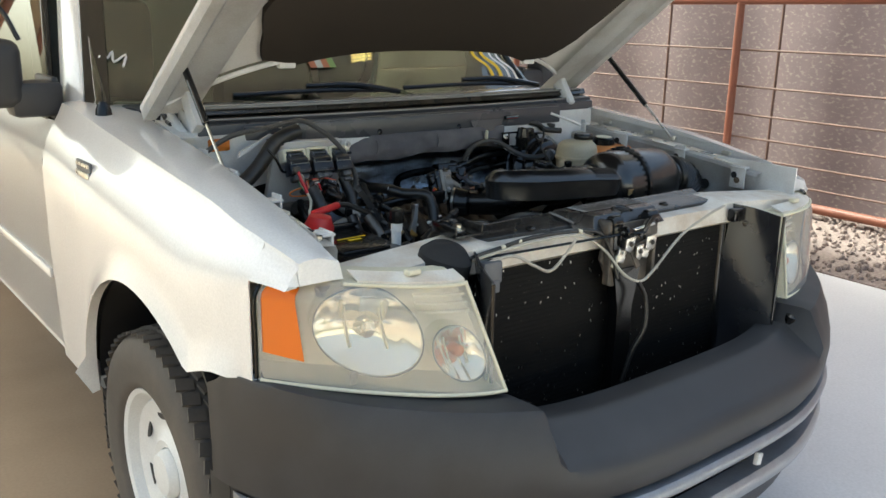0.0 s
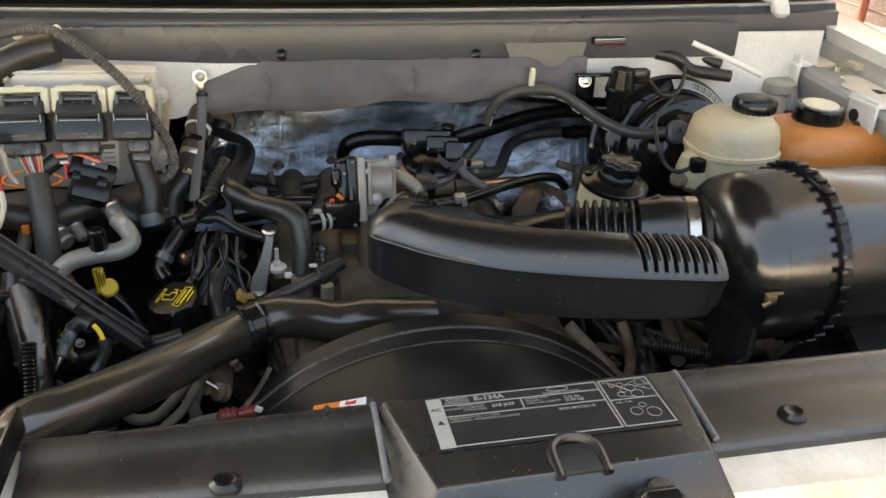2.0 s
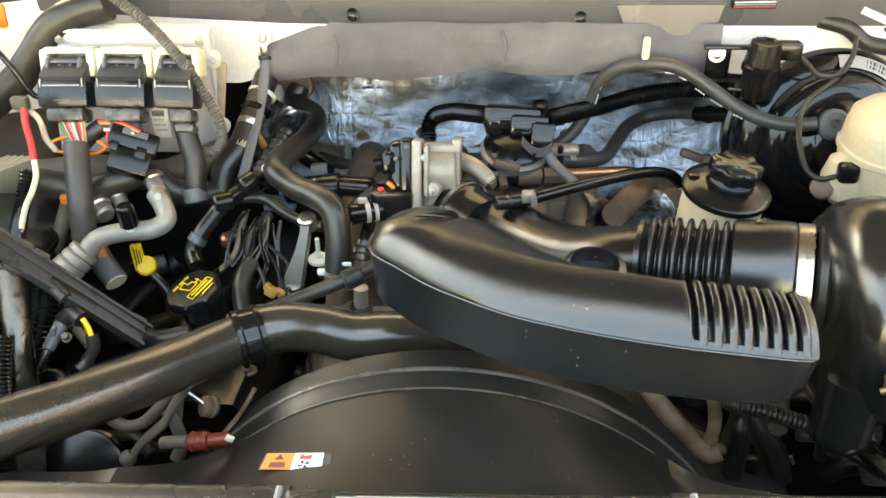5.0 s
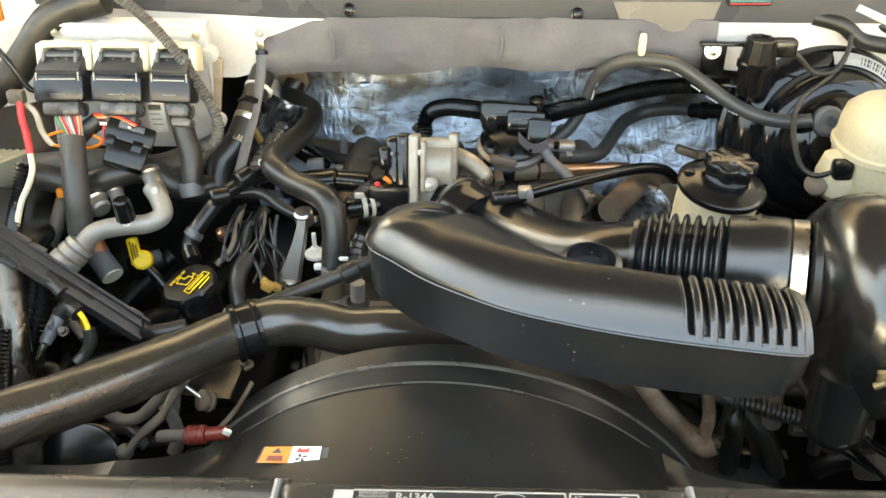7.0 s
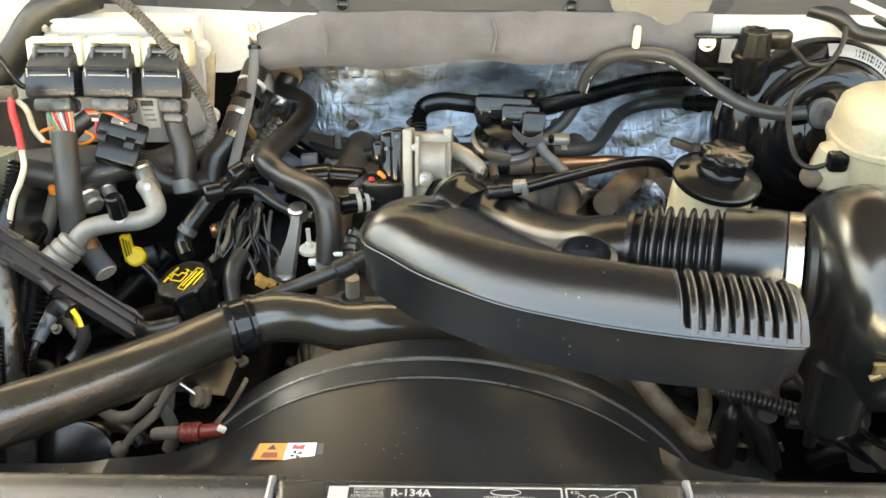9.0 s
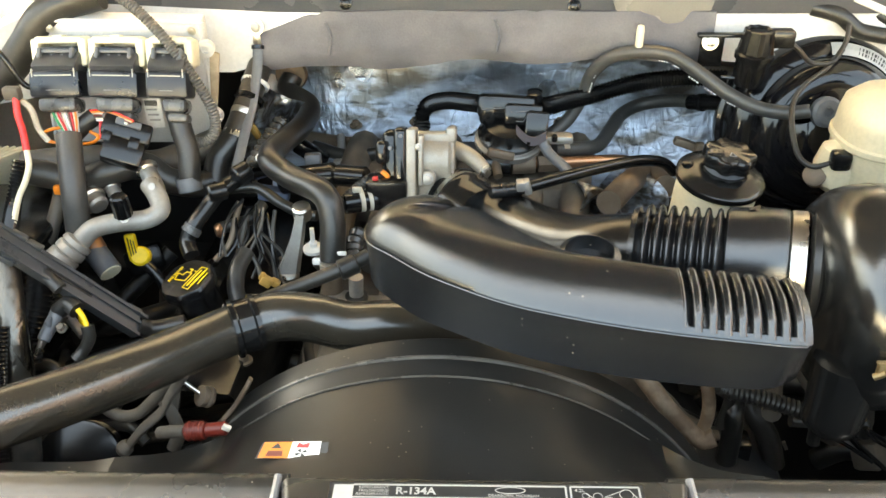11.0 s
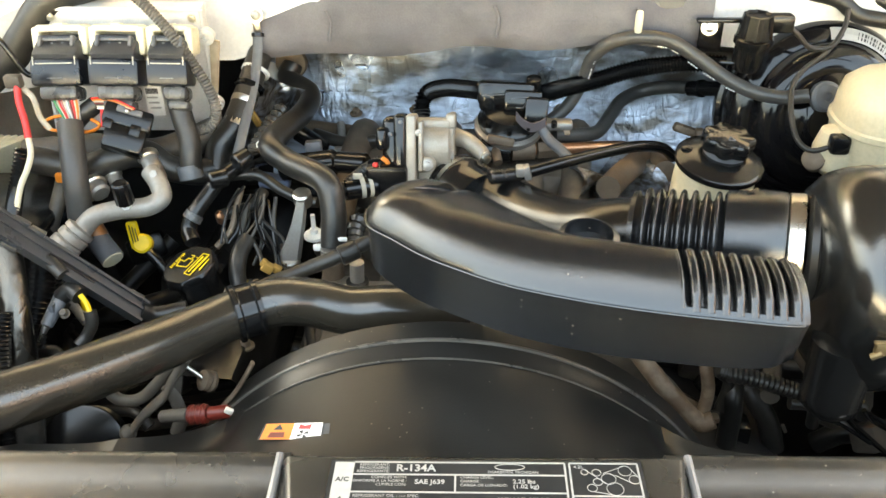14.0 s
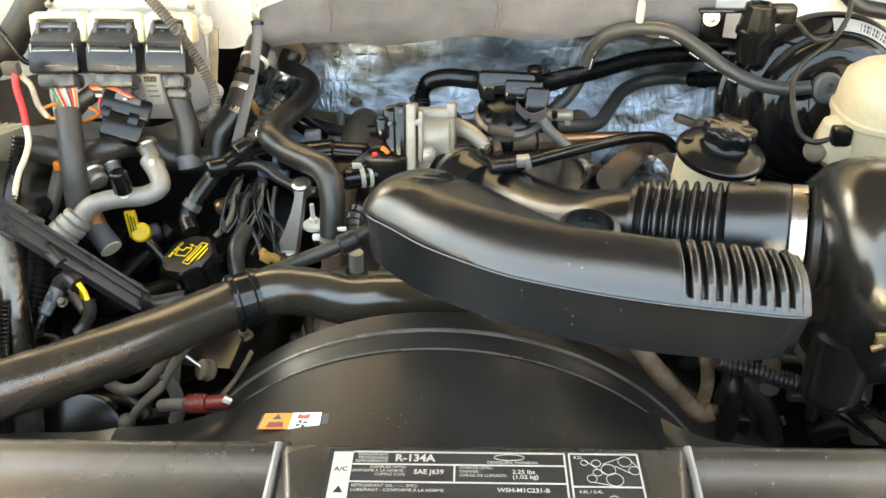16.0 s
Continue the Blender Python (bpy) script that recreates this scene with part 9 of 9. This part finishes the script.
    for a, b, c2 in (((0.376, 0.330, 0.897), (0.376, 0.330, 0.879), (0.376, 0.325, 0.868)), ((0.378, 0.330, 0.896), (0.383, 0.325, 0.893), (0.388, 0.320, 0.890))):
        hose("brass_stub", "brass pipe stub below the air cleaner", [a, b, c2], 0.0058, RUST, "pipe", sides=14)
    hose("thin_wire", "thin black wire in the shadow", [(0.365, 0.360, 0.809), (0.387, 0.360, 0.801), (0.419, 0.350, 0.784)], 0.0022, BLACK, "cable", sides=8)
    hose("thin_wire", "thin black wire crossing below", [(0.379, 0.360, 0.824), (0.405, 0.360, 0.798), (0.435, 0.350, 0.773)], 0.0028, BLACK, "cable", sides=8)
    hose("thin_wire", "thin dark lead by the fender", [(0.423, 0.380, 0.799), (0.439, 0.370, 0.793), (0.468, 0.370, 0.770)], 0.0025, BLACK, "cable", sides=8)
    part("glint_tab", box((0.396, 0.500, 0.657), (0.004, 0.003, 0.012), 0.001, (0, -25, 0)), STEEL, None, "bright metal tab deep in the bay", category="clip")
    hose("wrapped_loom", "black spiral-wrapped loom beside the compressor", [(-0.466, 0.340, 0.866), (-0.458, 0.320, 0.846), (-0.457, 0.300, 0.817), (-0.463, 0.290, 0.787)], 0.013, TAPE, "cable", sides=16, n=10, ribs=0.004, pitch=0.007)
    hose("wrapped_loom", "dusty ribbed conduit beside the engine", [(-0.492, 0.470, 0.936), (-0.490, 0.460, 0.904), (-0.500, 0.450, 0.871), (-0.518, 0.440, 0.837)], 0.016, RUBBER, "cable", sides=16, n=10, ribs=0.004, pitch=0.008)
    hose("dusty_strap", "tan dusty bracket arm below the air duct", [(0.192, 0.420, 0.825), (0.204, 0.410, 0.822), (0.220, 0.400, 0.799), (0.237, 0.395, 0.779), (0.258, 0.390, 0.779)], 0.009, GRIME, "bracket", sides=10, n=6, flat=0.5)
    for a, b in (((0.277, 0.440, 0.803), (0.282, 0.420, 0.761)), ((0.348, 0.400, 0.792), (0.379, 0.400, 0.760)), ((0.398, 0.400, 0.787), (0.426, 0.390, 0.781)), ((-0.474, 0.380, 0.863), (-0.437, 0.360, 0.850)), ((-0.406, 0.360, 0.794), (-0.348, 0.340, 0.791))):
        hose("dusty_lead", "dusty grey lead in the lower bay", [a, tuple((Vector(a) + Vector(b)) / 2 + Vector((0.01, 0, 0.012))), b], 0.007, TAPE, "cable", sides=10)
    # film-wrapped branches among the hoses
    film = mat("film_wrap", (0.035, 0.033, 0.03), 0.12, tint=(0.12, 0.11, 0.095), amount=0.5, scale=60, fine=70, bump=1.0, rvar=0.05)
    for q in ([(-0.265, 0.740, 0.992), (-0.278, 0.700, 0.979), (-0.286, 0.660, 0.967), (-0.289, 0.620, 0.955)], [(-0.138, 0.560, 0.928), (-0.143, 0.540, 0.921), (-0.140, 0.510, 0.912)]):
        hose("film_wrapped_loom", "loom wrapped in shiny dusty plastic film", q, 0.011, film, "cable", sides=14, n=8, ribs=0.0025, pitch=0.011)
    # thin dusty wires hanging in a bundle beside the link arm
    random.seed(8)
    for k in range(16):
        x0, z0 = random.uniform(-0.300, -0.245), random.uniform(0.925, 0.950)
        dx, dz = random.uniform(-0.03, 0.03), random.uniform(-0.075, -0.04)
        q = [(x0, 0.600, z0), (x0 + dx * 0.3 + random.uniform(-0.01, 0.01), 0.580, z0 + dz * 0.3), (x0 + dx * 0.7 + random.uniform(-0.01, 0.01), 0.560, z0 + dz * 0.7), (x0 + dx, 0.545, z0 + dz)]
        hose("bundle_wire", "thin dusty wire hanging in a loose bundle", q, random.choice((0.0016, 0.002, 0.0028, 0.004)), random.choice((TAPE, ARM, RUBBER, BLACK, RUST)), "cable", "bundle wires", sides=8, n=6)
    # dim tangle that fills the depth of the bay
    random.seed(21)
    for k in range(46):
        x = random.uniform(-0.62, 0.62)
        y = random.uniform(0.40, 0.78)
        z = random.uniform(0.62, 0.80)
        q = [(x + random.uniform(-0.12, 0.12) * i, y + random.uniform(-0.06, 0.06) * i, z + random.uniform(-0.05, 0.05)) for i in range(4)]
        hose("deep_loom", "dark dusty loom deep in the engine bay", q, random.uniform(0.006, 0.016), random.choice((TAPE, RUBBER, GRIME, HOSE2)), "cable", "deep looms", sides=10, n=5)
    for k in range(26):
        x, y, z = random.uniform(-0.6, 0.6), random.uniform(0.42, 0.75), random.uniform(0.66, 0.79)
        part("deep_bracket", box((x, y, z), (random.uniform(0.03, 0.08), random.uniform(0.02, 0.06), random.uniform(0.02, 0.05)), 0.006, (random.uniform(-40, 40), random.uniform(-40, 40), random.uniform(-40, 40))), random.choice((GRIME, BLACK, GRIME)), None, "grimy bracket deep in the engine bay", category="bracket", group="deep brackets")


lower_parts()


def battery_side():
    b = thing("battery", "black battery with yellow markings and a red terminal cover", "battery")
    part("case", box((-0.58, 0.27, 0.86), (0.18, 0.26, 0.19), 0.01), BLACK, b)
    part("lid", join(box((-0.58, 0.27, 0.962), (0.19, 0.27, 0.02), 0.006), box((-0.58, 0.22, 0.975), (0.12, 0.10, 0.012), 0.004)), BLACK, b)
    part("print_bar", box((-0.57, 0.262, 0.983), (0.075, 0.006, 0.001), 0, (0, 0, 4)), YELLOW, b)
    part("print_bar", box((-0.57, 0.245, 0.983), (0.035, 0.012, 0.001), 0, (0, 0, 4)), YELLOW, b)
    part("terminal_cover", join(lathe([(0.035, 0), (0.036, 0.02), (0.026, 0.045), (0.01, 0.05)], (-0.60, 0.37, 0.972), (0.1, -0.1, 1), 20), box((-0.562, 0.40, 1.022), (0.09, 0.020, 0.016), 0.007, (0, -6, 15))), RED, b, "red rubber terminal cover")
    part("hold_down", join(box((-0.58, 0.40, 0.975), (0.20, 0.02, 0.012), 0.003)), BLACK, b)
    hose("battery_cable", "thick black battery cable", [(-0.525, 0.408, 1.028), (-0.49, 0.41, 1.02), (-0.45, 0.39, 1.0), (-0.41, 0.37, 0.97)], 0.007, RUBBER, "cable")
    f = thing("fuse_box", "black underhood fuse box with brass clamp", "fuse box")
    part("box_body", box((-0.60, 0.56, 0.85), (0.16, 0.20, 0.14), 0.012), BLACK, f)
    part("box_lid", box((-0.60, 0.56, 0.925), (0.165, 0.21, 0.02), 0.008), BLACK, f)
    part("brass_clamp", join(box((-0.54, 0.465, 0.93), (0.03, 0.03, 0.025), 0.006), lathe([(0.008, 0), (0.008, 0.02)], (-0.54, 0.46, 0.94), (0, 0, 1), 6)), mat("brass", (0.52, 0.38, 0.18), 0.4, 0.8, tint=(0.3, 0.24, 0.15), scale=30), f)
    n = thing("filler_tube", "white plastic filler tube with a black cap", "filler")
    part("tube", cyl((-0.487, 0.205, 0.80), (-0.484, 0.205, 1.008), 0.0105, 0.0115, bevel=0.002), WHITE, n)
    part("tube_neck", cyl((-0.484, 0.205, 0.998), (-0.483, 0.205, 1.022), 0.0135, bevel=0.003), WHITE, n)
    part("cap", lathe([(0.016, 0), (0.017, 0.003), (0.0165, 0.028), (0.012, 0.032)], (-0.483, 0.205, 1.020), (0, 0, 1), 24, 12, 0.03), BLACK, n)
    part("orange_relay", box((-0.675, 0.80, 1.135), (0.06, 0.03, 0.034), 0.006), ORANGE, None, "orange relay on the cowl side", category="relay")
    part("brace", plate([(-0.645, 0.720, 1.123), (-0.650, 0.720, 1.108), (-0.578, 0.745, 1.138), (-0.527, 0.765, 1.155), (-0.537, 0.765, 1.159)], 0.008, axis=(0, 1, 0)), PAINT, None, "white painted body brace", category="brace")
    tray = thing("relay_tray", "tan plastic relay tray beside the battery", "tray")
    part("tray_body", loft([[(-0.705 + sx * dx, 0.545 + sy * dy, z + 0.10 * (sy * dy)) for sx, sy in ((-1, -1), (1, -1), (1, 1), (-1, 1))] for dx, dy, z in ((0.030, 0.075, 0.94), (0.036, 0.085, 1.03), (0.040, 0.090, 1.034), (0.040, 0.090, 1.042), (0.034, 0.083, 1.044))]), mat("tan_plastic", (0.42, 0.36, 0.27), 0.5, tint=(0.26, 0.20, 0.14), amount=0.5, scale=14), tray)
    part("red_edge", box((-0.69, 0.468, 1.030), (0.05, 0.004, 0.008), 0.001), RED, tray)
    for k in range(7):
        part("slat", box((-0.655, 0.50 + 0.02 * k, 0.985 + 0.002 * k), (0.012, 0.008, 0.08), 0.002), BROWNW, tray)
    for k in range(5):
        part("flank_slat", box((-0.690 + 0.010 * k, 0.690, 0.930), (0.005, 0.090, 0.066), 0.002, (0, 20, -32)), NYLON, tray, "cream ribbed flank")
    for p in ((-0.52, 0.74, 1.178), (-0.47, 0.745, 1.178)):
        part("cowl_clip", lathe([(0.006, 0), (0.006, 0.012), (0.003, 0.016)], p, (0, -0.3, 1), 12), WHITE, None, "white plastic push clip on the cowl", category="clip", group="cowl clips")
    # upper right corner: loom, stay and thin sensor lead
    hose("wiring_loom", "taped loom along the upper bulkhead", [(0.423, 0.800, 1.128), (0.456, 0.790, 1.121), (0.480, 0.785, 1.104), (0.504, 0.780, 1.099), (0.546, 0.770, 1.095)], 0.010, TAPE, "cable", sides=16)
    hose("wiring_loom", "dusty loom into the cowl", [(0.457, 0.820, 1.130), (0.491, 0.810, 1.122), (0.541, 0.800, 1.107)], 0.009, TAPE, "cable", sides=14)
    hose("sensor_lead", "thin grey sensor lead to the fluid reservoir", [(0.465, 0.775, 1.114), (0.459, 0.760, 1.094), (0.437, 0.740, 1.071), (0.403, 0.710, 1.060), (0.380, 0.675, 1.052), (0.371, 0.640, 1.034), (0.374, 0.610, 1.011), (0.387, 0.595, 1.004), (0.405, 0.588, 1.012)], 0.0032, TAPE, "cable", sides=10)
    hose("sensor_lead", "grey lead from the solenoid", [(0.380, 0.735, 1.106), (0.395, 0.735, 1.094), (0.415, 0.740, 1.076), (0.440, 0.742, 1.076), (0.456, 0.755, 1.088)], 0.0032, TAPE, "cable", sides=10)
    part("corner_pad", plate([(0.721, 0.9, 1.182), (0.766, 0.9, 1.195), (0.824, 0.93, 1.161), (0.826, 0.93, 1.128), (0.764, 0.9, 1.118), (0.733, 0.9, 1.138)], 0.008, 0.002, (0, 1, 0)), COWL, None, "dark grey plastic pad at the hood hinge corner", category="pad")
    part("white_stay", tube([(0.433, 0.70, 1.168), (0.485, 0.68, 1.148), (0.533, 0.66, 1.127)], 0.0045, 10, 5), PAINT, None, "white painted stay at the cowl end", category="brace")


battery_side()


# ---- small pieces in the bay corners ----
def corner_details():
    WRAP = FOIL.copy()
    wb = WRAP.node_tree.nodes["Principled BSDF"]
    WRAP.node_tree.links.remove(wb.inputs["Base Color"].links[0])
    wb.inputs["Base Color"].default_value = (0.13, 0.12, 0.105, 1)
    BRASS = mat("dull_brass", (0.42, 0.30, 0.15), 0.42, 0.8, tint=(0.16, 0.11, 0.07), amount=0.6, scale=40)
    hose("wrapped_loom", "wiring loom wrapped in crinkled silver tape", [(-0.462, 0.375, 0.997), (-0.448, 0.338, 0.955), (-0.443, 0.312, 0.905), (-0.442, 0.290, 0.850), (-0.441, 0.270, 0.807)], 0.0135, WRAP, "cable", sides=22, n=10)
    hose("wiring_conduit", "black corrugated conduit beside the wrapped loom", [(-0.449, 0.410, 0.968), (-0.449, 0.390, 0.946), (-0.453, 0.372, 0.923), (-0.461, 0.355, 0.891)], 0.0145, BLACK, "conduit", sides=20, n=12, ribs=0.003, pitch=0.0052)
    hose("wiring_conduit", "thin corrugated conduit along the battery", [(-0.449, 0.320, 0.961), (-0.450, 0.300, 0.929), (-0.454, 0.275, 0.864), (-0.448, 0.250, 0.828)], 0.0075, BLACK, "conduit", sides=14, n=12, ribs=0.0018, pitch=0.0042)
    sp = thing("sensor_plug", "grey sensor plug with a yellow wire", "sensor")
    part("plug_body", join(cyl((-0.429, 0.345, 0.924), (-0.419, 0.370, 0.943), 0.0062, 0.0075, sides=16, bevel=0.001), box((-0.423, 0.356, 0.935), (0.006, 0.010, 0.018), 0.002)), GREYP, sp)
    part("plug_tip", cyl((-0.435, 0.335, 0.912), (-0.429, 0.345, 0.924), 0.0018, 0.004, sides=12), STEEL, sp, "bright steel plug tip")
    part("plug_boot", tube([(-0.420, 0.370, 0.942), (-0.408, 0.372, 0.950), (-0.397, 0.366, 0.947)], 0.0088, 14, 6), TAPE, sp)
    part("wire", tube([(-0.395, 0.364, 0.950), (-0.389, 0.360, 0.943), (-0.385, 0.355, 0.934)], 0.0028, 10, 6), YELLOW, sp, "yellow wire")
    part("wire_tail", tube([(-0.385, 0.356, 0.936), (-0.384, 0.352, 0.924), (-0.391, 0.348, 0.911), (-0.398, 0.340, 0.904)], 0.0065, 12, 6), TAPE, sp)
    bolt((-0.408, 0.350, 0.936), (0, -0.5, 0.8), 0.004, 0.006, GRIME, sp, flange=1.3)
    hose("wiring_conduit", "dusty corrugated conduit below the air cleaner", [(0.250, 0.360, 0.872), (0.282, 0.365, 0.858), (0.321, 0.370, 0.841), (0.360, 0.375, 0.824)], 0.0068, TAPE, "conduit", sides=14, n=12, ribs=0.0016, pitch=0.0038)
    hose("copper_lead", "bare copper end of the conduit lead", [(0.361, 0.374, 0.825), (0.369, 0.374, 0.830), (0.379, 0.374, 0.827)], 0.0042, COPPER, "cable", sides=10)
    hose("drain_tube", "dusty tan drain tube behind the fan shroud", [(0.162, 0.390, 0.885), (0.197, 0.355, 0.853), (0.218, 0.350, 0.830), (0.238, 0.345, 0.813), (0.251, 0.345, 0.818)], 0.0095, mat("rusty_tube", (0.16, 0.105, 0.065), 0.65, tint=(0.30, 0.23, 0.16), amount=0.8, scale=45, fine=180, bump=0.7), "pipe", sides=16, n=8)
    hose("drain_tube", "rusty upright tube behind the fan shroud", [(0.241, 0.400, 0.876), (0.246, 0.380, 0.854), (0.250, 0.375, 0.828), (0.246, 0.370, 0.804), (0.235, 0.365, 0.798)], 0.0070, mat("rusty_tube", (0.16, 0.105, 0.065), 0.65, tint=(0.30, 0.23, 0.16), amount=0.8, scale=45, fine=180, bump=0.7), "pipe", sides=14, n=8)
    for a, b in (((0.384, 0.345, 0.885), (0.397, 0.335, 0.876)), ((0.384, 0.345, 0.878), (0.383, 0.335, 0.858))):
        st = part("stud", cyl(a, b, 0.0062, sides=16, bevel=0.001), RUST, None, "brass-ended stud below the air cleaner", category="stud", group="studs")
        d = (Vector(b) - Vector(a)).normalized()
        part("stud_end", cyl(Vector(b) - d * 0.0015, Vector(b) + d * 0.0012, 0.0064, sides=16), BRASS, st, "bright brass stud end")
    hose("harness_lead", "thin black lead across the lower bay", [(0.398, 0.400, 0.792), (0.420, 0.390, 0.769), (0.444, 0.385, 0.749), (0.483, 0.380, 0.718)], 0.0028, GLOSSB, "cable", sides=10)
    hose("harness_lead", "thin grey lead across the lower bay", [(0.385, 0.400, 0.771), (0.407, 0.395, 0.770), (0.439, 0.390, 0.752)], 0.0026, GREYP, "cable", sides=10)
    hose("harness_lead", "thin black lead by the brass studs", [(0.418, 0.380, 0.803), (0.435, 0.380, 0.785), (0.471, 0.380, 0.764)], 0.0028, GLOSSB, "cable", sides=10)
    hose("lower_hose", "black lower hose in the fender corner", [(0.440, 0.500, 0.633), (0.465, 0.490, 0.662), (0.496, 0.480, 0.666), (0.538, 0.470, 0.648)], 0.014, HOSE2, sides=16)
    part("steel_clip", box((0.359, 0.420, 0.735), (0.004, 0.004, 0.013), 0.001, (0, -25, 0)), STEEL, None, "small bright steel clip", category="clip")


corner_details()
